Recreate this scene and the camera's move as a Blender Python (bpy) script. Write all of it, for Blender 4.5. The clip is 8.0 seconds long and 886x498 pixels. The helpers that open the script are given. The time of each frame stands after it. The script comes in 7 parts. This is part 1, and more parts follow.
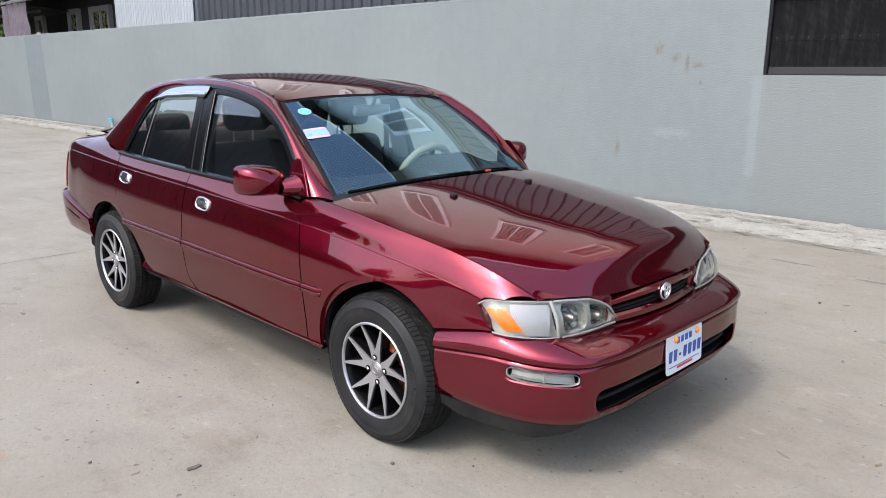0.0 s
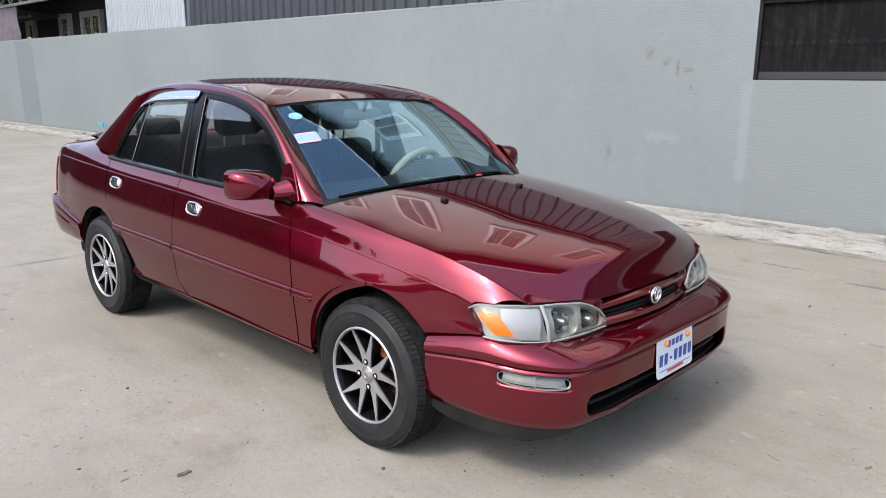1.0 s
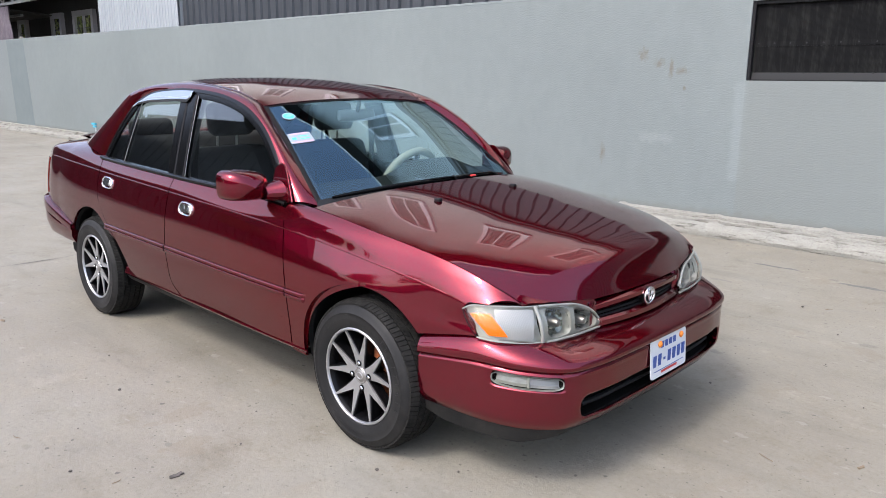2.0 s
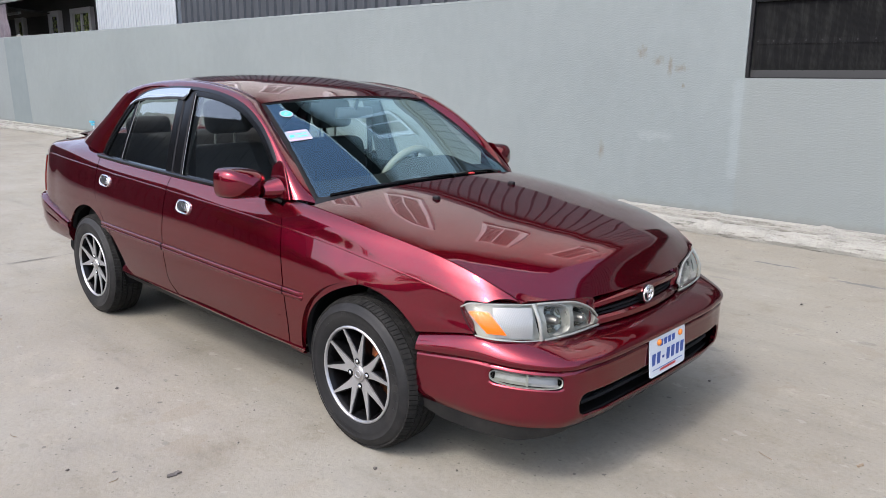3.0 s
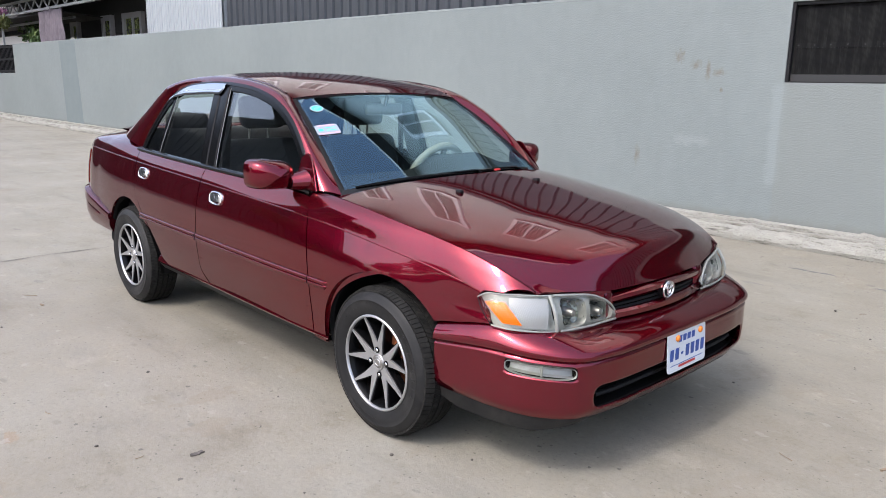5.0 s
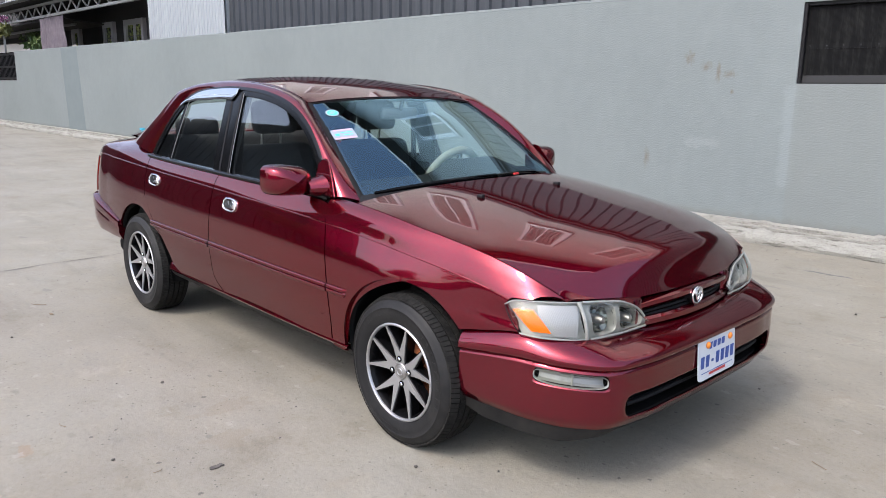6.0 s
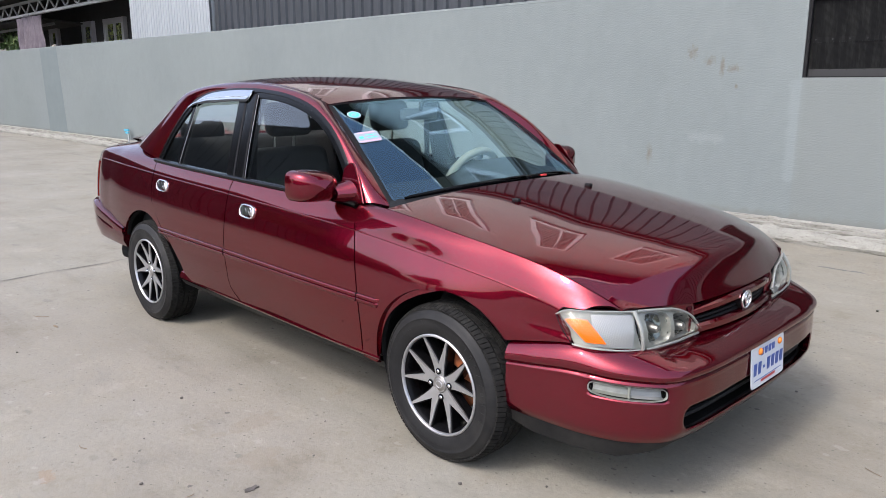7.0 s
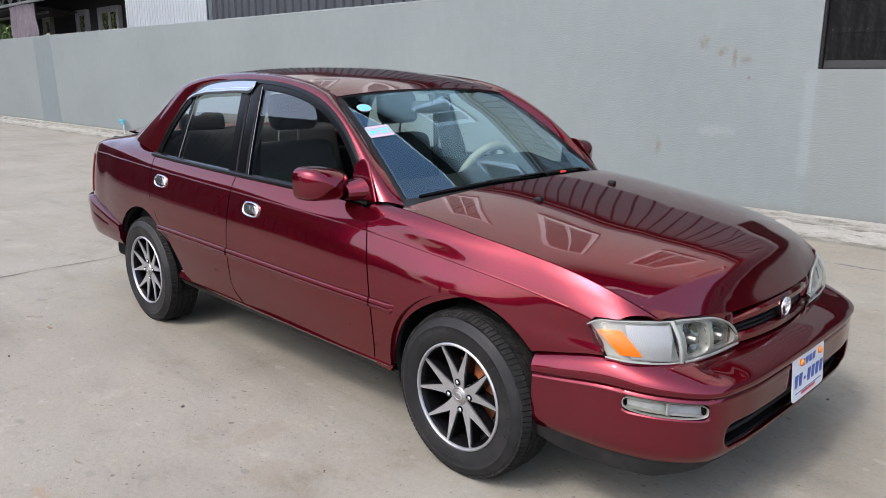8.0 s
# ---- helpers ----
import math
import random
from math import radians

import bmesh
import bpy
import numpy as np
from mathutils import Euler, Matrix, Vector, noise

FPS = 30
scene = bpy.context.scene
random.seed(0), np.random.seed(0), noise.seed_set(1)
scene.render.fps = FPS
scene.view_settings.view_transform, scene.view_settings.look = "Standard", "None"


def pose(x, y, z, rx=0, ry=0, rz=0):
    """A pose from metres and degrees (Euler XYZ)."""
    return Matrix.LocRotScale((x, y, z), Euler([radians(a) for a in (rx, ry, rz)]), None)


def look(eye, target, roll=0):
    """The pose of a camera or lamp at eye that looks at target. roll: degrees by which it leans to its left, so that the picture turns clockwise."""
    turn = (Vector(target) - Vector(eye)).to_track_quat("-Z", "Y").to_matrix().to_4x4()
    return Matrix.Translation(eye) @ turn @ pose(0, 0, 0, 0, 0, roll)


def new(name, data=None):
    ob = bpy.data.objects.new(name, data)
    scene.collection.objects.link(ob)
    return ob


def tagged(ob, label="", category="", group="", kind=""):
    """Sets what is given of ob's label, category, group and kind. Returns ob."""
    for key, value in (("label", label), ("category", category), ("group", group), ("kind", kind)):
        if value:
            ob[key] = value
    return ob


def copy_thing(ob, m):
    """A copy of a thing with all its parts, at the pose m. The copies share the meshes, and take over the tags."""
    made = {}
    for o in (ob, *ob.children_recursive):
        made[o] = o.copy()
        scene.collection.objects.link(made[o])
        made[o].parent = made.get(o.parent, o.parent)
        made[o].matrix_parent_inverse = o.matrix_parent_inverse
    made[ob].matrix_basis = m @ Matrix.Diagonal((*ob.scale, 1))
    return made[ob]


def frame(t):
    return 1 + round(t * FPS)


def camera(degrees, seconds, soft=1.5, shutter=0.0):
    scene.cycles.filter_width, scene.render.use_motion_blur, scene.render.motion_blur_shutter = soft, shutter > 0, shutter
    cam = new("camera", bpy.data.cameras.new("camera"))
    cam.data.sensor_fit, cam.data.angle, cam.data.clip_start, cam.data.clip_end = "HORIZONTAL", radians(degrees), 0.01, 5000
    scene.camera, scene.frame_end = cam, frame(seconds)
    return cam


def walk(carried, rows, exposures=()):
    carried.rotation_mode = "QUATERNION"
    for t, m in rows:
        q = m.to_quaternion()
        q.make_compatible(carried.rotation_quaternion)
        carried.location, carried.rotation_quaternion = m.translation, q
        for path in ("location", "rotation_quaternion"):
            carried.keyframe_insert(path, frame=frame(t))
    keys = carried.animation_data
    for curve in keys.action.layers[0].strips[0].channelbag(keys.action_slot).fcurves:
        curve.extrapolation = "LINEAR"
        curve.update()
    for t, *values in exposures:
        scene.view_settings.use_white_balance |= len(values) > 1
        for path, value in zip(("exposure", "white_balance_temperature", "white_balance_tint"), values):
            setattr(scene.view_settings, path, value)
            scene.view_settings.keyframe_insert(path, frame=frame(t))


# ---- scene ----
# camera: eye in metres, then yaw, pitch and roll in degrees
cam = camera(61.10, 8.0, soft=0.7)
PATH = [
    (0.0, 2.1273, -2.6135, 1.4415, 44.513, -13.221, -0.418),
    (0.5, 2.1277, -2.6107, 1.4405, 44.153, -13.014, -0.402),
    (1.0, 2.1323, -2.6082, 1.4397, 43.948, -12.852, -0.430),
    (1.5, 2.1319, -2.6073, 1.4400, 43.665, -12.759, -0.494),
    (3.0, 2.1242, -2.5942, 1.4371, 43.403, -12.978, -0.496),
    (3.5, 2.1268, -2.6001, 1.4353, 43.758, -12.968, -0.554),
    (4.0, 2.1504, -2.5989, 1.4328, 44.578, -12.941, -0.730),
    (5.5, 2.2255, -2.5730, 1.3773, 47.060, -12.365, -0.967),
    (6.0, 2.1074, -2.5975, 1.3828, 46.558, -12.185, -0.578),
    (6.5, 1.9572, -2.6364, 1.3928, 45.618, -12.196, -0.143),
    (7.0, 1.8706, -2.6656, 1.3979, 45.016, -12.464, 0.051),
    (7.5, 1.8086, -2.6474, 1.3979, 44.782, -12.835, 0.066),
    (8.0, 1.6849, -2.5963, 1.4027, 44.740, -13.176, -0.079),
]
walk(cam, [(t, pose(x, y, z, 90 + pitch, roll, yaw)) for t, x, y, z, yaw, pitch, roll in PATH], exposures=[(0.0, 1.03), (4.0, 1.01), (5.5, 0.98), (7.0, 0.92), (8.0, 0.89)])


# ---- light ----
world = bpy.data.worlds.new("world")
scene.world = world
world.use_nodes = True
wt = world.node_tree
sky = wt.nodes.new("ShaderNodeTexSky")
sky.sky_type = "NISHITA"
sky.sun_disc = False
sky.sun_elevation = radians(51)
sky.sun_rotation = radians(182)
sky.air_density, sky.dust_density, sky.ozone_density = 1.0, 4.5, 3.0
haze = wt.nodes.new("ShaderNodeMix")
haze.data_type, haze.blend_type = "RGBA", "ADD"
haze.inputs[0].default_value = 1.0
haze.inputs[7].default_value = (1.0, 0.97, 0.93, 1)
wt.links.new(sky.outputs["Color"], haze.inputs[6])
wt.links.new(haze.outputs[2], wt.nodes["Background"].inputs["Color"])
wt.nodes["Background"].inputs["Strength"].default_value = 0.205
sun = new("sun", bpy.data.lights.new("sun", "SUN"))
sun.data.energy, sun.data.angle, sun.data.color = 1.15, radians(7), (1.0, 0.95, 0.88)
sun.matrix_basis = look((0, 0, 0), (0.02, 0.80, -1.0))
scene.view_settings.use_white_balance = True
scene.view_settings.white_balance_temperature = 6300
scene.view_settings.white_balance_tint = 12

# ---- materials ----
def mat(name, base=(0.5, 0.5, 0.5), rough=0.5, metal=0.0, coat=0.0, spec=0.5, emit=None):
    m = bpy.data.materials.new(name)
    m.use_nodes = True
    b = m.node_tree.nodes["Principled BSDF"]
    b.inputs["Base Color"].default_value = (*base, 1)
    b.inputs["Roughness"].default_value = rough
    b.inputs["Metallic"].default_value = metal
    b.inputs["Coat Weight"].default_value = coat
    b.inputs["Coat Roughness"].default_value = 0.02
    b.inputs["Specular IOR Level"].default_value = spec
    return m


def nd(m, kind, **kw):
    n = m.node_tree.nodes.new(kind)
    for k, v in kw.items():
        n.inputs[k.replace("_", " ")].default_value = v
    return n


def wire(m, a, b):
    m.node_tree.links.new(a, b)


def shader(m):
    return m.node_tree.nodes["Principled BSDF"]


def noise_out(m, scale, detail=5.0, rough=0.6, stretch=(1, 1, 1), space="Object"):
    tc = nd(m, "ShaderNodeTexCoord")
    mp = nd(m, "ShaderNodeMapping")
    mp.inputs["Scale"].default_value = stretch
    n = nd(m, "ShaderNodeTexNoise", Scale=scale, Detail=detail, Roughness=rough)
    wire(m, tc.outputs[space], mp.inputs["Vector"])
    wire(m, mp.outputs["Vector"], n.inputs["Vector"])
    return n.outputs["Fac"]


def ramp(m, fac, stops):
    r = nd(m, "ShaderNodeValToRGB")
    e = r.color_ramp.elements
    while len(e) < len(stops):
        e.new(0.5)
    for el, (p, c) in zip(e, stops):
        el.position, el.color = p, (*(c if isinstance(c, tuple) else (c, c, c)), 1)
    wire(m, fac, r.inputs["Fac"])
    return r.outputs["Color"]


def mix(m, a, b, fac, mode="MIX"):
    n = nd(m, "ShaderNodeMix")
    n.data_type, n.blend_type = "RGBA", mode
    for sock, v in ((n.inputs[0], fac), (n.inputs[6], a), (n.inputs[7], b)):
        if isinstance(v, bpy.types.NodeSocket):
            wire(m, v, sock)
        else:
            sock.default_value = v if not isinstance(v, tuple) else (*v, 1)
    return n.outputs[2]


def bump(m, height, strength=0.2, dist=0.01, after=None):
    b = nd(m, "ShaderNodeBump", Strength=strength, Distance=dist)
    wire(m, height, b.inputs["Height"])
    if after is not None:
        wire(m, after, b.inputs["Normal"])
    return b.outputs["Normal"]


def glass(name, tint, gloss=0.06, rough=0.0, cast=(1, 1, 1)):
    m = bpy.data.materials.new(name)
    m.use_nodes = True
    t = m.node_tree
    t.nodes.clear()
    out = nd(m, "ShaderNodeOutputMaterial")
    tr = nd(m, "ShaderNodeBsdfTransparent", Color=(*tint, 1))
    gl = nd(m, "ShaderNodeBsdfGlossy", Color=(*cast, 1), Roughness=rough)
    lw = nd(m, "ShaderNodeLayerWeight", Blend=0.5)
    pw = nd(m, "ShaderNodeMath")
    pw.operation = "POWER"
    wire(m, lw.outputs["Facing"], pw.inputs[0])
    pw.inputs[1].default_value = 3.5
    ma = nd(m, "ShaderNodeMath")
    ma.operation = "MULTIPLY_ADD"
    wire(m, pw.outputs[0], ma.inputs[0])
    ma.inputs[1].default_value, ma.inputs[2].default_value = 0.9 - gloss, gloss
    mx = nd(m, "ShaderNodeMixShader")
    wire(m, ma.outputs[0], mx.inputs[0])
    wire(m, tr.outputs[0], mx.inputs[1])
    wire(m, gl.outputs[0], mx.inputs[2])
    wire(m, mx.outputs[0], out.inputs["Surface"])
    return m


# dark red metallic lacquer
PAINT = mat("red_paint", (0.14, 0.004, 0.012), 0.20, 0.90, 1.0, 0.1)
f = noise_out(PAINT, 2200, 1, 0.5)
wire(PAINT, mix(PAINT, (0.112, 0.0016, 0.009), (0.20, 0.004, 0.020), ramp(PAINT, f, [(0.3, 0.0), (0.7, 1.0)])), shader(PAINT).inputs["Base Color"])
shader(PAINT).inputs["Specular Tint"].default_value = (0.30, 0.012, 0.03, 1)
d = noise_out(PAINT, 2.2, 5, 0.65)
wire(PAINT, ramp(PAINT, d, [(0.45, 0.0), (0.8, 0.012)]), shader(PAINT).inputs["Coat Roughness"])
# slight waves of a resprayed panel
peel = noise_out(PAINT, 7.0, 1.5, 0.45)
wire(PAINT, bump(PAINT, peel, 0.045, 0.01), shader(PAINT).inputs["Coat Normal"])
shader(PAINT).inputs["Coat IOR"].default_value = 1.48
BLACK = mat("black_plastic", (0.008, 0.008, 0.009), 0.55, spec=0.18)
wire(BLACK, bump(BLACK, noise_out(BLACK, 700, 2), 0.15, 0.001), shader(BLACK).inputs["Normal"])
TRIM = mat("black_trim", (0.003, 0.003, 0.0034), 0.2, spec=0.16)
RUBBER = mat("seal_rubber", (0.007, 0.007, 0.0075), 0.6, spec=0.12)
LIP = mat("lip_plastic", (0.028, 0.029, 0.03), 0.6, spec=0.15)
wire(LIP, ramp(LIP, noise_out(LIP, 9, 6, 0.7), [(0.35, (0.007, 0.007, 0.0075)), (0.75, (0.024, 0.023, 0.021))]), shader(LIP).inputs["Base Color"])
# near-black stand-in for the shade in gaps and hollows
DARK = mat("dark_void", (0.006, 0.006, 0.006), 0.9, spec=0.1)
CHROME = mat("chrome", (0.74, 0.75, 0.76), 0.15, 1.0)
wire(CHROME, ramp(CHROME, noise_out(CHROME, 60, 4), [(0.3, 0.14), (0.8, 0.34)]), shader(CHROME).inputs["Roughness"])
VISOR = mat("chrome_film", (0.46, 0.47, 0.49), 0.10, 0.95)
ALLOY = mat("machined_alloy", (0.44, 0.44, 0.45), 0.32, 0.9)
wire(ALLOY, ramp(ALLOY, noise_out(ALLOY, 40, 3, 0.5), [(0.3, 0.36), (0.75, 0.46)]), shader(ALLOY).inputs["Roughness"])
RIMBLACK = mat("rim_black", (0.0035, 0.0035, 0.004), 0.25, 0.0, 0.0, 0.12)
TYRE = mat("tyre_rubber", (0.03, 0.03, 0.031), 0.58, spec=0.25)
g = noise_out(TYRE, 7, 7, 0.7)
wire(TYRE, ramp(TYRE, g, [(0.3, (0.004, 0.004, 0.0045)), (0.5, (0.0075, 0.0075, 0.008)), (0.74, (0.022, 0.021, 0.020))]), shader(TYRE).inputs["Base Color"])
wire(TYRE, bump(TYRE, noise_out(TYRE, 160, 4), 0.25, 0.002), shader(TYRE).inputs["Normal"])
SIDEWALL = mat("raised_rubber", (0.012, 0.012, 0.0125), 0.5, spec=0.4)
TREAD = mat("tread_rubber", (0.022, 0.022, 0.022), 0.85, spec=0.15)
wire(TREAD, ramp(TREAD, noise_out(TREAD, 30, 5, 0.7), [(0.3, (0.004, 0.004, 0.004)), (0.8, (0.024, 0.023, 0.021))]), shader(TREAD).inputs["Base Color"])
RUST = mat("rusty_disc", (0.3, 0.09, 0.03), 0.7, 0.2)
wire(RUST, ramp(RUST, noise_out(RUST, 40, 6), [(0.3, (0.36, 0.1, 0.025)), (0.7, (0.12, 0.035, 0.015))]), shader(RUST).inputs["Base Color"])
RUNGREY = mat("grey_glass_run", (0.16, 0.16, 0.165), 0.45, 0.5)
STEEL = mat("worn_steel", (0.32, 0.31, 0.3), 0.42, 0.9)
# blue cast colours the gloss, so the mirrored sky looks bluer
WINDSCREEN = glass("windscreen_glass", (0.66, 0.76, 0.74), 0.10, 0.0, (0.46, 0.76, 1.0))
SIDEGLASS = glass("tinted_glass", (0.82, 0.88, 0.86), 0.06)
LENS = glass("clear_lens", (0.93, 0.93, 0.9), 0.02, 0.01)
FLUTED = mat("frosted_lens", (0.36, 0.37, 0.39), 0.16, 0.0, 0.4)
sh = shader(FLUTED)
sh.inputs["Transmission Weight"].default_value = 0.35
w = nd(FLUTED, "ShaderNodeTexWave", Scale=60.0, Distortion=0.0)
wire(FLUTED, nd(FLUTED, "ShaderNodeTexCoord").outputs["Object"], w.inputs["Vector"])
w.bands_direction = "X"
wire(FLUTED, bump(FLUTED, w.outputs["Fac"], 0.09, 0.003), sh.inputs["Normal"])
AMBER = mat("amber_lens", (0.78, 0.13, 0.0), 0.35, 0.0, 0.1, 0.2)
w = nd(AMBER, "ShaderNodeTexWave", Scale=45.0)
wire(AMBER, nd(AMBER, "ShaderNodeTexCoord").outputs["Object"], w.inputs["Vector"])
w.bands_direction = "Z"
wire(AMBER, bump(AMBER, w.outputs["Fac"], 0.06, 0.002), shader(AMBER).inputs["Normal"])
REDLENS = mat("red_lens", (0.14, 0.006, 0.005), 0.15, 0.0, 0.5)
HOUSING = mat("lamp_housing", (0.66, 0.66, 0.62), 0.35, 0.15, 0.6)
wire(HOUSING, ramp(HOUSING, noise_out(HOUSING, 30, 4), [(0.3, (0.20, 0.205, 0.19)), (0.8, (0.28, 0.29, 0.27))]), shader(HOUSING).inputs["Base Color"])
REFLECTOR = mat("lamp_reflector", (0.13, 0.14, 0.13), 0.10, 1.0)
wire(REFLECTOR, bump(REFLECTOR, noise_out(REFLECTOR, 28, 1), 0.5, 0.02), shader(REFLECTOR).inputs["Normal"])
PLATE = mat("plate_white", (0.52, 0.55, 0.58), 0.4, 0.0, 0.3)
PLATEBLUE = mat("plate_blue", (0.02, 0.06, 0.26), 0.45)
PLATERED = mat("plate_red", (0.42, 0.02, 0.02), 0.45)
BOLT = mat("orange_bolt", (0.6, 0.18, 0.02), 0.5)
SEAT = mat("grey_velour", (0.06, 0.06, 0.065), 0.95)
wire(SEAT, ramp(SEAT, noise_out(SEAT, 120, 3), [(0.3, (0.016, 0.0165, 0.017)), (0.7, (0.034, 0.034, 0.036))]), shader(SEAT).inputs["Base Color"])
CABIN = mat("grey_trim_plastic", (0.028, 0.032, 0.033), 0.85, spec=0.1)
wire(CABIN, bump(CABIN, noise_out(CABIN, 400, 2), 0.08, 0.001), shader(CABIN).inputs["Normal"])
MIRRORGREY = mat("mirror_housing", (0.13, 0.135, 0.13), 0.6)
DASH = mat("dark_dash_vinyl", (0.016, 0.018, 0.018), 0.85, spec=0.08)
wire(DASH, bump(DASH, noise_out(DASH, 350, 2), 0.08, 0.001), shader(DASH).inputs["Normal"])
HEADLINER = mat("headliner", (0.12, 0.12, 0.115), 0.95)
WHEELGREY = mat("steering_vinyl", (0.26, 0.26, 0.21), 0.6)
STICKER = mat("sticker_white", (0.25, 0.285, 0.32), 0.5)
STICKCYAN = mat("sticker_cyan", (0.05, 0.5, 0.62), 0.5)
STICKPINK = mat("sticker_pink", (0.6, 0.3, 0.45), 0.5)

# ---- surfaces of the yard ----
def fade(m, fac, k):
    mu = nd(m, "ShaderNodeMath")
    mu.operation = "MULTIPLY"
    wire(m, fac, mu.inputs[0])
    mu.inputs[1].default_value = k
    return mu.outputs[0]


GROUND = mat("worn_concrete", (0.206, 0.199, 0.173), 0.8)
a = noise_out(GROUND, 0.55, 7, 0.62)
b = noise_out(GROUND, 3.2, 8, 0.68, (1, 1.6, 1))
c = noise_out(GROUND, 45, 6, 0.7)
d = noise_out(GROUND, 260, 3, 0.6)
col = ramp(GROUND, a, [(0.30, (0.176, 0.164, 0.137)), (0.50, (0.209, 0.199, 0.170)), (0.72, (0.234, 0.230, 0.205))])
col = mix(GROUND, col, ramp(GROUND, b, [(0.30, 0.66), (0.40, 0.93), (0.56, 1.0), (0.66, 1.07), (0.70, 1.0), (0.8, 1.12)]), 0.8, "MULTIPLY")
col = mix(GROUND, col, ramp(GROUND, c, [(0.28, 0.62), (0.42, 0.97), (0.5, 1.0), (0.72, 1.14)]), 0.75, "MULTIPLY")
col = mix(GROUND, col, ramp(GROUND, d, [(0.28, 0.5), (0.40, 0.98), (0.60, 1.02), (0.76, 1.15)]), 0.32, "MULTIPLY")
# oval damp spots and dark dots
vor = nd(GROUND, "ShaderNodeTexVoronoi", Scale=2.2, Randomness=1.0)
mpv = nd(GROUND, "ShaderNodeMapping")
mpv.inputs["Scale"].default_value = (1.0, 1.7, 1.0)
wire(GROUND, nd(GROUND, "ShaderNodeTexCoord").outputs["Object"], mpv.inputs["Vector"])
wire(GROUND, mpv.outputs["Vector"], vor.inputs["Vector"])
spot = ramp(GROUND, vor.outputs["Distance"], [(0.035, 0.70), (0.075, 1.0)])
col = mix(GROUND, col, spot, 0.55, "MULTIPLY")
vor2 = nd(GROUND, "ShaderNodeTexVoronoi", Scale=9.0)
wire(GROUND, nd(GROUND, "ShaderNodeTexCoord").outputs["Object"], vor2.inputs["Vector"])
col = mix(GROUND, col, ramp(GROUND, vor2.outputs["Distance"], [(0.03, 0.45), (0.055, 1.0)]), 0.65, "MULTIPLY")
# streaks along the yard, as trowel marks and rain wash
st = noise_out(GROUND, 1.1, 6, 0.6, (0.35, 2.6, 1))
col = mix(GROUND, col, ramp(GROUND, st, [(0.30, 0.74), (0.45, 0.98), (0.6, 1.0), (0.72, 1.08)]), 0.8, "MULTIPLY")
gr = noise_out(GROUND, 115, 3, 0.65)
col = mix(GROUND, col, ramp(GROUND, gr, [(0.30, 0.66), (0.42, 0.99), (0.62, 1.02), (0.74, 1.15)]), 0.4, "MULTIPLY")
patch = noise_out(GROUND, 1.7, 9, 0.74)
col = mix(GROUND, col, ramp(GROUND, patch, [(0.34, (0.80, 0.77, 0.72)), (0.44, (0.97, 0.965, 0.95)), (0.52, (1.0, 1.0, 1.0)), (0.58, (1.0, 0.99, 0.965)), (0.64, (1.13, 1.13, 1.13))]), 1.0, "MULTIPLY")
fleck = noise_out(GROUND, 14, 8, 0.78, (1, 1.5, 1))
col = mix(GROUND, col, ramp(GROUND, fleck, [(0.30, 0.62), (0.38, 0.95), (0.5, 1.0), (0.66, 1.0), (0.74, 1.12)]), 0.75, "MULTIPLY")
# a darker washed patch before the kerb and a rusty one
def blob(m, cx, cy, rx, ry, wobble=0.25, sc=4.2):
    tc = nd(m, "ShaderNodeTexCoord")
    mp = nd(m, "ShaderNodeMapping")
    mp.inputs["Location"].default_value = (-cx / rx, -cy / ry, 0)
    mp.inputs["Scale"].default_value = (1 / rx, 1 / ry, 0)
    wire(m, tc.outputs["Object"], mp.inputs["Vector"])
    ln = nd(m, "ShaderNodeVectorMath")
    ln.operation = "LENGTH"
    wire(m, mp.outputs["Vector"], ln.inputs[0])
    ad = nd(m, "ShaderNodeMath")
    ad.operation = "MULTIPLY_ADD"
    wire(m, noise_out(m, sc, 6, 0.7), ad.inputs[0])
    ad.inputs[1].default_value = wobble * 4
    wire(m, ln.outputs["Value"], ad.inputs[2])
    return ramp(m, ad.outputs[0], [(0.5 + wobble * 1.2, 1.0), (1.0 + wobble * 1.8, 0.0)])


for cx, cy, rx, ry, dark, k in ((0.05, 3.43, 0.75, 0.085, (0.085, 0.087, 0.092), 0.85), (0.75, 3.26, 0.7, 0.10, (0.085, 0.087, 0.09), 0.85), (1.9, 3.25, 0.8, 0.10, (0.09, 0.09, 0.092), 0.75), (-0.05, 2.72, 0.35, 0.06, (0.12, 0.12, 0.118), 0.5), (2.2, 2.9, 1.2, 0.14, (0.12, 0.12, 0.118), 0.6), (-0.92, -1.93, 0.16, 0.09, (0.206, 0.129, 0.075), 0.40), (-2.6, -2.2, 0.5, 0.2, (0.21, 0.14, 0.098), 0.35), (-4.6, 1.2, 0.7, 0.15, (0.155, 0.152, 0.14), 0.45), (-0.55, -1.35, 0.10, 0.05, (0.11, 0.108, 0.1), 0.5), (-1.15, -1.05, 0.07, 0.04, (0.11, 0.108, 0.1), 0.6), (0.45, -1.0, 0.12, 0.05, (0.12, 0.118, 0.11), 0.5)):
    mk = blob(GROUND, cx, cy, rx, ry, 0.36, 6.5)
    sc_ = nd(GROUND, "ShaderNodeMath")
    sc_.operation = "MULTIPLY"
    wire(GROUND, mk, sc_.inputs[0])
    sc_.inputs[1].default_value = k
    col = mix(GROUND, col, dark, sc_.outputs[0])
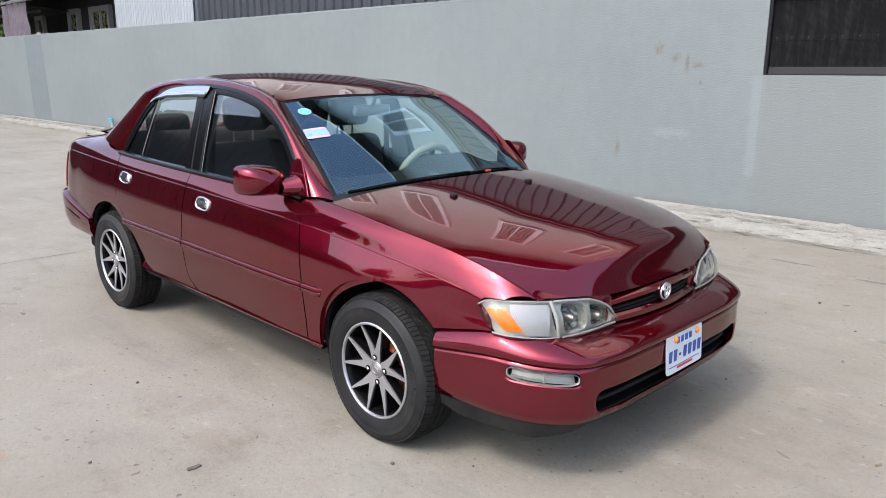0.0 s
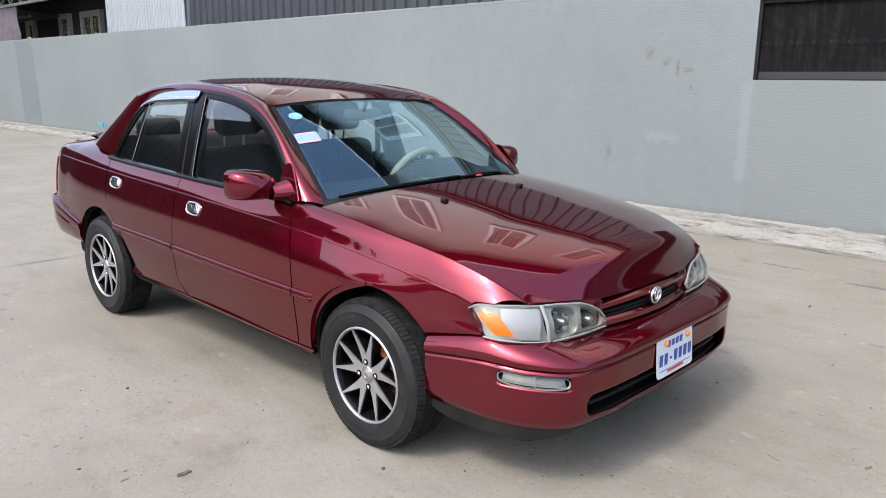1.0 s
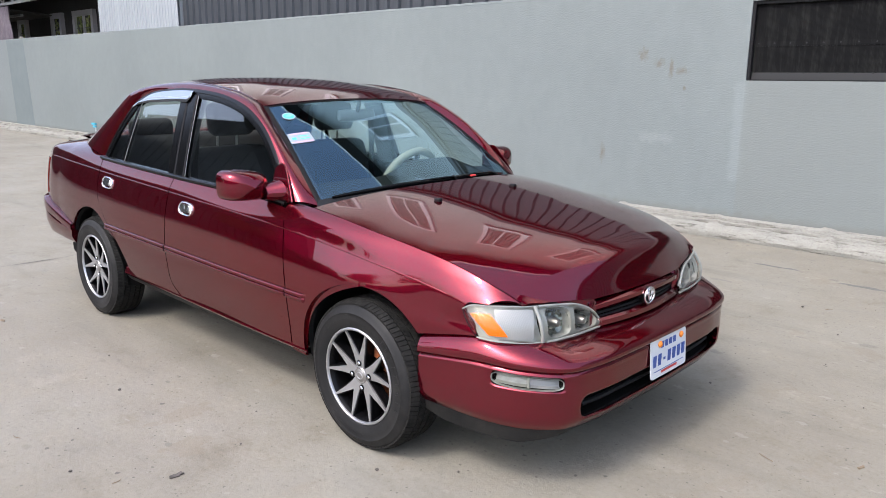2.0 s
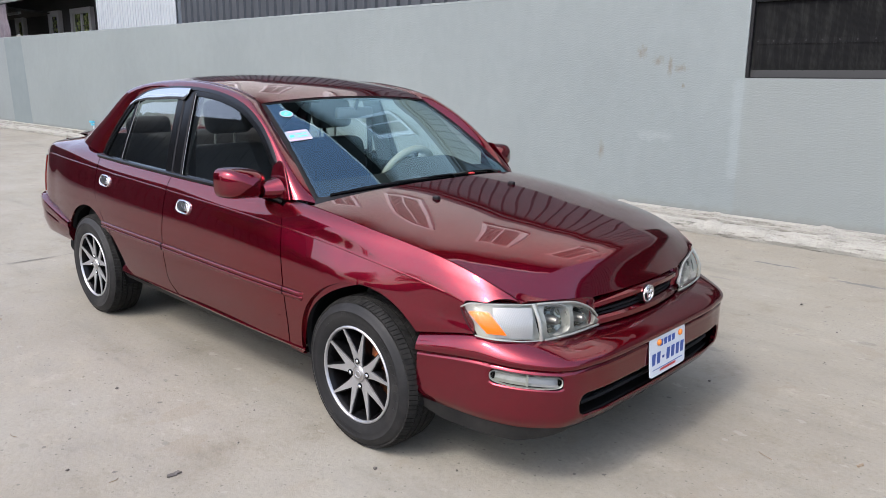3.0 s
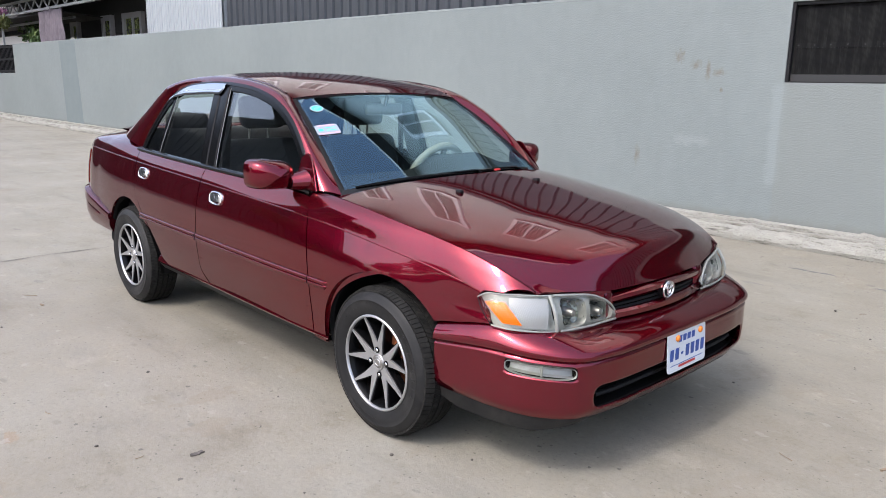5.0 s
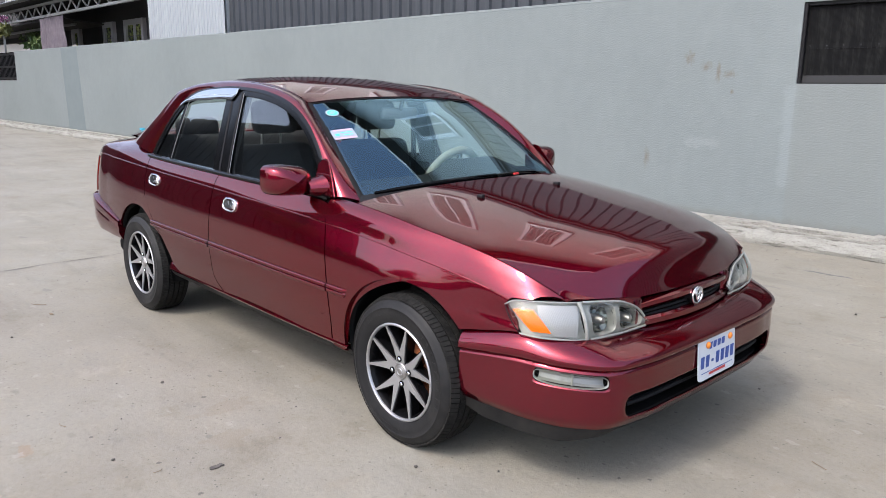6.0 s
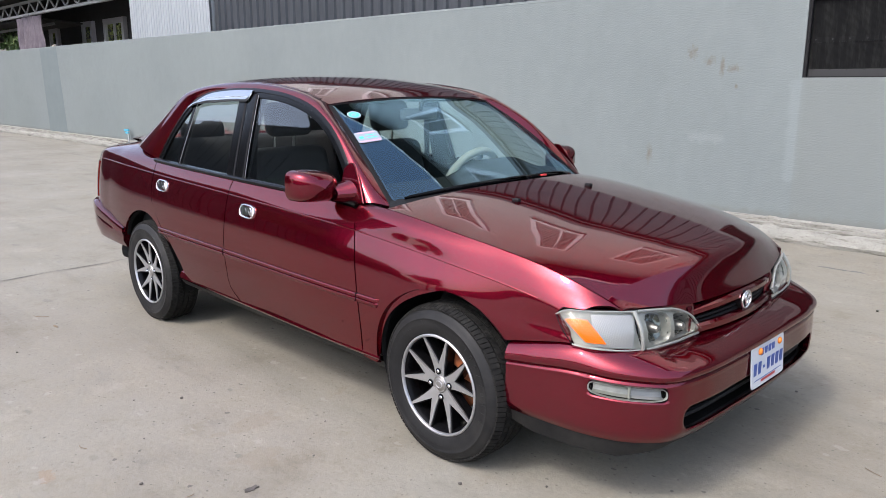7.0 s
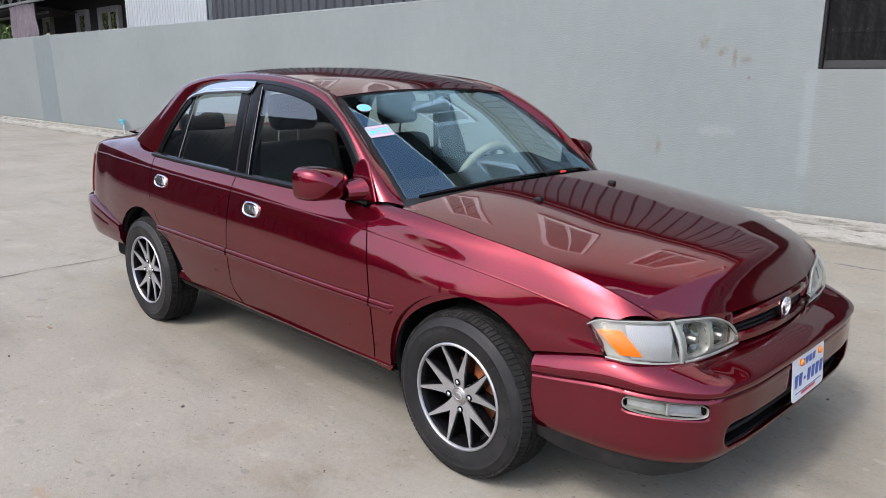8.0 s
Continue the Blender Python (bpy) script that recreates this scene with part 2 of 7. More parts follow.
# pits, worn pale scuffs and tan stains
def spots(m, scale, keep, size, stretch=(1, 1, 1), ragged=0.3):
    """Mask of scattered ragged spots of many sizes; keep is the share of cells left clean."""
    tc = nd(m, "ShaderNodeTexCoord")
    mp = nd(m, "ShaderNodeMapping")
    mp.inputs["Scale"].default_value = stretch
    wire(m, tc.outputs["Object"], mp.inputs["Vector"])
    nz = nd(m, "ShaderNodeTexNoise", Scale=scale * 3.0, Detail=3.0)
    wire(m, mp.outputs["Vector"], nz.inputs["Vector"])
    ad = nd(m, "ShaderNodeVectorMath")
    ad.operation = "MULTIPLY_ADD"
    wire(m, nz.outputs["Color"], ad.inputs[0])
    ad.inputs[1].default_value = (ragged / scale,) * 3
    wire(m, mp.outputs["Vector"], ad.inputs[2])
    vo = nd(m, "ShaderNodeTexVoronoi", Scale=scale)
    wire(m, ad.outputs[0], vo.inputs["Vector"])
    sp = nd(m, "ShaderNodeSeparateColor")
    wire(m, vo.outputs["Color"], sp.inputs[0])
    mr = nd(m, "ShaderNodeMapRange")
    wire(m, sp.outputs[0], mr.inputs["Value"])
    mr.inputs["From Min"].default_value, mr.inputs["From Max"].default_value = keep, 1.0
    mr.inputs["To Min"].default_value, mr.inputs["To Max"].default_value = 0.0, size
    df = nd(m, "ShaderNodeMath")
    df.operation = "SUBTRACT"
    wire(m, vo.outputs["Distance"], df.inputs[0])
    wire(m, mr.outputs[0], df.inputs[1])
    up = nd(m, "ShaderNodeMath")
    up.operation = "ADD"
    wire(m, df.outputs[0], up.inputs[0])
    up.inputs[1].default_value = 0.5
    return ramp(m, up.outputs[0], [(0.485, 1.0), (0.53, 0.0)])


col = mix(GROUND, col, (0.10, 0.098, 0.092), fade(GROUND, spots(GROUND, 4.2, 0.66, 0.17, (0.8, 1.5, 1), 0.35), 0.45))
col = mix(GROUND, col, (0.275, 0.27, 0.25), fade(GROUND, spots(GROUND, 8.0, 0.60, 0.22, (0.9, 1.4, 1), 0.7), 0.42))
col = mix(GROUND, col, (0.06, 0.057, 0.052), fade(GROUND, spots(GROUND, 13.0, 0.70, 0.13, (1, 1.2, 1), 0.4), 0.75))
col = mix(GROUND, col, (0.075, 0.07, 0.062), fade(GROUND, spots(GROUND, 38.0, 0.72, 0.24, (1, 1.2, 1), 0.5), 0.65))
col = mix(GROUND, col, (0.17, 0.145, 0.11), fade(GROUND, spots(GROUND, 2.6, 0.62, 0.30, (1.2, 0.9, 1), 0.8), 0.35))
vor3 = nd(GROUND, "ShaderNodeTexVoronoi", Scale=26.0)
wire(GROUND, nd(GROUND, "ShaderNodeTexCoord").outputs["Object"], vor3.inputs["Vector"])
pit = nd(GROUND, "ShaderNodeMath")
pit.operation = "MULTIPLY_ADD"
wire(GROUND, noise_out(GROUND, 5.0, 3, 0.6), pit.inputs[0])
pit.inputs[1].default_value = 0.55
wire(GROUND, vor3.outputs["Distance"], pit.inputs[2])
col = mix(GROUND, col, ramp(GROUND, pit.outputs[0], [(0.255, 0.42), (0.30, 1.0)]), 0.9, "MULTIPLY")
scuff = noise_out(GROUND, 6.5, 10, 0.82, (0.8, 1.9, 1))
col = mix(GROUND, col, (0.30, 0.295, 0.275), fade(GROUND, ramp(GROUND, scuff, [(0.60, 0.0), (0.68, 1.0)]), 0.5))
tan = noise_out(GROUND, 0.9, 8, 0.72, (1.3, 0.9, 1))
col = mix(GROUND, col, (0.165, 0.135, 0.098), fade(GROUND, ramp(GROUND, tan, [(0.56, 0.0), (0.70, 1.0)]), 0.55))
smudge = noise_out(GROUND, 8.0, 5, 0.6, (1.0, 2.0, 1))
col = mix(GROUND, col, (0.125, 0.124, 0.12), fade(GROUND, ramp(GROUND, smudge, [(0.68, 0.0), (0.73, 1.0)]), 0.5))
wire(GROUND, mix(GROUND, col, (0.905, 0.88, 0.835), 1.0, "MULTIPLY"), shader(GROUND).inputs["Base Color"])
n1 = bump(GROUND, c, 0.32, 0.01)
wire(GROUND, bump(GROUND, d, 0.3, 0.002, n1), shader(GROUND).inputs["Normal"])
wire(GROUND, ramp(GROUND, b, [(0.3, 0.62), (0.7, 0.9)]), shader(GROUND).inputs["Roughness"])

WALL = mat("grey_painted_render", (0.204, 0.225, 0.229), 0.75)
a = noise_out(WALL, 0.5, 5, 0.6)
b = noise_out(WALL, 7, 6, 0.65, (1, 1, 0.7))
e = noise_out(WALL, 24, 4, 0.6)
col = ramp(WALL, a, [(0.3, (0.181, 0.203, 0.204)), (0.7, (0.210, 0.234, 0.234))])
col = mix(WALL, col, ramp(WALL, b, [(0.3, 0.93), (0.7, 1.04)]), 0.8, "MULTIPLY")
# pale chips and scuffs
chip = ramp(WALL, noise_out(WALL, 11, 9, 0.78, (1, 1, 1.5)), [(0.675, 0.0), (0.71, 1.0)])
col = mix(WALL, col, (0.285, 0.307, 0.303), chip)
# pale repainted stripe below the window corner, a handful of brown marks
def box_mask(m, x0, x1, z0, z1, soft=0.03, wob=0.03, sc=9):
    tc = nd(m, "ShaderNodeTexCoord")
    sp = nd(m, "ShaderNodeSeparateXYZ")
    wire(m, tc.outputs["Object"], sp.inputs[0])
    nz = noise_out(m, sc, 5, 0.65)
    out = None
    for ax, lo, hi in (("X", x0, x1), ("Z", z0, z1)):
        ad = nd(m, "ShaderNodeMath")
        ad.operation = "MULTIPLY_ADD"
        wire(m, nz, ad.inputs[0])
        ad.inputs[1].default_value = wob * 2
        wire(m, sp.outputs[ax], ad.inputs[2])
        dd = nd(m, "ShaderNodeMath")
        dd.operation = "SUBTRACT"
        wire(m, ad.outputs[0], dd.inputs[0])
        dd.inputs[1].default_value = (lo + hi) / 2 + wob
        ab = nd(m, "ShaderNodeMath")
        ab.operation = "ABSOLUTE"
        wire(m, dd.outputs[0], ab.inputs[0])
        mr = nd(m, "ShaderNodeMapRange")
        wire(m, ab.outputs[0], mr.inputs["Value"])
        mr.inputs["From Min"].default_value = (hi - lo) / 2
        mr.inputs["From Max"].default_value = (hi - lo) / 2 + soft
        mr.inputs["To Min"].default_value, mr.inputs["To Max"].default_value = 1.0, 0.0
        if out is None:
            out = mr.outputs[0]
        else:
            mu = nd(m, "ShaderNodeMath")
            mu.operation = "MULTIPLY"
            wire(m, out, mu.inputs[0])
            wire(m, mr.outputs[0], mu.inputs[1])
            out = mu.outputs[0]
    return out


col = mix(WALL, col, (0.242, 0.274, 0.277), fade(WALL, box_mask(WALL, -0.775, -0.71, 0.55, 1.40, 0.05, 0.05, 14), 0.5))
col = mix(WALL, col, (0.242, 0.267, 0.266), fade(WALL, box_mask(WALL, -1.72, -1.42, 0.86, 0.885, 0.06, 0.10, 20), 0.55))
def smear(m, cx, cz, rx, rz, sc):
    """Ragged upright smear round (cx, cz)."""
    tc = nd(m, "ShaderNodeTexCoord")
    mp = nd(m, "ShaderNodeMapping")
    mp.inputs["Location"].default_value = (-cx / rx, 0, -cz / rz)
    mp.inputs["Scale"].default_value = (1 / rx, 0, 1 / rz)
    wire(m, tc.outputs["Object"], mp.inputs["Vector"])
    ln = nd(m, "ShaderNodeVectorMath")
    ln.operation = "LENGTH"
    wire(m, mp.outputs["Vector"], ln.inputs[0])
    ad = nd(m, "ShaderNodeMath")
    ad.operation = "MULTIPLY_ADD"
    wire(m, noise_out(m, sc, 7, 0.75, (1, 1, 0.5)), ad.inputs[0])
    ad.inputs[1].default_value = 1.3
    wire(m, ln.outputs["Value"], ad.inputs[2])
    return ramp(m, ad.outputs[0], [(0.62, 1.0), (1.0, 0.0)])


for cx, cz, rx, rz in ((-1.76, 1.685, 0.10, 0.12), (-1.58, 1.60, 0.10, 0.09), (-1.45, 1.55, 0.06, 0.18), (-1.33, 1.53, 0.12, 0.06), (-2.17, 0.68, 0.06, 0.16), (-1.30, 1.365, 0.03, 0.04)):
    col = mix(WALL, col, (0.150, 0.140, 0.115), fade(WALL, smear(WALL, cx, cz, rx * 1.9, rz * 2.0, 30), 0.95))
col = mix(WALL, col, (0.186, 0.198, 0.190), fade(WALL, box_mask(WALL, -0.70, 14.0, -0.5, 1.44, 0.02, 0.02, 9), 0.55))
pim = noise_out(WALL, 150, 3, 0.6)
col = mix(WALL, col, ramp(WALL, pim, [(0.30, 0.84), (0.45, 1.0), (0.62, 1.0), (0.75, 1.14)]), 0.8, "MULTIPLY")
speck = nd(WALL, "ShaderNodeTexVoronoi", Scale=16.0)
wire(WALL, nd(WALL, "ShaderNodeTexCoord").outputs["Object"], speck.inputs["Vector"])
col = mix(WALL, col, ramp(WALL, speck.outputs["Distance"], [(0.07, 1.16), (0.13, 1.0)]), 0.8, "MULTIPLY")
# darker olive-grey band with a ragged edge near the kerb
col = mix(WALL, col, (0.15, 0.152, 0.138), fade(WALL, box_mask(WALL, -44.0, 14.0, 0.0, 0.19, 0.05, 0.06, 12), 0.5))
wire(WALL, mix(WALL, col, (0.735, 0.757, 0.75), 1.0, "MULTIPLY"), shader(WALL).inputs["Base Color"])
n1 = bump(WALL, e, 0.14, 0.008)
n2 = bump(WALL, noise_out(WALL, 62, 4, 0.6), 0.6, 0.006, n1)
wire(WALL, bump(WALL, chip, 0.6, 0.002, n2), shader(WALL).inputs["Normal"])

# tone of a post's shadow, put into the colour of a wall strip
WALLSHADE = mat("wall_shadow_tone", (0.159, 0.185, 0.194), 0.8)
wire(WALLSHADE, ramp(WALLSHADE, noise_out(WALLSHADE, 3, 6), [(0.3, (0.108, 0.131, 0.135)), (0.7, (0.122, 0.147, 0.150))]), shader(WALLSHADE).inputs["Base Color"])
KERB = mat("chalky_kerb", (0.260, 0.241, 0.213), 0.9)
a = noise_out(KERB, 9, 8, 0.78, (0.3, 2.0, 2.4))
b = noise_out(KERB, 70, 5, 0.7)
col = ramp(KERB, a, [(0.34, (0.05, 0.049, 0.046)), (0.41, (0.125, 0.119, 0.10)), (0.45, (0.194, 0.190, 0.166)), (0.58, (0.222, 0.219, 0.194)), (0.72, (0.250, 0.249, 0.229))])
col = mix(KERB, col, ramp(KERB, b, [(0.32, 0.55), (0.46, 0.98), (0.6, 1.05)]), 0.8, "MULTIPLY")
wire(KERB, col, shader(KERB).inputs["Base Color"])
n1 = bump(KERB, a, 0.8, 0.014)
wire(KERB, bump(KERB, b, 0.4, 0.004, n1), shader(KERB).inputs["Normal"])
DUSTBLACK = mat("black_screen", (0.010, 0.010, 0.011), 0.7, 0.0, spec=0.1)
vo = nd(DUSTBLACK, "ShaderNodeTexVoronoi", Scale=110.0, Randomness=0.0)
wire(DUSTBLACK, nd(DUSTBLACK, "ShaderNodeTexCoord").outputs["Object"], vo.inputs["Vector"])
hole = ramp(DUSTBLACK, vo.outputs["Distance"], [(0.28, 0.25), (0.40, 1.0)])
dust = ramp(DUSTBLACK, noise_out(DUSTBLACK, 3.0, 7, 0.7, (6, 1, 0.8)), [(0.45, (0.004, 0.004, 0.0045)), (0.75, (0.018, 0.018, 0.017))])
wire(DUSTBLACK, mix(DUSTBLACK, dust, hole, 0.8, "MULTIPLY"), shader(DUSTBLACK).inputs["Base Color"])
wire(DUSTBLACK, bump(DUSTBLACK, hole, 0.4, 0.002), shader(DUSTBLACK).inputs["Normal"])
GREYSCREEN = mat("perforated_strip", (0.028, 0.028, 0.029), 0.6, 0.2)
vo = nd(GREYSCREEN, "ShaderNodeTexVoronoi", Scale=95.0, Randomness=0.0)
wire(GREYSCREEN, nd(GREYSCREEN, "ShaderNodeTexCoord").outputs["Object"], vo.inputs["Vector"])
wire(GREYSCREEN, ramp(GREYSCREEN, vo.outputs["Distance"], [(0.30, (0.004, 0.004, 0.004)), (0.42, (0.019, 0.019, 0.020))]), shader(GREYSCREEN).inputs["Base Color"])
SHEETDARK = mat("slate_sheet", (0.045, 0.051, 0.060), 0.45, 0.2)
wire(SHEETDARK, ramp(SHEETDARK, noise_out(SHEETDARK, 2.5, 6, 0.65, (4, 1, 0.4)), [(0.3, (0.036, 0.041, 0.048)), (0.75, (0.063, 0.069, 0.078))]), shader(SHEETDARK).inputs["Base Color"])
SHEETWHITE = mat("white_sheet", (0.409, 0.442, 0.462), 0.45)
wire(SHEETWHITE, ramp(SHEETWHITE, noise_out(SHEETWHITE, 1.5, 6, 0.6, (4, 1, 0.4)), [(0.3, (0.25, 0.275, 0.29)), (0.75, (0.295, 0.32, 0.335))]), shader(SHEETWHITE).inputs["Base Color"])
UPPER = mat("pale_facade", (0.57, 0.59, 0.57), 0.8)
wire(UPPER, ramp(UPPER, noise_out(UPPER, 0.8, 6, 0.6, (1, 1, 0.3)), [(0.3, (0.41, 0.43, 0.41)), (0.7, (0.47, 0.49, 0.47))]), shader(UPPER).inputs["Base Color"])
WHITE = mat("white_frame", (0.585, 0.593, 0.600), 0.45)
wire(WHITE, ramp(WHITE, noise_out(WHITE, 5, 5), [(0.3, (0.76, 0.77, 0.77)), (0.7, (0.83, 0.83, 0.83))]), shader(WHITE).inputs["Base Color"])
GREYFRAME = mat("grey_frame", (0.42, 0.42, 0.43), 0.6)
# near-black; puts the shade of porch and eave into the colour
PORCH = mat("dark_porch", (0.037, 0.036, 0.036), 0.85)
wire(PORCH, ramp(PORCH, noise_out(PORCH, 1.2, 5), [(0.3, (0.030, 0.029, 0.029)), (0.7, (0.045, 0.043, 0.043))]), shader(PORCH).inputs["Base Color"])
TRUSS = mat("grey_steel", (0.294, 0.301, 0.301), 0.5, 0.3)
CLOTH = mat("mauve_cloth", (0.231, 0.189, 0.217), 0.95)
wire(CLOTH, ramp(CLOTH, noise_out(CLOTH, 9, 6, 0.6, (3, 1, 0.6)), [(0.3, (0.095, 0.08, 0.098)), (0.7, (0.14, 0.12, 0.138))]), shader(CLOTH).inputs["Base Color"])
PANE = glass("dark_pane", (0.12, 0.14, 0.14), 0.12)
LEAF = mat("leaf_green", (0.06, 0.12, 0.03), 0.5)
oi = nd(LEAF, "ShaderNodeNewGeometry")
wire(LEAF, ramp(LEAF, oi.outputs["Random Per Island"], [(0.0, (0.035, 0.075, 0.02)), (0.6, (0.07, 0.13, 0.035)), (1.0, (0.12, 0.16, 0.05))]), shader(LEAF).inputs["Base Color"])
BARK = mat("bark", (0.11, 0.085, 0.06), 0.9)
BLUEPLASTIC = mat("blue_plastic", (0.02, 0.30, 0.42), 0.4)
PVC = mat("grey_pipe", (0.4, 0.41, 0.42), 0.5)
STONE = mat("dark_stone", (0.07, 0.062, 0.055), 0.85)
DRYLEAF = mat("dry_leaf", (0.16, 0.12, 0.08), 0.8)
# dark tone picked for how the unseen walls mirror in the car
BACKWALL = mat("dark_reflected_wall", (0.07, 0.066, 0.06), 0.8)
wire(BACKWALL, ramp(BACKWALL, noise_out(BACKWALL, 0.6, 6), [(0.3, (0.05, 0.047, 0.043)), (0.7, (0.09, 0.085, 0.078))]), shader(BACKWALL).inputs["Base Color"])


def own(name, bm, material, label, category, kind="", group="", m=None, smooth=False):
    """Links a bmesh as a top-level thing."""
    bmesh.ops.recalc_face_normals(bm, faces=bm.faces)
    me = bpy.data.meshes.new(name)
    bm.to_mesh(me)
    bm.free()
    me.polygons.foreach_set("use_smooth", [smooth] * len(me.polygons))
    if smooth:
        me.set_sharp_from_angle(angle=radians(40))
    if material:
        me.materials.append(material)
    ob = new(name, me)
    if m is not None:
        ob.matrix_basis = m
    return tagged(ob, label, category, group, kind)


def sub(name, bm, material, parent, label="", smooth=False):
    """Links a bmesh, in its parent's own axes, as a part."""
    bmesh.ops.recalc_face_normals(bm, faces=bm.faces)
    me = bpy.data.meshes.new(name)
    bm.to_mesh(me)
    bm.free()
    me.polygons.foreach_set("use_smooth", [smooth] * len(me.polygons))
    if smooth:
        me.set_sharp_from_angle(angle=radians(40))
    me.materials.append(material)
    ob = new(name, me)
    ob.parent = parent
    return tagged(ob, label) if label else ob


def cuboid(bm, lo, hi):
    r = bmesh.ops.create_cube(bm, size=1)
    for v in r["verts"]:
        v.co = Vector([lo[i] + (v.co[i] + 0.5) * (hi[i] - lo[i]) for i in range(3)])
    return r["verts"]


def box_bm(lo, hi, bevel=0.0):
    bm = bmesh.new()
    cuboid(bm, lo, hi)
    if bevel:
        bmesh.ops.bevel(bm, geom=list(bm.edges), offset=bevel, segments=2, affect="EDGES")
    return bm


# ---- ground ----
bm = bmesh.new()
bmesh.ops.create_grid(bm, x_segments=4, y_segments=4, size=400)
own("ground", bm, GROUND, "pale worn concrete yard with specks and stains", "ground", "structure")

# joint in the concrete
bm = bmesh.new()
x_of = lambda y: -4.11 - 0.047 * (y + 1.24) + 0.012 * math.sin(y * 9) + 0.008 * math.sin(y * 23)
N = 60
vs_ = []
for k in range(N + 1):
    y = -4.5 + 7.6 * k / N
    w = 0.006 + 0.004 * math.sin(k * 1.7)
    vs_.append((bm.verts.new((x_of(y) - w, y, 0.0035)), bm.verts.new((x_of(y) + w, y, 0.0035))))
for p, q in zip(vs_, vs_[1:]):
    bm.faces.new((p[0], p[1], q[1], q[0]))
own("joint", bm, mat("joint_filler", (0.10, 0.095, 0.085), 0.9), "dark filled joint across the concrete yard", "joint", "structure")

# ---- wall with window opening, kerb ----
WM = pose(0, 4.43, 0, 0, 0, 0.57)
U0, U1, ZT = -24.2, 14.0, 2.304
OX0, OX1, OZ0, OZ1 = -0.712, 6.2, 1.443, 2.14
bm = bmesh.new()
for lo, hi in (((U0, 0, 0), (OX0, 0.2, ZT)), ((OX1, 0, 0), (U1, 0.2, ZT)), ((OX0, 0, 0), (OX1, 0.2, OZ0)), ((OX0, 0, OZ1), (OX1, 0.2, ZT)), ((-44, 0, 0), (U0, 0.2, 1.45))):
    cuboid(bm, lo, hi)
bmesh.ops.remove_doubles(bm, verts=bm.verts, dist=0.0005)
wall = own("wall_north", bm, WALL, "grey painted rendered boundary wall with a window opening", "wall", "structure", m=WM)
# uneven plaster rounding along the top
bm = bmesh.new()
N = 240
rings = []
for k in range(N + 1):
    u = U0 + (U1 - U0) * k / N
    h = 0.012 + 0.006 * noise.noise((u * 1.7, 0, 3))
    rings.append([bm.verts.new((u, y, z)) for y, z in ((0.002, ZT - 0.035), (-0.0025, ZT - 0.012), (0.008, ZT + h * 0.7), (0.10, ZT + h), (0.19, ZT + h * 0.7), (0.205, ZT - 0.03))])
for p, q in zip(rings, rings[1:]):
    for j in range(5):
        bm.faces.new((p[j], p[j + 1], q[j + 1], q[j]))
sub("wall_cap", bm, WALL, wall, "", False)
# the post's cast shadow, built as a thin darker strip on the wall
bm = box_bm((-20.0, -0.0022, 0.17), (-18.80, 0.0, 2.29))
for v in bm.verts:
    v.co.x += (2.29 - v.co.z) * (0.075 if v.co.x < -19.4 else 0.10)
sub("shadow_strip", bm, WALLSHADE, wall, "post's shadow on the wall, made as a darker bluish strip")
bm = bmesh.new()
bmesh.ops.create_icosphere(bm, subdivisions=3, radius=0.085, matrix=Matrix.Translation((-19.1, 0.08, ZT + 0.02)) @ Matrix.Diagonal((1.3, 0.7, 0.5, 1)))
for v in bm.verts:
    v.co += v.normal * 0.03 * noise.noise(v.co * 9)
own("cement_lump", bm, KERB, "pale cement lump on top of the wall", "lump", m=WM, smooth=True)

kerb = new("kerb")
kerb.matrix_basis = WM
tagged(kerb, "chalky worn concrete kerb along the wall foot", "kerb", kind="structure")
PROF = [(0.0, 0.172), (-0.040, 0.170), (-0.064, 0.160), (-0.068, 0.118), (-0.076, 0.110), (-0.084, 0.136), (-0.128, 0.133), (-0.133, 0.085), (-0.144, 0.076), (-0.152, 0.110), (-0.184, 0.122), (-0.230, 0.104), (-0.264, 0.072), (-0.276, 0.03), (-0.270, 0.0)]
rnd = random.Random(5)
for k in range(-41, 6):
    u0, u1 = -0.86 + 1.0 * k, -0.86 + 1.0 * (k + 1)
    sk = rnd.uniform(-0.02, 0.04)
    near = -4 <= k <= 4
    n = 72 if near else 8
    V, F = [], []
    for i in range(n + 1):
        t = i / n
        for j, (y, z) in enumerate(PROF):
            u = u0 + 0.006 + (u1 - u0 - 0.012) * t + 0.09 * (-y) / 0.28
            e = min(t, 1 - t)
            r = 1.0 - (0.10 if near else 0.0) * max(0.0, 1 - e / 0.02)
            dn = noise.noise((u * 1.6, y * 22, z * 22)) * 0.010 + noise.noise((u * 8, y * 34, z * 34)) * 0.007 + noise.noise((u * 27, y * 60, z * 60)) * 0.003
            dn = dn if 0 < j < len(PROF) - 1 else 0
            chipd = -0.05 * max(0.0, noise.noise((u * 3.1 + 7, y * 4, 1.0)) - 0.2) if 2 < j < 13 else 0
            V.append((u, y * r - dn * 0.7 + (0.0 if j else 0.0) - chipd, max(0.0, z * r + dn + chipd)))
    m_ = len(PROF)
    for i in range(n):
        for j in range(m_ - 1):
            F.append([i * m_ + j, i * m_ + j + 1, (i + 1) * m_ + j + 1, (i + 1) * m_ + j])
    F.append(list(range(m_)))
    F.append([n * m_ + j for j in range(m_)][::-1])
    bm = bmesh.new()
    vs_ = [bm.verts.new(v) for v in V]
    for f in F:
        bm.faces.new([vs_[q] for q in f])
    sub("kerb_stone", bm, KERB, kerb, "", True)
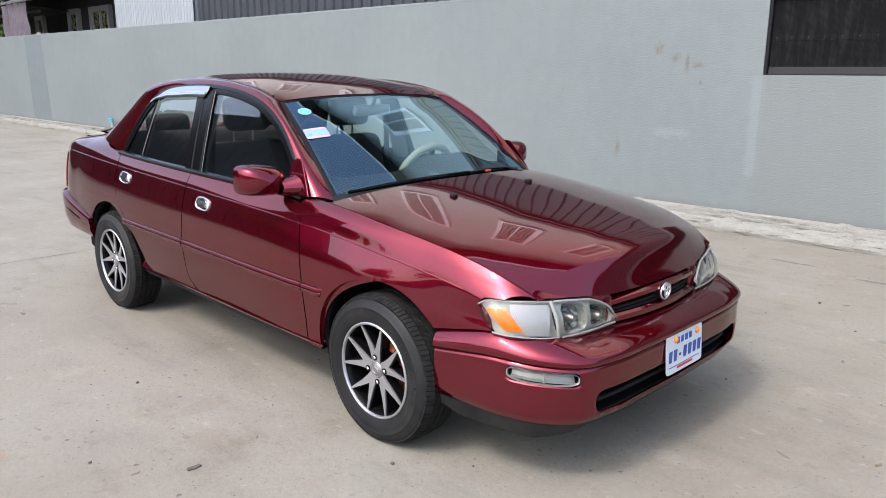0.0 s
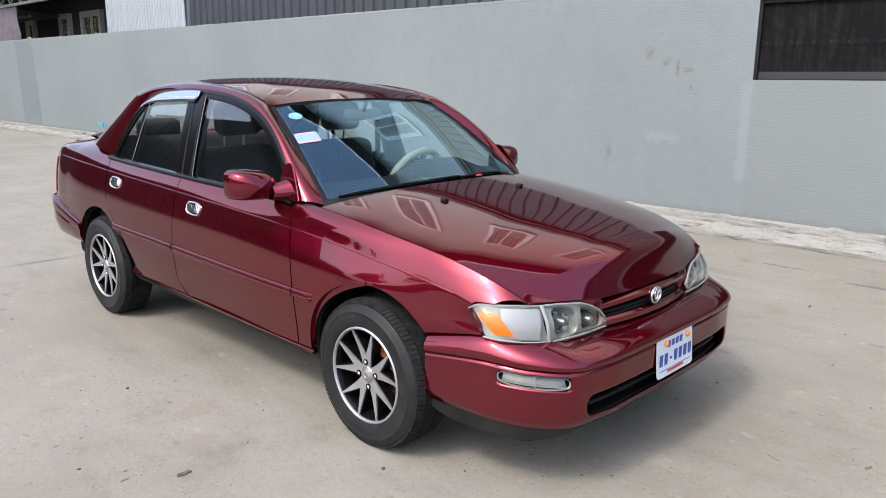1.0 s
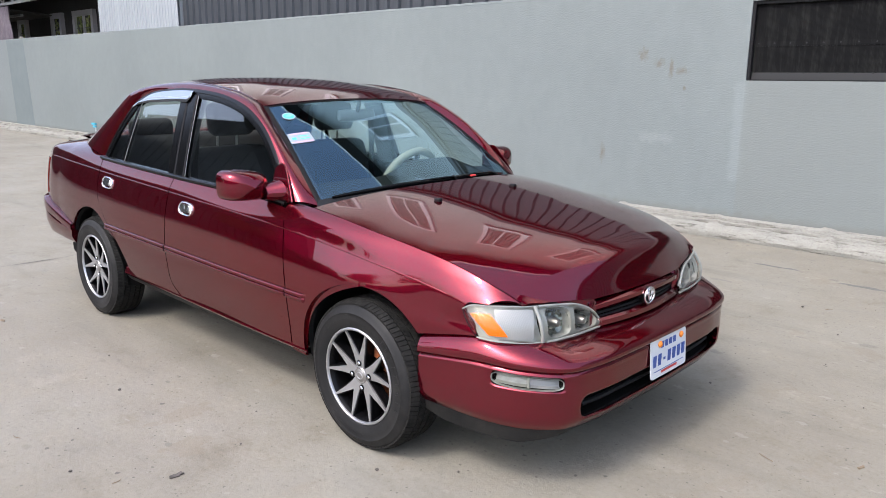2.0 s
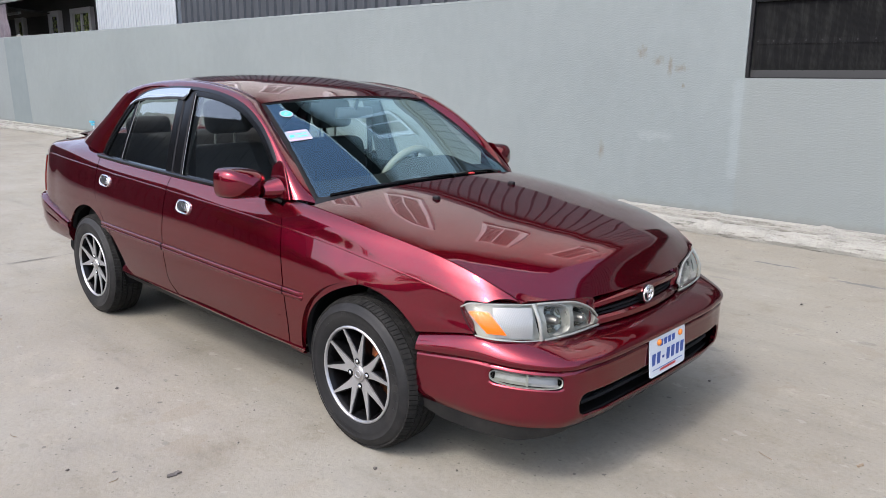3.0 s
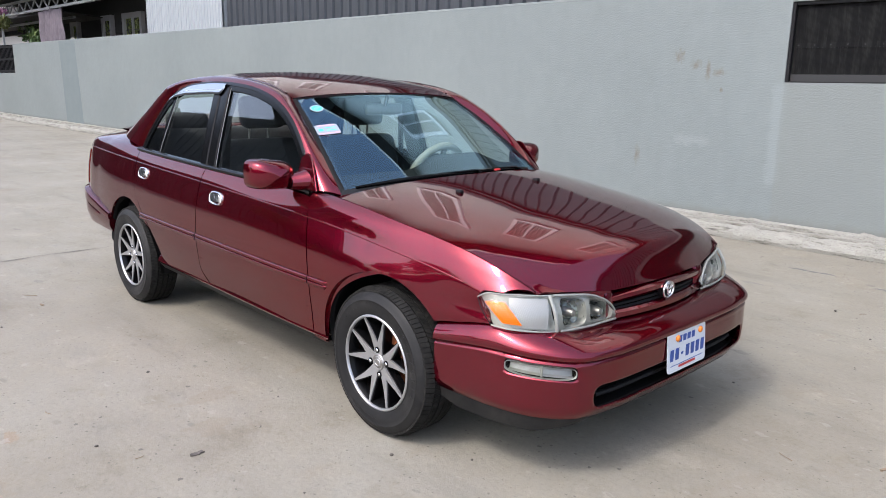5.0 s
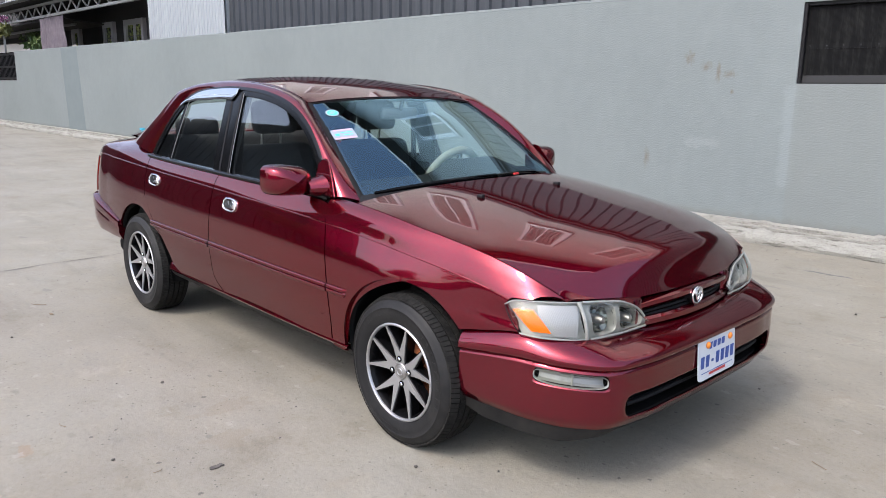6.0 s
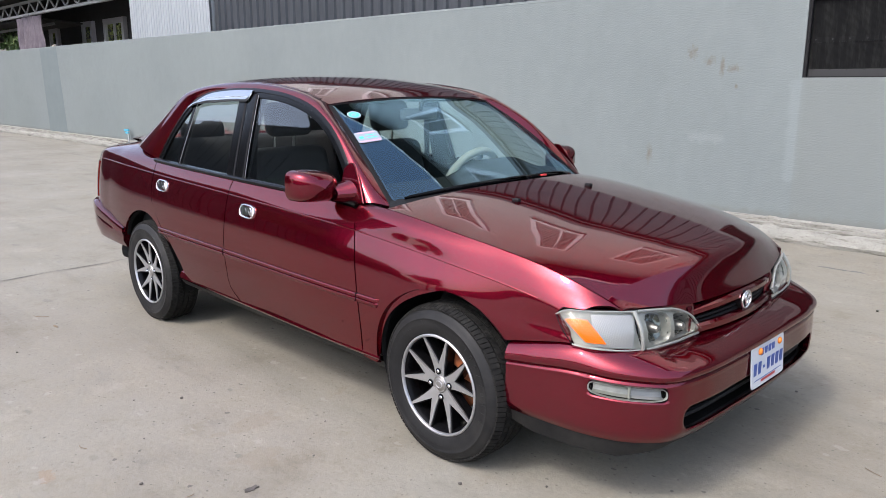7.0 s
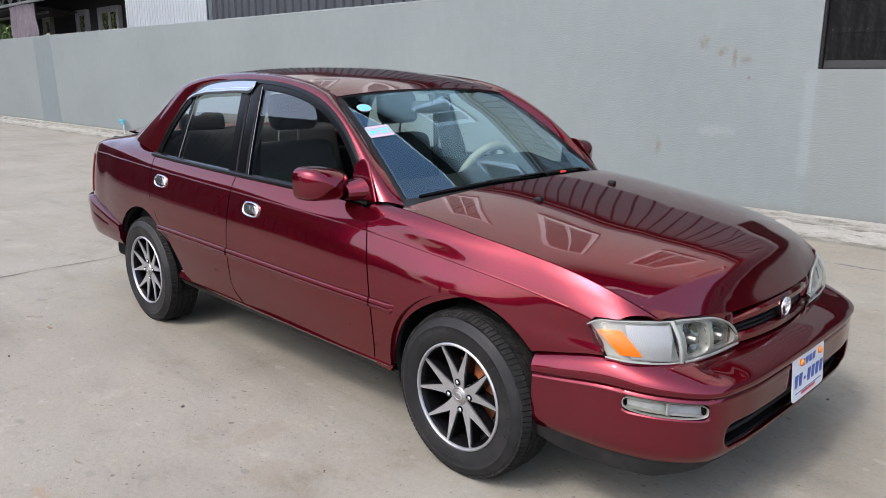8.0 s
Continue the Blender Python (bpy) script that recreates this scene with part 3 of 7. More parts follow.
# mortar humps over the joints
for k in range(-4, 6):
    bm = bmesh.new()
    rings = []
    for i in range(7):
        t = i / 6 - 0.5
        ring = []
        for j, (y, z) in enumerate(PROF):
            u = -0.86 + k + t * 0.17 + 0.09 * (-y) / 0.28 + 0.03 * noise.noise((y * 20, k, 0))
            h = 0.034 * (1 - (2 * t) ** 2) * (0.4 + 0.9 * abs(noise.noise((y * 14, k * 3.3, t * 4)))) - 0.006
            ring.append(bm.verts.new((u, y * (1 + h * 1.2) - 0.002, z + h if z > 0.0 else 0.0)))
        rings.append(ring)
    for p, q in zip(rings, rings[1:]):
        for j in range(len(PROF) - 1):
            bm.faces.new((p[j], p[j + 1], q[j + 1], q[j]))
    sub("mortar", bm, KERB, kerb, "", True)

# screened window
win = new("window_1")
win.matrix_basis = WM
tagged(win, "black perforated metal screen filling the wall opening", "window", kind="structure")
for lo, hi in (((OX0, 0.012, OZ0), (OX0 + 0.028, 0.10, OZ1)), ((OX1 - 0.03, 0.012, OZ0), (OX1, 0.10, OZ1)), ((OX0 + 0.028, 0.02, OZ0), (OX1 - 0.03, 0.10, OZ0 + 0.010)), ((OX0 + 0.028, 0.02, OZ1 - 0.03), (OX1 - 0.03, 0.10, OZ1))):
    sub("frame_bar", box_bm(lo, hi, 0.003), BLACK, win)
sub("screen", box_bm((OX0 + 0.028, 0.055, OZ0 + 0.058), (OX1 - 0.03, 0.062, OZ1 - 0.03)), DUSTBLACK, win, "dusty black perforated sheet")
sub("screen_strip", box_bm((OX0 + 0.028, 0.048, OZ0 + 0.010), (OX1 - 0.03, 0.054, OZ0 + 0.072)), GREYSCREEN, win, "bare grey perforated strip")
sub("seam_strip", box_bm((OX0 + 0.028, 0.050, OZ0 + 0.30), (OX1 - 0.03, 0.0545, OZ0 + 0.345)), DUSTBLACK, win)
bm = bmesh.new()
bmesh.ops.create_uvsphere(bm, u_segments=10, v_segments=6, radius=0.006)
rm_ = bpy.data.meshes.new("rivet")
bm.to_mesh(rm_)
bm.free()
rm_.materials.append(BLACK)
for row, z in ((0, OZ0 + 0.068), (1, OZ0 + 0.325)):
    for k in range(49):
        rv = new("rivet", rm_)
        rv.parent = win
        rv.location = (OX0 + 0.07 + 0.137 * k, 0.050, z)
sub("backing", box_bm((OX0, 0.15, OZ0), (OX1, 0.19, OZ1)), DARK, win)

# tap on a stand pipe at the kerb
tap = new("water_tap")
tap.matrix_basis = WM @ Matrix.Translation((-14.72, -0.10, 0.12))
tagged(tap, "blue-handled water tap on a grey pipe beside the wall", "tap")
bm = bmesh.new()
bmesh.ops.create_cone(bm, cap_ends=True, segments=12, radius1=0.014, radius2=0.014, depth=0.26, matrix=Matrix.Translation((0, 0, 0.13)))
sub("pipe", bm, PVC, tap, "", True)
bm = box_bm((-0.19, -0.022, 0.255), (0.04, 0.022, 0.30), 0.012)
sub("lever", bm, BLUEPLASTIC, tap, "blue plastic lever")
bm = box_bm((-0.12, -0.02, 0.20), (0.02, 0.02, 0.245), 0.01)
sub("spout", bm, BLUEPLASTIC, tap)


# ---- buildings beyond the wall ----
def ribbed(bm, x0, x1, y, z0, z1, pitch, depth):
    """Folded sheet metal facing -y."""
    pts, x = [], x0
    while x < x1:
        for f, dd in ((0.0, 0.0), (0.60, 0.0), (0.68, -depth), (0.90, -depth), (0.98, 0.0)):
            pts.append((min(x + f * pitch, x1), y + dd))
        x += pitch
    lo = [bm.verts.new((p[0], p[1], z0)) for p in pts]
    hi = [bm.verts.new((p[0], p[1], z1)) for p in pts]
    for k in range(len(pts) - 1):
        bm.faces.new((lo[k], lo[k + 1], hi[k + 1], hi[k]))


hall = new("hall")
tagged(hall, "tall hall with slate ribbed sheet below and pale wall above", "building")
hall.matrix_basis = Matrix.Translation((-6.0, 5.2, 0.0))
off = Matrix.Translation((6.0, -5.2, 0.0))


def hall_part(name, bm, material, label="", parent=None, smooth=False):
    bmesh.ops.transform(bm, matrix=off, verts=bm.verts)
    return sub(name, bm, material, parent or hall, label, smooth)


bm = bmesh.new()
ribbed(bm, -12.46, 13.0, 5.2, 0.0, 4.25, 0.235, 0.04)
hall_part("ribbed_sheet", bm, SHEETDARK, "slate grey ribbed sheet cladding")
HX1 = 4.0
hall_part("wall", box_bm((-12.46, 5.34, 0.0), (HX1, 13.0, 10.5)), UPPER, "pale upper wall")
hall_part("low_wing", box_bm((HX1, 5.34, 0.0), (13.0, 12.9, 4.25)), SHEETDARK, "low wing clad in slate sheet")
hall_part("ledge", box_bm((-12.46, 5.02, 4.25), (13.05, 5.36, 4.32)), SHEETDARK)
hall_part("gutter", box_bm((-12.46, 4.96, 4.40), (13.05, 5.36, 4.62), 0.02), SHEETDARK)
hall_part("eave", box_bm((-12.9, 4.55, 10.5), (HX1 + 0.3, 13.4, 10.68)), PORCH, "dark eave")
hall_part("fascia", box_bm((-12.9, 4.51, 10.48), (HX1 + 0.3, 4.546, 10.7)), WHITE, "pale fascia board")
SHUTTER = mat("grey_shutter", (0.31, 0.32, 0.31), 0.6)
for z0, z1 in ((5.45, 7.8),):
    for cx in (-11.7, -8.95, -6.18, -3.40, -0.62, 2.16):
        bm = bmesh.new()
        for a_, b_ in (((cx - 0.64, 5.24, z0), (cx - 0.50, 5.34, z1)), ((cx + 0.50, 5.24, z0), (cx + 0.64, 5.34, z1)), ((cx - 0.50, 5.24, z1 - 0.14), (cx + 0.50, 5.34, z1)), ((cx - 0.50, 5.24, z0), (cx + 0.50, 5.34, z0 + 0.14)), ((cx - 0.03, 5.27, z0 + 0.14), (cx + 0.03, 5.34, z1 - 0.14))):
            cuboid(bm, a_, b_)
        w_ = hall_part("window", bm, WHITE, "white-framed louvred window")
        hall_part("pane", box_bm((cx - 0.50, 5.325, z0 + 0.14), (cx + 0.50, 5.336, z1 - 0.14)), SHUTTER, "", w_)
        for j in range(round((z1 - z0 - 0.4) / 0.155)):
            zj = z0 + 0.22 + 0.155 * j
            hall_part("louvre", box_bm((cx - 0.50, 5.28, zj), (cx - 0.03, 5.32, zj + 0.055)), UPPER, "", w_)
            hall_part("louvre", box_bm((cx + 0.03, 5.28, zj), (cx + 0.50, 5.32, zj + 0.055)), UPPER, "", w_)

annex = new("annex")
annex.matrix_basis = Matrix.Translation((-14.3, 5.1, 0.0))
tagged(annex, "annex clad in white ribbed metal sheet", "building")
bm = bmesh.new()
ribbed(bm, -1.93, 1.82, 0.0, 0.0, 5.0, 0.125, 0.013)
sub("ribbed_sheet", bm, SHEETWHITE, annex, "white ribbed sheet cladding")
sub("wall", box_bm((-1.92, 0.05, 0.0), (1.82, 3.0, 5.0)), SHEETWHITE, annex)
sub("flashing", box_bm((0.2, -0.035, 2.36), (1.82, -0.026, 2.385)), WHITE, annex)

GREENPANE = mat("green_pane", (0.10, 0.12, 0.06), 0.15)
wire(GREENPANE, ramp(GREENPANE, noise_out(GREENPANE, 7, 4, 0.7), [(0.42, (0.02, 0.022, 0.02)), (0.52, (0.16, 0.20, 0.05)), (0.66, (0.45, 0.48, 0.22))]), shader(GREENPANE).inputs["Base Color"])
porch = new("porch")
porch.matrix_basis = Matrix.Translation((-22.0, 5.2, 0.0))
tagged(porch, "dark open porch with white steel truss and windows", "building")
sub("back_wall", box_bm((-8.0, 1.8, 0.0), (5.75, 2.0, 4.2)), PORCH, porch, "back wall, near-black for the shade inside the porch")
# added near-black box, stands in for the roof's shaded underside behind the truss
sub("dark_filler", box_bm((-20.0, 1.8, 3.05), (-8.0, 2.0, 4.2)), PORCH, porch)
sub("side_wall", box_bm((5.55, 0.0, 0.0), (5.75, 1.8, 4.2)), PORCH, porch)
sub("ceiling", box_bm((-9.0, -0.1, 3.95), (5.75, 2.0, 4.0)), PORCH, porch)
bm = bmesh.new()
ribbed(bm, -12.0, 5.75, 0.0, 0.0, 2.6, 0.2, 0.03)
bmesh.ops.rotate(bm, verts=bm.verts, cent=(0, 0, 0), matrix=Matrix.Rotation(radians(-84), 3, "X"))
bmesh.ops.translate(bm, verts=bm.verts, vec=(0, -0.55, 3.92))
sub("roof", bm, TRUSS, porch, "grey ribbed roof sheet")
bm = bmesh.new()
for z in (3.42, 3.78):
    cuboid(bm, (-12.0, -0.04, z - 0.035), (5.6, 0.04, z + 0.035))
truss = sub("truss", bm, TRUSS, porch, "pale steel lattice truss")
for k in range(42):
    x = -12.0 + 0.42 * k
    bm = bmesh.new()
    up = k % 2 == 0
    a_, b_ = Vector((x, 0, 3.44 if up else 3.76)), Vector((x + 0.42, 0, 3.76 if up else 3.44))
    dd = (b_ - a_).normalized()
    n_ = Vector((-dd.z, 0, dd.x)) * 0.022
    vs_ = [bm.verts.new(p) for p in (a_ - n_, b_ - n_, b_ + n_, a_ + n_)]
    f = bm.faces.new(vs_)
    r = bmesh.ops.extrude_face_region(bm, geom=[f])
    bmesh.ops.translate(bm, verts=[v for v in r["geom"] if isinstance(v, bmesh.types.BMVert)], vec=(0, 0.03, 0))
    sub("web_bar", bm, TRUSS, truss)
for x0, x1, zt in ((-5.25, -4.45, 3.27), (-2.2, -1.32, 3.32), (-0.42, 1.08, 3.31)):
    bm = bmesh.new()
    fw = 0.16
    cuboid(bm, (x0, 1.68, 1.9), (x0 + fw, 1.8, zt))
    cuboid(bm, (x1 - fw, 1.68, 1.9), (x1, 1.8, zt))
    cuboid(bm, (x0 + fw, 1.68, zt - fw), (x1 - fw, 1.8, zt))
    if x1 - x0 > 1.2:
        cuboid(bm, ((x0 + x1) / 2 - 0.04, 1.70, 1.9), ((x0 + x1) / 2 + 0.04, 1.8, zt - fw))
    w_ = sub("window", bm, GREYFRAME, porch, "grey-framed window")
    sub("pane", box_bm((x0 + fw, 1.755, 1.9), (x1 - fw, 1.765, zt - fw)), GREENPANE, w_)
    for j in range(3):
        sub("grille_bar", box_bm((x0 + fw, 1.735, 2.2 + 0.3 * j), (x1 - fw, 1.75, 2.22 + 0.3 * j)), PORCH, w_)
# lean-to roof behind the curtain, tipped to show its near-black underside, with rafters
bm = bmesh.new()
vs_ = [bm.verts.new(p) for p in ((-16.0, 0.3, 3.36), (-2.0, 0.3, 3.36), (-2.0, 10.0, 2.55), (-16.0, 10.0, 2.55), (-16.0, 0.3, 3.40), (-2.0, 0.3, 3.40), (-2.0, 10.0, 2.59), (-16.0, 10.0, 2.59))]
for f in ((0, 1, 2, 3), (4, 5, 6, 7), (0, 1, 5, 4), (1, 2, 6, 5), (2, 3, 7, 6), (3, 0, 4, 7)):
    bm.faces.new([vs_[k] for k in f])
deck = sub("roof_deck", bm, PORCH, porch, "lean-to roof, its shaded underside put in near-black")
for k in range(9):
    y_ = 0.8 + 1.1 * k
    sub("rafter", box_bm((-16.0, y_ - 0.04, 3.23 - 0.0835 * (y_ - 0.3)), (-2.0, y_ + 0.04, 3.30 - 0.0835 * (y_ - 0.3))), TRUSS, deck)
for k in range(4):
    sub("post", box_bm((-14.4 + 3.4 * k, 9.4, 0.0), (-14.3 + 3.4 * k, 9.5, 2.52)), TRUSS, porch)
# curtain
bm = bmesh.new()
rows = []
for i in range(41):
    t = i / 40
    row = []
    for j in range(13):
        s_ = j / 12
        x = -24.95 + 2.35 * t + 0.25 * (1 - s_) * (t - 0.5) * 0.6 + 0.05 * math.sin(9 * s_ + 5 * t)
        y = 5.2 + 0.05 * math.sin(t * 26 + 2 * s_) * (0.4 + 0.6 * (1 - s_)) + 0.03 * math.sin(t * 61)
        row.append(bm.verts.new((x, y, 3.40 - 0.05 * math.sin(math.pi * t * 3) * s_ - (1 - s_) * 1.25 - 0.0)))
    rows.append(row)
for p, q in zip(rows, rows[1:]):
    for j in range(12):
        bm.faces.new((p[j], p[j + 1], q[j + 1], q[j]))
own("curtain", bm, CLOTH, "mauve cloth curtain hanging from the porch truss", "curtain", smooth=True)

# railing on the low stretch of wall
rail = new("railing")
rail.matrix_basis = WM @ Matrix.Translation((-30.0, 0.1, 1.45))
tagged(rail, "black metal railing with upright bars on the low wall", "railing")
for z in (0.06, 0.42, 0.80):
    sub("rail", box_bm((-12, -0.025, z - 0.03), (5.76, 0.025, z + 0.03)), BLACK, rail)
for k in range(120):
    x = 5.70 - 0.14 * k
    sub("bar", box_bm((x - 0.022, -0.012, 0.0), (x + 0.022, 0.012, 0.86)), BLACK, rail)
sub("sheet", box_bm((-12, 0.03, 0.10), (5.70, 0.036, 0.78)), BLACK, rail)


def leaf_cloud(bm, centre, size, count, leaf, rnd, droop=0.3):
    for _ in range(count):
        while True:
            p = Vector((rnd.uniform(-1, 1), rnd.uniform(-1, 1), rnd.uniform(-1, 1)))
            if 0.25 < p.length < 1.0:
                break
        p = Vector((p.x * size[0], p.y * size[1], p.z * size[2])) * (0.75 + 0.35 * noise.noise(p * 2.1)) + Vector(centre)
        q = Euler((rnd.uniform(0, 6.3), rnd.uniform(0, 6.3), rnd.uniform(0, 6.3))).to_matrix()
        l = leaf * rnd.uniform(0.6, 1.3)
        vs = [bm.verts.new(p + q @ Vector(v) * l) for v in ((-0.5, 0, 0), (0, -0.22, 0.06), (0.5, 0, 0), (0, 0.22, 0.06))]
        bm.faces.new(vs)


# plants beyond the low wall
rnd = random.Random(3)
for cx, cy, cz, s_, cnt, nm in ((-26.2, 5.6, 2.55, 0.55, 260, "shrub"), (-29.0, 6.5, 2.9, 0.9, 420, "shrub"), (-32.0, 7.5, 3.2, 1.3, 600, "shrub")):
    sb = new("shrub")
    sb.matrix_basis = Matrix.Translation((cx, cy, 0))
    tagged(sb, "green leafy shrub behind the railing", "shrub", "shrubs behind the wall")
    bm = bmesh.new()
    bmesh.ops.create_cone(bm, cap_ends=True, segments=8, radius1=0.06, radius2=0.03, depth=cz, matrix=Matrix.Translation((0, 0, cz / 2)))
    sub("stem", bm, BARK, sb)
    bm = bmesh.new()
    leaf_cloud(bm, (0, 0, cz), (s_, s_, s_ * 0.8), cnt, 0.20, rnd)
    sub("leaves", bm, LEAF, sb)
PETAL = mat("purple_petal", (0.20, 0.07, 0.16), 0.6)
STRAP = mat("strap_leaf", (0.16, 0.17, 0.06), 0.55)
plant = new("hanging_plant")
plant.matrix_basis = Matrix.Translation((-27.0, 4.66, 0.0))
tagged(plant, "strap-leaved plant with purple flowers on a pale post", "plant")
sub("post", box_bm((-0.03, -0.03, 0.0), (0.03, 0.03, 3.05)), TRUSS, plant)
bm = bmesh.new()
leaf_cloud(bm, (0, 0.02, 3.1), (0.28, 0.34, 0.24), 160, 0.26, rnd)
sub("leaves", bm, STRAP, plant)
bm = bmesh.new()
leaf_cloud(bm, (0, -0.04, 3.45), (0.25, 0.30, 0.16), 120, 0.11, rnd)
sub("flowers", bm, PETAL, plant)
house = new("house")
house.matrix_basis = Matrix.Translation((-44.0, 14.0, 0.0))
tagged(house, "pale house with a balcony behind the porch", "house")
sub("wall", box_bm((-10.0, -3.0, 0.0), (6.0, 8.0, 9.5)), mat("pale_house_wall", (0.30, 0.29, 0.27), 0.8), house)
for k in range(4):
    w_ = sub("window", box_bm((-8.6 + 3.6 * k, -3.05, 5.4), (-7.0 + 3.6 * k, -2.99, 7.6)), GREYFRAME, house)
    sub("pane", box_bm((-8.45 + 3.6 * k, -3.07, 5.55), (-7.15 + 3.6 * k, -3.055, 7.45)), PORCH, w_)
balcony = sub("balcony", box_bm((-10.0, -4.2, 4.55), (6.0, -3.0, 4.75)), GREYFRAME, house)
sub("rail", box_bm((-10.0, -4.2, 5.62), (6.0, -4.12, 5.70)), PORCH, balcony)
for k in range(41):
    sub("baluster", box_bm((-9.98 + 0.397 * k, -4.18, 4.75), (-9.92 + 0.397 * k, -4.14, 5.62)), PORCH, balcony)

own("backdrop_wall", box_bm((-70, 16, 0), (-26, 16.3, 3.0)), mat("pale_yellow_wall", (0.62, 0.60, 0.48), 0.8), "pale wall far beyond the porch", "wall", "structure")

# ---- unseen walls, trees and hedge, added to be mirrored dark in the car ----
own("wall_south", box_bm((-20, -34.3, 0), (60, -34.0, 2.6)), BACKWALL, "unseen dark low wall in place of a distant treeline", "wall", "structure")
bm = box_bm((-95, -16.4, 0), (-17.0, -16.0, 11.0))
for k in range(78):
    cuboid(bm, (-94.9 + k, -16.0, 0.0), (-94.62 + k, -15.93, 11.0))
own("unseen_ribbed_wall", bm, BACKWALL, "unseen tall dark ribbed wall, added to darken the car's reflections", "wall", "structure")
own("wall_west", box_bm((-48.5, -30, 0), (-48, 3.4, 12.0)), BACKWALL, "unseen dark wall, added to darken the rear quarter's reflections", "wall", "structure")
rnd = random.Random(11)
tree = new("tree")
tree.matrix_basis = Matrix.Translation((-9.6, -15.2, 0))
tree.scale = (0.66, 0.66, 0.62)
tagged(tree, "dense dark green shade tree at the yard's edge", "tree", "trees along the yard")
bm = bmesh.new()
prev = None
for k in range(7):
    r = 0.22 - 0.022 * k
    ring = [bm.verts.new((0.12 * math.sin(k) * k * 0.2 + r * math.cos(a), 0.1 * math.cos(k) * k * 0.2 + r * math.sin(a), 0.65 * k)) for a in [2 * math.pi * q / 10 for q in range(10)]]
    if prev:
        for q in range(10):
            bm.faces.new((prev[q], prev[(q + 1) % 10], ring[(q + 1) % 10], ring[q]))
    prev = ring
for k in range(7):
    a, l = k * 2.4, 2.0 + 0.2 * k
    d_ = Vector((math.cos(a), math.sin(a), 0.7)).normalized()
    s_ = Vector((0, 0, 2.2 + 0.25 * k))
    n_ = d_.cross(Vector((0, 0, 1))).normalized()
    u_ = n_.cross(d_)
    r1 = [bm.verts.new(s_ + (n_ * math.cos(q) + u_ * math.sin(q)) * 0.08) for q in (0, 1.57, 3.14, 4.71)]
    r2 = [bm.verts.new(s_ + d_ * l + (n_ * math.cos(q) + u_ * math.sin(q)) * 0.025) for q in (0, 1.57, 3.14, 4.71)]
    for q in range(4):
        bm.faces.new((r1[q], r1[(q + 1) % 4], r2[(q + 1) % 4], r2[q]))
sub("trunk", bm, BARK, tree)
bm = bmesh.new()
for k in range(9):
    a = k * 2.4
    leaf_cloud(bm, (1.5 * math.cos(a) * (k > 0), 1.5 * math.sin(a) * (k > 0), 3.6 + 0.45 * (k % 5)), (1.5, 1.5, 1.2), 700, 0.26, rnd)
sub("crown", bm, LEAF, tree)
# unseen leaf mass, added to block bright gaps mirrored in the wing
hedge = new("hedge")
hedge.matrix_basis = Matrix.Translation((-14.6, -15.0, 0.0))
tagged(hedge, "unseen dark green hedge, added to close bright gaps in the reflections", "hedge")
bm = bmesh.new()
for k in range(7):
    leaf_cloud(bm, (-2.4 + 0.8 * k, 0.3 * (k % 2), 0.8 + 0.35 * (k % 3)), (1.2, 0.8, 0.8), 520, 0.34, rnd)
sub("leaves", bm, LEAF, hedge)
for x, y, s_, tz in ((-14.2, -14.8, 0.55, 1.0), (-19.5, -14.2, 0.9, 2.1)):
    t2 = copy_thing(tree, Matrix.Translation((x, y, 0)) @ Matrix.Rotation(tz, 4, "Z"))
    t2.scale = (s_, s_, s_)

# ---- the car: x forward from the front axle, y to its left ----
CARBASE = Vector((-1.25, 0.0, 0.0))
CORE = Vector((-1.25, 0.0, 0.62))


def spline(knots):
    """Smooth curve through (x, value) knots, in order of x."""
    ks = sorted(knots)
    xs, ys = [k[0] for k in ks], [k[1] for k in ks]
    n = len(xs)
    d = [(ys[i + 1] - ys[i]) / (xs[i + 1] - xs[i]) for i in range(n - 1)]
    m = [d[0]] + [(d[i - 1] * (xs[i + 1] - xs[i]) + d[i] * (xs[i] - xs[i - 1])) / (xs[i + 1] - xs[i - 1]) for i in range(1, n - 1)] + [d[-1]]

    def f(x):
        if x <= xs[0]:
            return ys[0] + m[0] * (x - xs[0])
        if x >= xs[-1]:
            return ys[-1] + m[-1] * (x - xs[-1])
        i, k = 0, n - 1
        while k - i > 1:
            mid = (i + k) // 2
            if xs[mid] <= x:
                i = mid
            else:
                k = mid
        h = xs[i + 1] - xs[i]
        t = (x - xs[i]) / h
        return (ys[i] * (1 + 2 * t) * (1 - t) ** 2 + m[i] * h * t * (1 - t) ** 2 + ys[i + 1] * t * t * (3 - 2 * t) + m[i + 1] * h * t * t * (t - 1))
    return f


def smooth_line(pts, n):
    """n + 1 points along a smooth curve through pts, of any dimension, evenly spaced."""
    P = [np.array(p, float) for p in pts]
    if len(P) == 2:
        dense = [P[0] + (P[1] - P[0]) * i / 60 for i in range(61)]
    else:
        s = [0.0]
        for a, b in zip(P, P[1:]):
            s.append(s[-1] + max(np.linalg.norm(b - a), 1e-6) ** 0.75)
        fs = [spline(list(zip(s, [p[k] for p in P]))) for k in range(len(P[0]))]
        dense = [np.array([fk(s[-1] * i / 240) for fk in fs]) for i in range(241)]
    return even(dense, n)


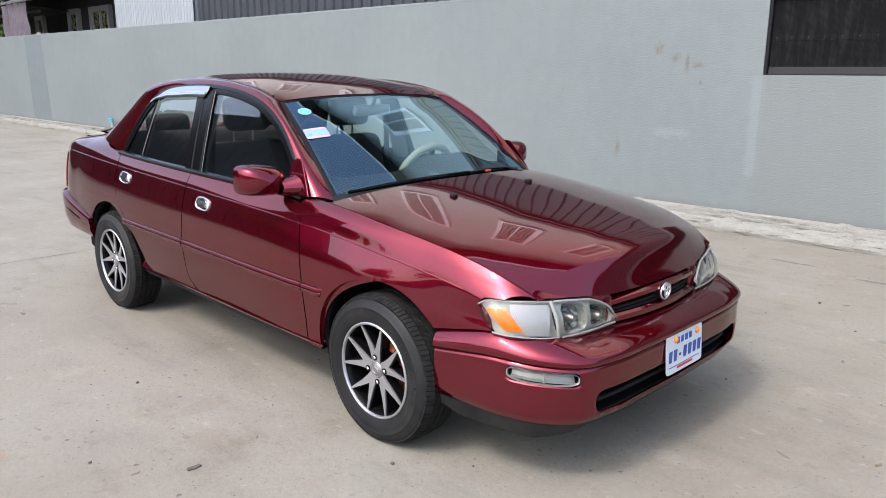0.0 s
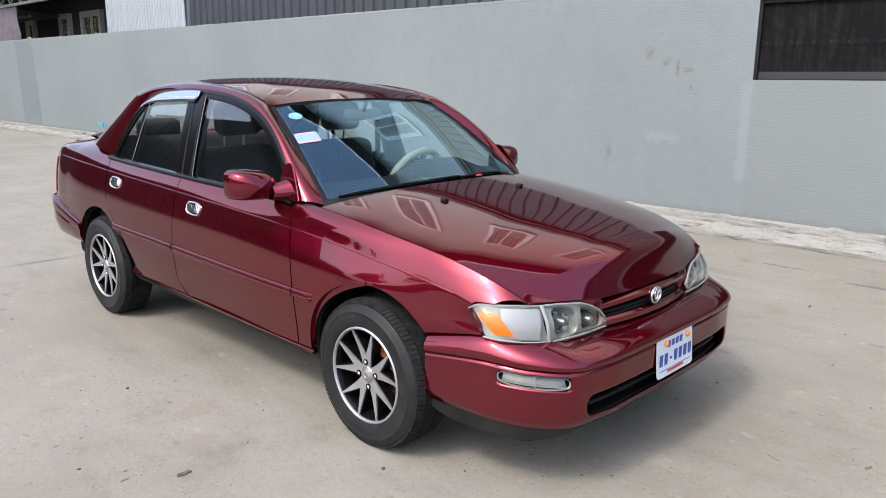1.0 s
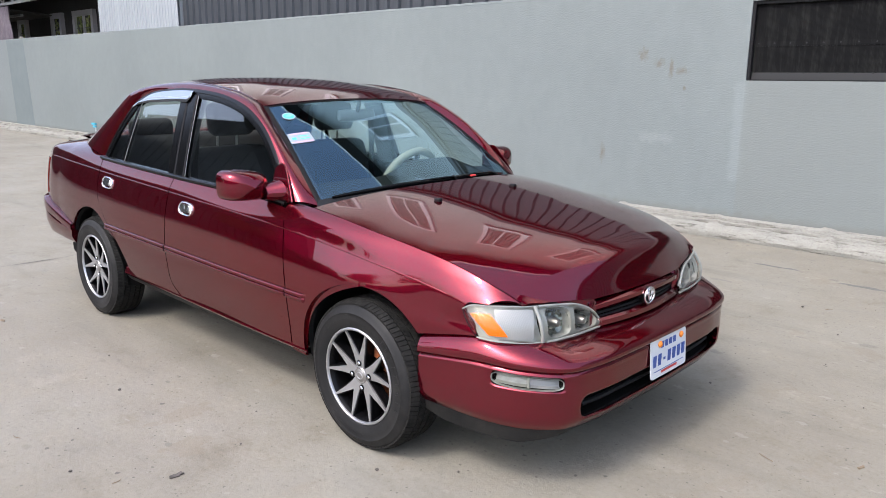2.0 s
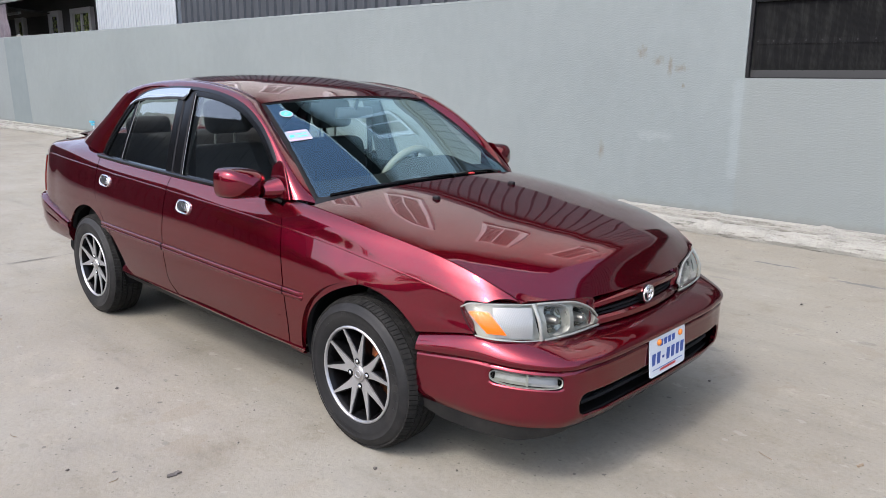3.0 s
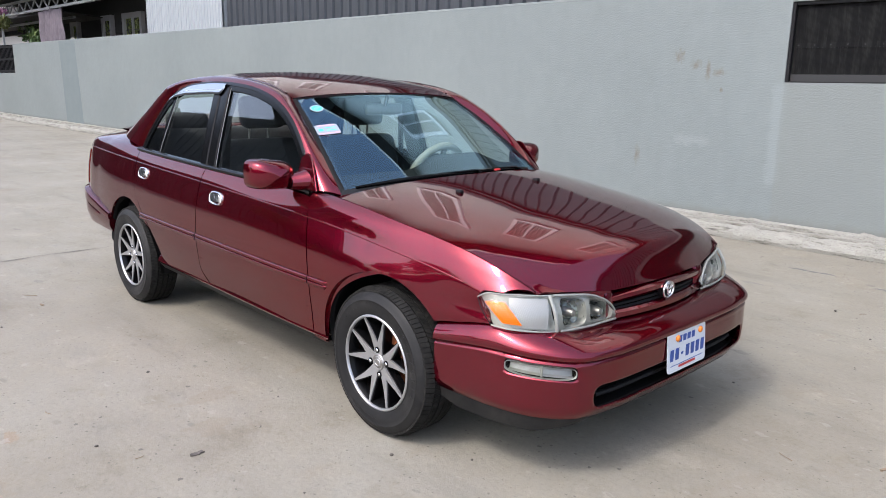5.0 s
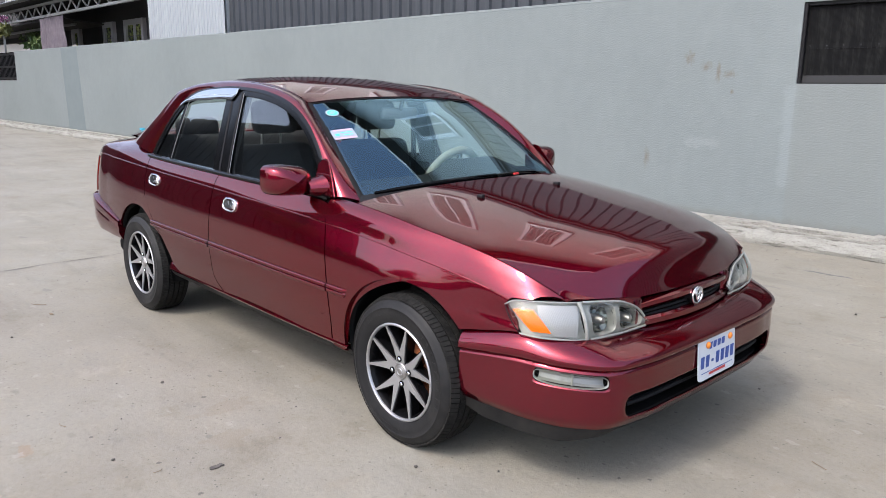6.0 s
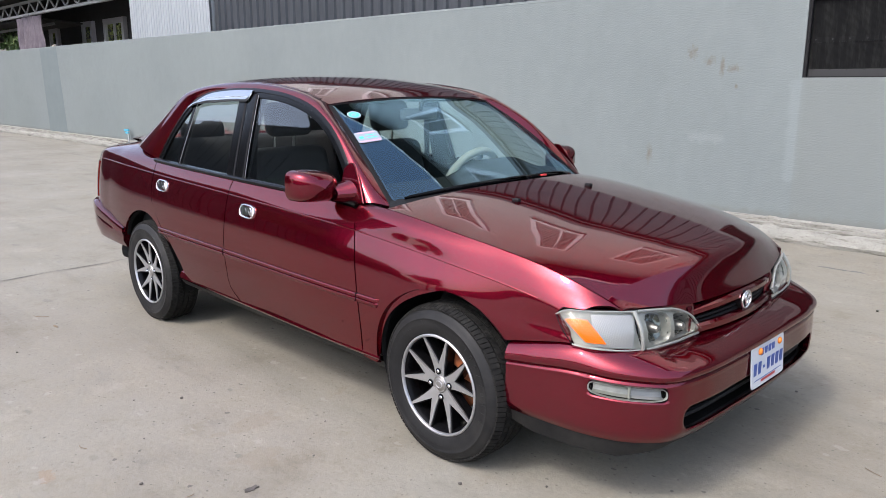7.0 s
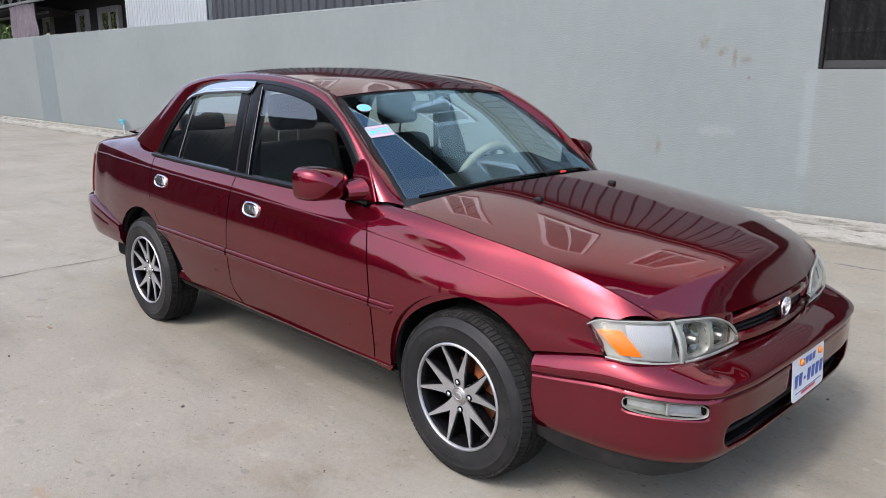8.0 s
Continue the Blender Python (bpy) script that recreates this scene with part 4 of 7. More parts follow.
def even(dense, n):
    dense = [np.array(p, float) for p in dense]
    s = [0.0]
    for a, b in zip(dense, dense[1:]):
        s.append(s[-1] + np.linalg.norm(b - a))
    out, j = [], 0
    for i in range(n + 1):
        t = s[-1] * i / n
        while j < len(s) - 2 and s[j + 1] < t:
            j += 1
        h = s[j + 1] - s[j]
        k = 0 if h == 0 else (t - s[j]) / h
        out.append(dense[j] + (dense[j + 1] - dense[j]) * k)
    return out


def coons(bottom, top, left, right):
    """Grid [i][j] between four lines: bottom and top run in i, left and right from bottom to top in j."""
    n, m = len(bottom) - 1, len(left) - 1
    g = []
    for i in range(n + 1):
        u = i / n
        row = []
        for j in range(m + 1):
            v = j / m
            row.append((1 - v) * bottom[i] + v * top[i] + (1 - u) * left[j] + u * right[j]
                       - ((1 - u) * (1 - v) * bottom[0] + u * (1 - v) * bottom[-1] + (1 - u) * v * top[0] + u * v * top[-1]))
        g.append(row)
    return g


def link_mesh(name, V, F, material, parent, label="", smooth=True, sharp=35.0, world=True):
    me = bpy.data.meshes.new(name)
    me.from_pydata([tuple(v) for v in V], [], F)
    me.update()
    me.polygons.foreach_set("use_smooth", [smooth] * len(me.polygons))
    if smooth:
        me.set_sharp_from_angle(angle=radians(sharp))
    me.materials.append(material)
    ob = new(name, me)
    if parent is not None:
        ob.parent = parent
        if parent.parent is None and world:
            ob.matrix_parent_inverse = parent.matrix_basis.inverted()
    return tagged(ob, label) if label else ob


def part(name, bm, material, parent, label="", smooth=True, sharp=35.0):
    """Links a bmesh, in the thing's own place, as one mesh under a thing or a part."""
    bmesh.ops.recalc_face_normals(bm, faces=bm.faces)
    me = bpy.data.meshes.new(name)
    bm.to_mesh(me)
    bm.free()
    me.polygons.foreach_set("use_smooth", [smooth] * len(me.polygons))
    if smooth:
        me.set_sharp_from_angle(angle=radians(sharp))
    me.materials.append(material)
    ob = new(name, me)
    if parent is not None:
        ob.parent = parent
        if parent.parent is None:
            ob.matrix_parent_inverse = parent.matrix_basis.inverted()
    return tagged(ob, label) if label else ob


def sheet(name, G, material, parent, label="", lip=0.0, out=None, keep=None, sharp=35.0, inset=0.0):
    """A panel from a grid of points, facing away from the car's core, with its rim folded in by lip."""
    n, m = len(G), len(G[0])
    V = [np.array(p, float) for row in G for p in row]
    at = lambda i, j: i * m + j
    F = [[at(i, j), at(i + 1, j), at(i + 1, j + 1), at(i, j + 1)] for i in range(n - 1) for j in range(m - 1) if keep is None or keep(i, j)]
    c = sum(V) / len(V)
    ref = np.array(out if out is not None else c - np.array(CORE), float)
    tot = np.zeros(3)
    for f in F:
        tot += np.cross(V[f[2]] - V[f[0]], V[f[3]] - V[f[1]])
    if tot @ ref < 0:
        F = [f[::-1] for f in F]
    if lip:
        N = [np.zeros(3) for _ in V]
        count = {}
        for f in F:
            nn = np.cross(V[f[2]] - V[f[0]], V[f[3]] - V[f[1]])
            for k in range(4):
                N[f[k]] += nn
                e = (f[k], f[(k + 1) % 4])
                count[e] = count.get(e, 0) + 1
        rim = [e for e in count if (e[1], e[0]) not in count and np.linalg.norm(V[e[0]] - V[e[1]]) > 1e-7]
        made = {}
        for a in {v for e in rim for v in e}:
            nn = N[a] / (np.linalg.norm(N[a]) + 1e-12)
            made[a] = len(V)
            V.append(V[a] - nn * lip)
        F += [[e[1], e[0], made[e[0]], made[e[1]]] for e in rim]
    return link_mesh(name, V, F, material, parent, label, True, sharp)


def tube(name, path, r, material, parent, label="", seg=8, flat=1.0, up=(0, 0, 1)):
    """A round or flattened bar along a line of points; r may be a list."""
    P = [np.array(p, float) for p in path]
    V, F = [], []
    for i, p in enumerate(P):
        t = P[min(i + 1, len(P) - 1)] - P[max(i - 1, 0)]
        t /= np.linalg.norm(t) + 1e-12
        a = np.cross(t, np.array(up, float))
        a /= np.linalg.norm(a) + 1e-12
        b = np.cross(a, t)
        rr = r[i] if isinstance(r, (list, tuple)) else r
        for k in range(seg):
            q = 2 * math.pi * k / seg
            V.append(p + a * rr * math.cos(q) + b * rr * flat * math.sin(q))
    for i in range(len(P) - 1):
        for k in range(seg):
            F.append([i * seg + k, i * seg + (k + 1) % seg, (i + 1) * seg + (k + 1) % seg, (i + 1) * seg + k])
    F.append(list(range(seg))[::-1])
    F.append([(len(P) - 1) * seg + k for k in range(seg)])
    bm = bmesh.new()
    vs = [bm.verts.new(v) for v in V]
    for f in F:
        bm.faces.new([vs[k] for k in f])
    return part(name, bm, material, parent, label)


def lathe(bm, profile, seg=64, axis="y", centre=(0, 0, 0), start=0.0):
    """Turns (radius, along) pairs round an axis through centre."""
    rings = []
    for r, a in profile:
        ring = []
        for k in range(seg):
            q = start + 2 * math.pi * k / seg
            u, v = r * math.cos(q), r * math.sin(q)
            co = {"y": (u, a, v), "x": (a, u, v), "z": (u, v, a)}[axis]
            ring.append(bm.verts.new(Vector(centre) + Vector(co)))
        rings.append(ring)
    for A, B in zip(rings, rings[1:]):
        for k in range(seg):
            bm.faces.new((A[k], A[(k + 1) % seg], B[(k + 1) % seg], B[k]))
    return rings


def slab(bm, pts, depth):
    """A flat outline (list of 3D points) given thickness along the vector depth."""
    a = [bm.verts.new(p) for p in pts]
    b = [bm.verts.new(Vector(p) + Vector(depth)) for p in pts]
    bm.faces.new(a)
    bm.faces.new(b[::-1])
    for k in range(len(a)):
        bm.faces.new((a[k], b[k], b[(k + 1) % len(a)], a[(k + 1) % len(a)]))


def block(bm, lo, hi, bevel=0.0, seg=2):
    r = bmesh.ops.create_cube(bm, size=1)
    vs = r["verts"]
    for v in vs:
        v.co = Vector([lo[i] + (v.co[i] + 0.5) * (hi[i] - lo[i]) for i in range(3)])
    if bevel:
        es = list({e for v in vs for e in v.link_edges})
        bmesh.ops.bevel(bm, geom=es, offset=bevel, segments=seg, profile=0.5, affect="EDGES")


def rounded(n=5.0, count=48):
    """Unit rounded square, anticlockwise."""
    out = []
    for k in range(count):
        q = 2 * math.pi * k / count
        c, s = math.cos(q), math.sin(q)
        out.append((math.copysign(abs(c) ** (2 / n), c), math.copysign(abs(s) ** (2 / n), s)))
    return out


car = new("car")
car.empty_display_size = 0.3
car.location = CARBASE
car.matrix_basis = Matrix.Translation(CARBASE)
tagged(car, "dark red metallic four-door saloon car parked on concrete", "car")

# section lines of the flank: half width and height along the car
FLANK_W = spline([(-3.47, 0.60), (-3.40, 0.715), (-3.28, 0.772), (-3.0, 0.812), (-2.4, 0.838), (-1.5, 0.845), (-0.45, 0.842), (0.0, 0.822), (0.216, 0.79), (0.46, 0.757), (0.60, 0.738), (0.72, 0.70)])
CREASE_Z = spline([(-3.45, 0.925), (-3.0, 0.918), (-2.35, 0.893), (-1.5, 0.86), (-0.95, 0.838), (-0.45, 0.811), (-0.15, 0.782), (0.1, 0.75), (0.40, 0.70), (0.7, 0.63)])
BELT_Y = spline([(-3.45, 0.60), (-3.3, 0.68), (-2.9, 0.735), (-2.4, 0.757), (-1.5, 0.762), (-0.55, 0.758), (-0.38, 0.772), (-0.2, 0.777), (0.0, 0.766), (0.2, 0.746), (0.4, 0.730), (0.55, 0.703), (0.7, 0.655)])
BELT_Z = spline([(-3.45, 0.968), (-3.2, 0.985), (-2.9, 0.983), (-2.4, 0.958), (-1.5, 0.928), (-1.0, 0.915), (-0.5, 0.900), (-0.38, 0.879), (-0.2, 0.852), (0.0, 0.826), (0.2, 0.797), (0.4, 0.759), (0.55, 0.717), (0.7, 0.652)])
EDGE_Y = spline([(-3.45, 0.52), (-3.2, 0.57), (-2.8, 0.61), (-2.4, 0.72), (-1.5, 0.74), (-0.60, 0.734), (-0.45, 0.733), (-0.2, 0.739), (0.0, 0.736), (0.2, 0.726), (0.4, 0.708), (0.55, 0.680), (0.645, 0.645), (0.7, 0.63)])
EDGE_Z = spline([(-3.45, 0.985), (-3.2, 1.012), (-2.8, 1.035), (-2.4, 0.975), (-1.5, 0.938), (-1.0, 0.925), (-0.6, 0.916), (-0.45, 0.912), (-0.2, 0.891), (0.0, 0.864), (0.2, 0.836), (0.4, 0.797), (0.55, 0.745), (0.645, 0.695), (0.7, 0.66)])


def section(x):
    w, zc = FLANK_W(x), CREASE_Z(x)
    return [(w - 0.05, 0.215), (w - 0.024, 0.36), (w, 0.54), (w - 0.008, 0.54 + 0.55 * (zc - 0.54)), (w - 0.042 + 0.03 * min(max((x + 0.1) / 0.55, 0.0), 1.0), zc),
            (BELT_Y(x), BELT_Z(x)), (EDGE_Y(x), EDGE_Z(x))]


def flank(x, v, side=-1):
    """Point of the car's side at length x; v runs 0 (sill) to 6 (bonnet, window or boot edge)."""
    K = section(x)
    i = min(int(max(v, 0)), 5)
    t = v - i
    p = [K[max(i - 1, 0)], K[i], K[i + 1], K[min(i + 2, 6)]]
    o = []
    for k in range(2):
        a, b, c, d = (q[k] for q in p)
        m1, m2 = (c - a) / 2, (d - b) / 2
        o.append(b * (1 + 2 * t) * (1 - t) ** 2 + m1 * t * (1 - t) ** 2 + c * t * t * (3 - 2 * t) + m2 * t * t * (t - 1))
    return np.array((x, side * o[0], o[1]))


def v_of(x, z):
    lo, hi = 0.0, 6.0
    for _ in range(26):
        mid = (lo + hi) / 2
        if flank(x, mid)[2] < z:
            lo = mid
        else:
            hi = mid
    return (lo + hi) / 2


def xz(pts):
    """(x, z) points turned into (x, v)."""
    return [np.array((p[0], v_of(p[0], p[1]))) for p in pts]


def flank_panel(name, bottom, top, left, right, nu, nv, side, label="", lip=0.014):
    g = coons(even(bottom, nu), even(top, nu), even(left, nv), even(right, nv))
    G = [[flank(p[0], p[1], side) for p in row] for row in g]
    return sheet(name, G, PAINT, car, label, lip, out=(0, side, 0.25))


GAP = 0.0034
ARCH_F, ARCH_R = (0.0, 0.310, 0.351), (-2.465, 0.310, 0.358)


def arch(c, a0, a1, n=40):
    return [(c[0] + c[2] * math.cos(radians(a0 + (a1 - a0) * i / n)), c[1] + c[2] * math.sin(radians(a0 + (a1 - a0) * i / n))) for i in range(n + 1)]


FRONT_GAP = [(-0.462, 0.30), (-0.448, 0.42), (-0.446, 0.55), (-0.47, 0.70), (-0.505, 0.82), (-0.535, 0.893)]
MID_GAP = [(-1.452, 0.335), (-1.492, 0.38), (-1.502, 0.50), (-1.503, 0.70), (-1.506, 0.86), (-1.512, 0.926)]
REAR_GAP = [(-2.00, 0.36), (-2.035, 0.42), (-2.115, 0.525), (-2.245, 0.635), (-2.335, 0.74), (-2.352, 0.82), (-2.352, 0.89), (-2.375, 0.952)]


def shift(line, dx):
    return [(p[0] + dx, p[1]) for p in line]


def bonnet_z(x, y):
    zc = BONNET_C(x)
    q = min(abs(y) / EDGE_Y(x), 1.2)
    k = q ** 2.42
    return zc * (1 - k) + EDGE_Z(x) * k


BONNET_C = spline([(-0.5, 0.992), (-0.25, 0.976), (0.0, 0.944), (0.2, 0.912), (0.4, 0.877), (0.55, 0.843), (0.66, 0.808), (0.72, 0.775), (0.747, 0.745), (0.768, 0.685)])

BOTTOM_Z = spline([(-3.2, 0.30), (-2.2, 0.325), (-1.5, 0.322), (-0.35, 0.275)])
ROCK_Z = lambda x: 0.335 - 0.02 * (x + 0.45)

for side in (-1, 1):
    # front wing, in two pieces that meet above the wheel
    fr = shift(FRONT_GAP, GAP)
    low = xz([(fr[0][0], 0.288), (-0.40, 0.281), (-0.352, 0.279)])
    arc = xz(arch(ARCH_F, 180, 38))
    bottom = low + xz([(-0.362, 0.295)]) + arc
    seam = xz([(0.285, 0.535), (0.40, 0.556), (0.535, 0.578)])
    top = [np.array((p, 6.0)) for p in (-0.455, -0.3, -0.1, 0.1, 0.3, 0.5, 0.645)]
    rear = xz(fr[:1]) and xz([(fr[0][0], 0.288)] + fr[1:]) + [np.array((-0.50, 5.6)), np.array((-0.455, 6.0))]
    front = seam + xz([(0.525, 0.61), (0.475, 0.668), (0.49, 0.688), (0.56, 0.69)]) + [np.array((0.645, 6.0))]
    flank_panel("front_wing", even(bottom, 200), smooth_line(top, 200), smooth_line(rear, 200), even(front, 200), 76, 64, side, "glossy dark red front wing panel")
    # doors
    for name, a, b in (("front_door", MID_GAP, FRONT_GAP), ("rear_door", REAR_GAP, MID_GAP)):
        l, r = shift(a, GAP), shift(b, -GAP)
        if name == "front_door":
            bot = [(l[0][0] + 0.03, 0.327), (-1.2, 0.332), (-0.8, 0.322), (r[0][0], 0.30)]
            l = [bot[0]] + l[1:]
        else:
            bot = [(l[0][0] + 0.06, 0.333), (-1.75, 0.333), (r[0][0] + 0.018, 0.327)]
            l = [bot[0]] + l
            r = [bot[-1]] + r[1:]
        up = [(l[-1][0] + (r[-1][0] - l[-1][0]) * k / 12, BELT_Z(l[-1][0] + (r[-1][0] - l[-1][0]) * k / 12) - 0.004) for k in range(13)]
        door = flank_panel(name, smooth_line(xz(bot), 120), even(xz(up), 120), smooth_line(xz(l), 160), smooth_line(xz(r), 160), 48, 48, side, "dark red " + name.replace("_", " ") + " with chrome handle")
        x0, x1 = (-1.494, -0.45) if name == "front_door" else (-2.23, -1.51)
        # raised rub strip
        for k, (dz, h) in enumerate(((0.0, 0.017),)):
            zz = lambda x: 0.566 - 0.02 * (x + 1.2) * 0.9 + dz
            rows = []
            for i in range(31):
                x = x0 + (x1 - x0) * i / 30
                prof = []
                for dzz, dy in ((-0.019, -0.003), (-0.0185, 0.006), (-0.014, 0.0095), (-0.004, 0.010), (0.0, 0.005), (0.004, 0.010), (0.013, 0.009), (0.017, 0.006), (0.019, -0.003)):
                    z = zz(x) + dzz
                    p = flank(x, v_of(x, z), side)
                    prof.append(p + np.array((0, side * dy, 0)))
                rows.append(prof)
            sheet("rub_strip", rows, PAINT, door, "dark red rub strip across the door", out=(0, side, 0), sharp=25)
        # fold line
        rows = []
        for i in range(31):
            x = (x0 if name == "front_door" else -2.344) + (x1 - (x0 if name == "front_door" else -2.344)) * i / 30 - (0.05 if name == "front_door" and i == 30 else 0)
            z = CREASE_Z(x)
            rows.append([flank(x, v_of(x, z + dz), side) + np.array((0, side * dy, 0)) for dz, dy in ((-0.0035, -0.001), (-0.001, 0.0022), (0.0015, 0.0022), (0.004, -0.001))])
        sheet("fold_line", rows, PAINT, door, "", out=(0, side, 0.4), sharp=80)
        # handle: chrome bowl, recess and pull
        hx, hz = (-1.300, 0.800) if name == "front_door" else (-2.212, 0.838)
        hy = abs(flank(hx, v_of(hx, hz))[1])
        tilt = 0.045
        base = lambda a, b, dy: np.array((hx + a + 0 * b, side * (abs(flank(hx + a, v_of(hx + a, hz + b - tilt * a))[1]) + dy), hz + b - tilt * a))
        ring = rounded(3.2, 40)
        rows = [[base(0.066 * p * s, 0.032 * q * s, dy) for p, q in ring + ring[:1]] for s, dy in ((1.0, -0.002), (0.98, 0.007), (0.90, 0.0095), (0.82, 0.007), (0.76, -0.006), (0.60, -0.016), (0.2, -0.018))]
        handle = sheet("door_handle", rows, CHROME, door, "chrome door handle with bowl recess", out=(0, side, 0))
        grip = [base(0.052 * p - 0.004, 0.019 * q + 0.003, -0.004) for p, q in rounded(3, 24)]
        bm = bmesh.new()
        slab(bm, [Vector(p) + Vector((0, side * 0.006, 0)) for p in grip], (0, side * 0.009, 0))
        bmesh.ops.bevel(bm, geom=list(bm.edges), offset=0.003, segments=2, affect="EDGES")
        part("grip", bm, CHROME, handle)
        lk = base(0.048 if name == "front_door" else 0.046, -0.004, 0.004)
        bm = bmesh.new()
        lathe(bm, [(0.0001, side * 0.008), (0.009, side * 0.008), (0.0105, side * 0.006), (0.0105, -side * 0.006)], 20, "y", lk)
        part("keyhole" if name == "front_door" else "handle_stud", bm, STEEL, handle)
    # rear quarter
    rl = shift(REAR_GAP, -GAP)
    arc = xz(arch(ARCH_R, 22, 150))
    bottom = xz([(-2.0, 0.335), (-2.06, 0.36)]) + arc + xz([(-2.84, 0.515)])
    left = xz([(-2.0, 0.335)] + rl) + [np.array((-2.40, 5.25)), np.array((-2.41, 6.0))]
    bq = even(arc[6:], 100) + even(xz([arc_p for arc_p in [(-2.785, 0.50)]]) + xz([(-3.0, 0.56), (-3.2, 0.60), (-3.44, 0.625)]), 60)
    top = [np.array((x, 6.0)) for x in (-2.41, -2.6, -2.9, -3.2, -3.44)]
    rgt = xz([(-3.44, 0.625), (-3.44, 0.8)]) + [np.array((-3.44, 5.0)), np.array((-3.44, 6.0))]
    lq = even(xz(rl[2:]) + [np.array((-2.40, 5.25)), np.array((-2.41, 6.0))], 200)
    bq = even([lq[0]] + arc[8:] + xz([(-2.86, 0.535), (-3.0, 0.565), (-3.2, 0.60), (-3.44, 0.625)]), 200)
    flank_panel("rear_quarter", bq, smooth_line(top, 200), lq, even(rgt, 120), 80, 50, side, "dark red rear quarter panel")
    rows = []
    for i in range(31):
        x = -3.42 + (-2.36 + 3.42) * i / 30
        z = CREASE_Z(x)
        rows.append([flank(x, v_of(x, z + dz), side) + np.array((0, side * dy, 0)) for dz, dy in ((-0.0035, -0.001), (-0.001, 0.0022), (0.0015, 0.0022), (0.004, -0.001))])
    sheet("fold_line", rows, PAINT, car, out=(0, side, 0.4), sharp=80)
    rows = []
    for i in range(41):
        x = -0.50 + (0.40 + 0.50) * i / 40
        z = CREASE_Z(x)
        rows.append([flank(x, v_of(x, z + dz), side) + np.array((0, side * dy, 0)) for dz, dy in ((-0.0035, -0.001), (-0.001, 0.0022), (0.0015, 0.0022), (0.004, -0.001))])
    sheet("fold_line", rows, PAINT, car, out=(0, side, 0.4), sharp=80)
    # rub strip on the wing behind the wheel, ending in a slant
    rows = []
    for i in range(13):
        x = -0.441 + 0.122 * i / 12
        s = 1.0 if i < 12 else 0.05
        prof = []
        for dzz, dy in ((-0.019, -0.003), (-0.0185, 0.006), (-0.014, 0.0095), (-0.004, 0.010), (0.0, 0.005), (0.004, 0.010), (0.013, 0.009), (0.017, 0.006), (0.019, -0.003)):
            xx = x + (dzz * 0.45 if i == 12 else 0)
            z = 0.566 - 0.018 * (x + 1.2) + dzz
            prof.append(flank(xx, v_of(xx, z), side) + np.array((0, side * dy * s, 0)))
        rows.append(prof)
    sheet("rub_strip", rows, PAINT, car, out=(0, side, 0), sharp=25)
    # sill under the doors
    rows = []
    for i in range(41):
        x = -2.09 + (-0.355 + 2.09) * i / 40
        w = FLANK_W(x)
        zt = 0.327 - 0.016 * (x + 1.2)
        rows.append([np.array((x, side * yy, z)) for yy, z in ((w - 0.055, zt + 0.03), (w - 0.034, zt + 0.004), (w - 0.03, zt - 0.012), (w - 0.036, zt - 0.022), (w - 0.05, zt - 0.030))])
    sheet("sill", rows, PAINT, car, "dark red sill below the doors", out=(0, side, -0.3))
    rows = [[np.array((x, side * (FLANK_W(x) - a), 0.327 - 0.016 * (x + 1.2) - b)) for a, b in ((0.043, 0.022), (0.046, 0.030), (0.056, 0.046), (0.070, 0.062), (0.085, 0.070), (0.16, 0.07))] for x in [-2.10 + 1.76 * i / 30 for i in range(31)]]
    sheet("sill_skirt", rows, LIP, car, "black plastic skirt under the sill", out=(0, side, -0.3))
    # wheel housings; the rear pair near-black, the arch's shade put in their colour
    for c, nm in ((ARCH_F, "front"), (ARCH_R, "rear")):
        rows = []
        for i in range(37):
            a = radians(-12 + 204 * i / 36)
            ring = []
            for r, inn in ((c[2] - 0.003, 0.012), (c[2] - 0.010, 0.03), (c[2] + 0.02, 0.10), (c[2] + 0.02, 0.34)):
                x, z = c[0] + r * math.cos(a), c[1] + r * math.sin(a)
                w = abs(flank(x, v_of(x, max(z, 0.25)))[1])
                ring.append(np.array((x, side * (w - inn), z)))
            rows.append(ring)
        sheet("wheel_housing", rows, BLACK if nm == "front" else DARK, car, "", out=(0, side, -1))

# inner body behind the panel gaps, near-black to carry their shade as colour
for side in (-1, 1):
    rows = []
    for i in range(41):
        x = -3.38 + (0.40 + 3.38) * i / 40
        rows.append([flank(x, v, side) - np.array((0, side * 0.02, 0.006)) for v in (3.0, 3.6, 4.2, 4.8, 5.3)])
    sheet("inner_body", rows, DARK, car, out=(0, side, 0))
    rows = []
    for i in range(23):
        x = -2.02 + (-0.42 + 2.02) * i / 22
        rows.append([flank(x, v, side) - np.array((0, side * 0.02, 0)) for v in (0.75, 1.5, 2.2, 3.0)])
    sheet("inner_sill", rows, DARK, car, out=(0, side, 0))

# bonnet
NB, MB = 64, 56
G = []
for i in range(NB + 1):
    y = -0.637 + 1.274 * i / NB
    q = abs(y) / 0.637
    xf = 0.757 - 0.105 * q ** 2.3
    xr = -0.235 - 0.145 * q ** 2.0
    row = []
    for j in range(MB + 1):
        t = j / MB
        t = t ** 1.25
        x = xf + (xr - xf) * t
        ye = y / 0.637 * (abs(EDGE_Y(x)) - 0.004)
        hem = max(0.0, 1 - t / 0.075) ** 2 * min(1.0, max(0.0, (1.0 - q) / 0.08))
        front_z = 0.664 + 0.030 * min(max((abs(ye) - 0.33) / 0.31, 0.0), 1.0) ** 0.8
        row.append(np.array((x, ye, bonnet_z(x, ye) * (1 - hem) + front_z * hem)))
    G.append(row)
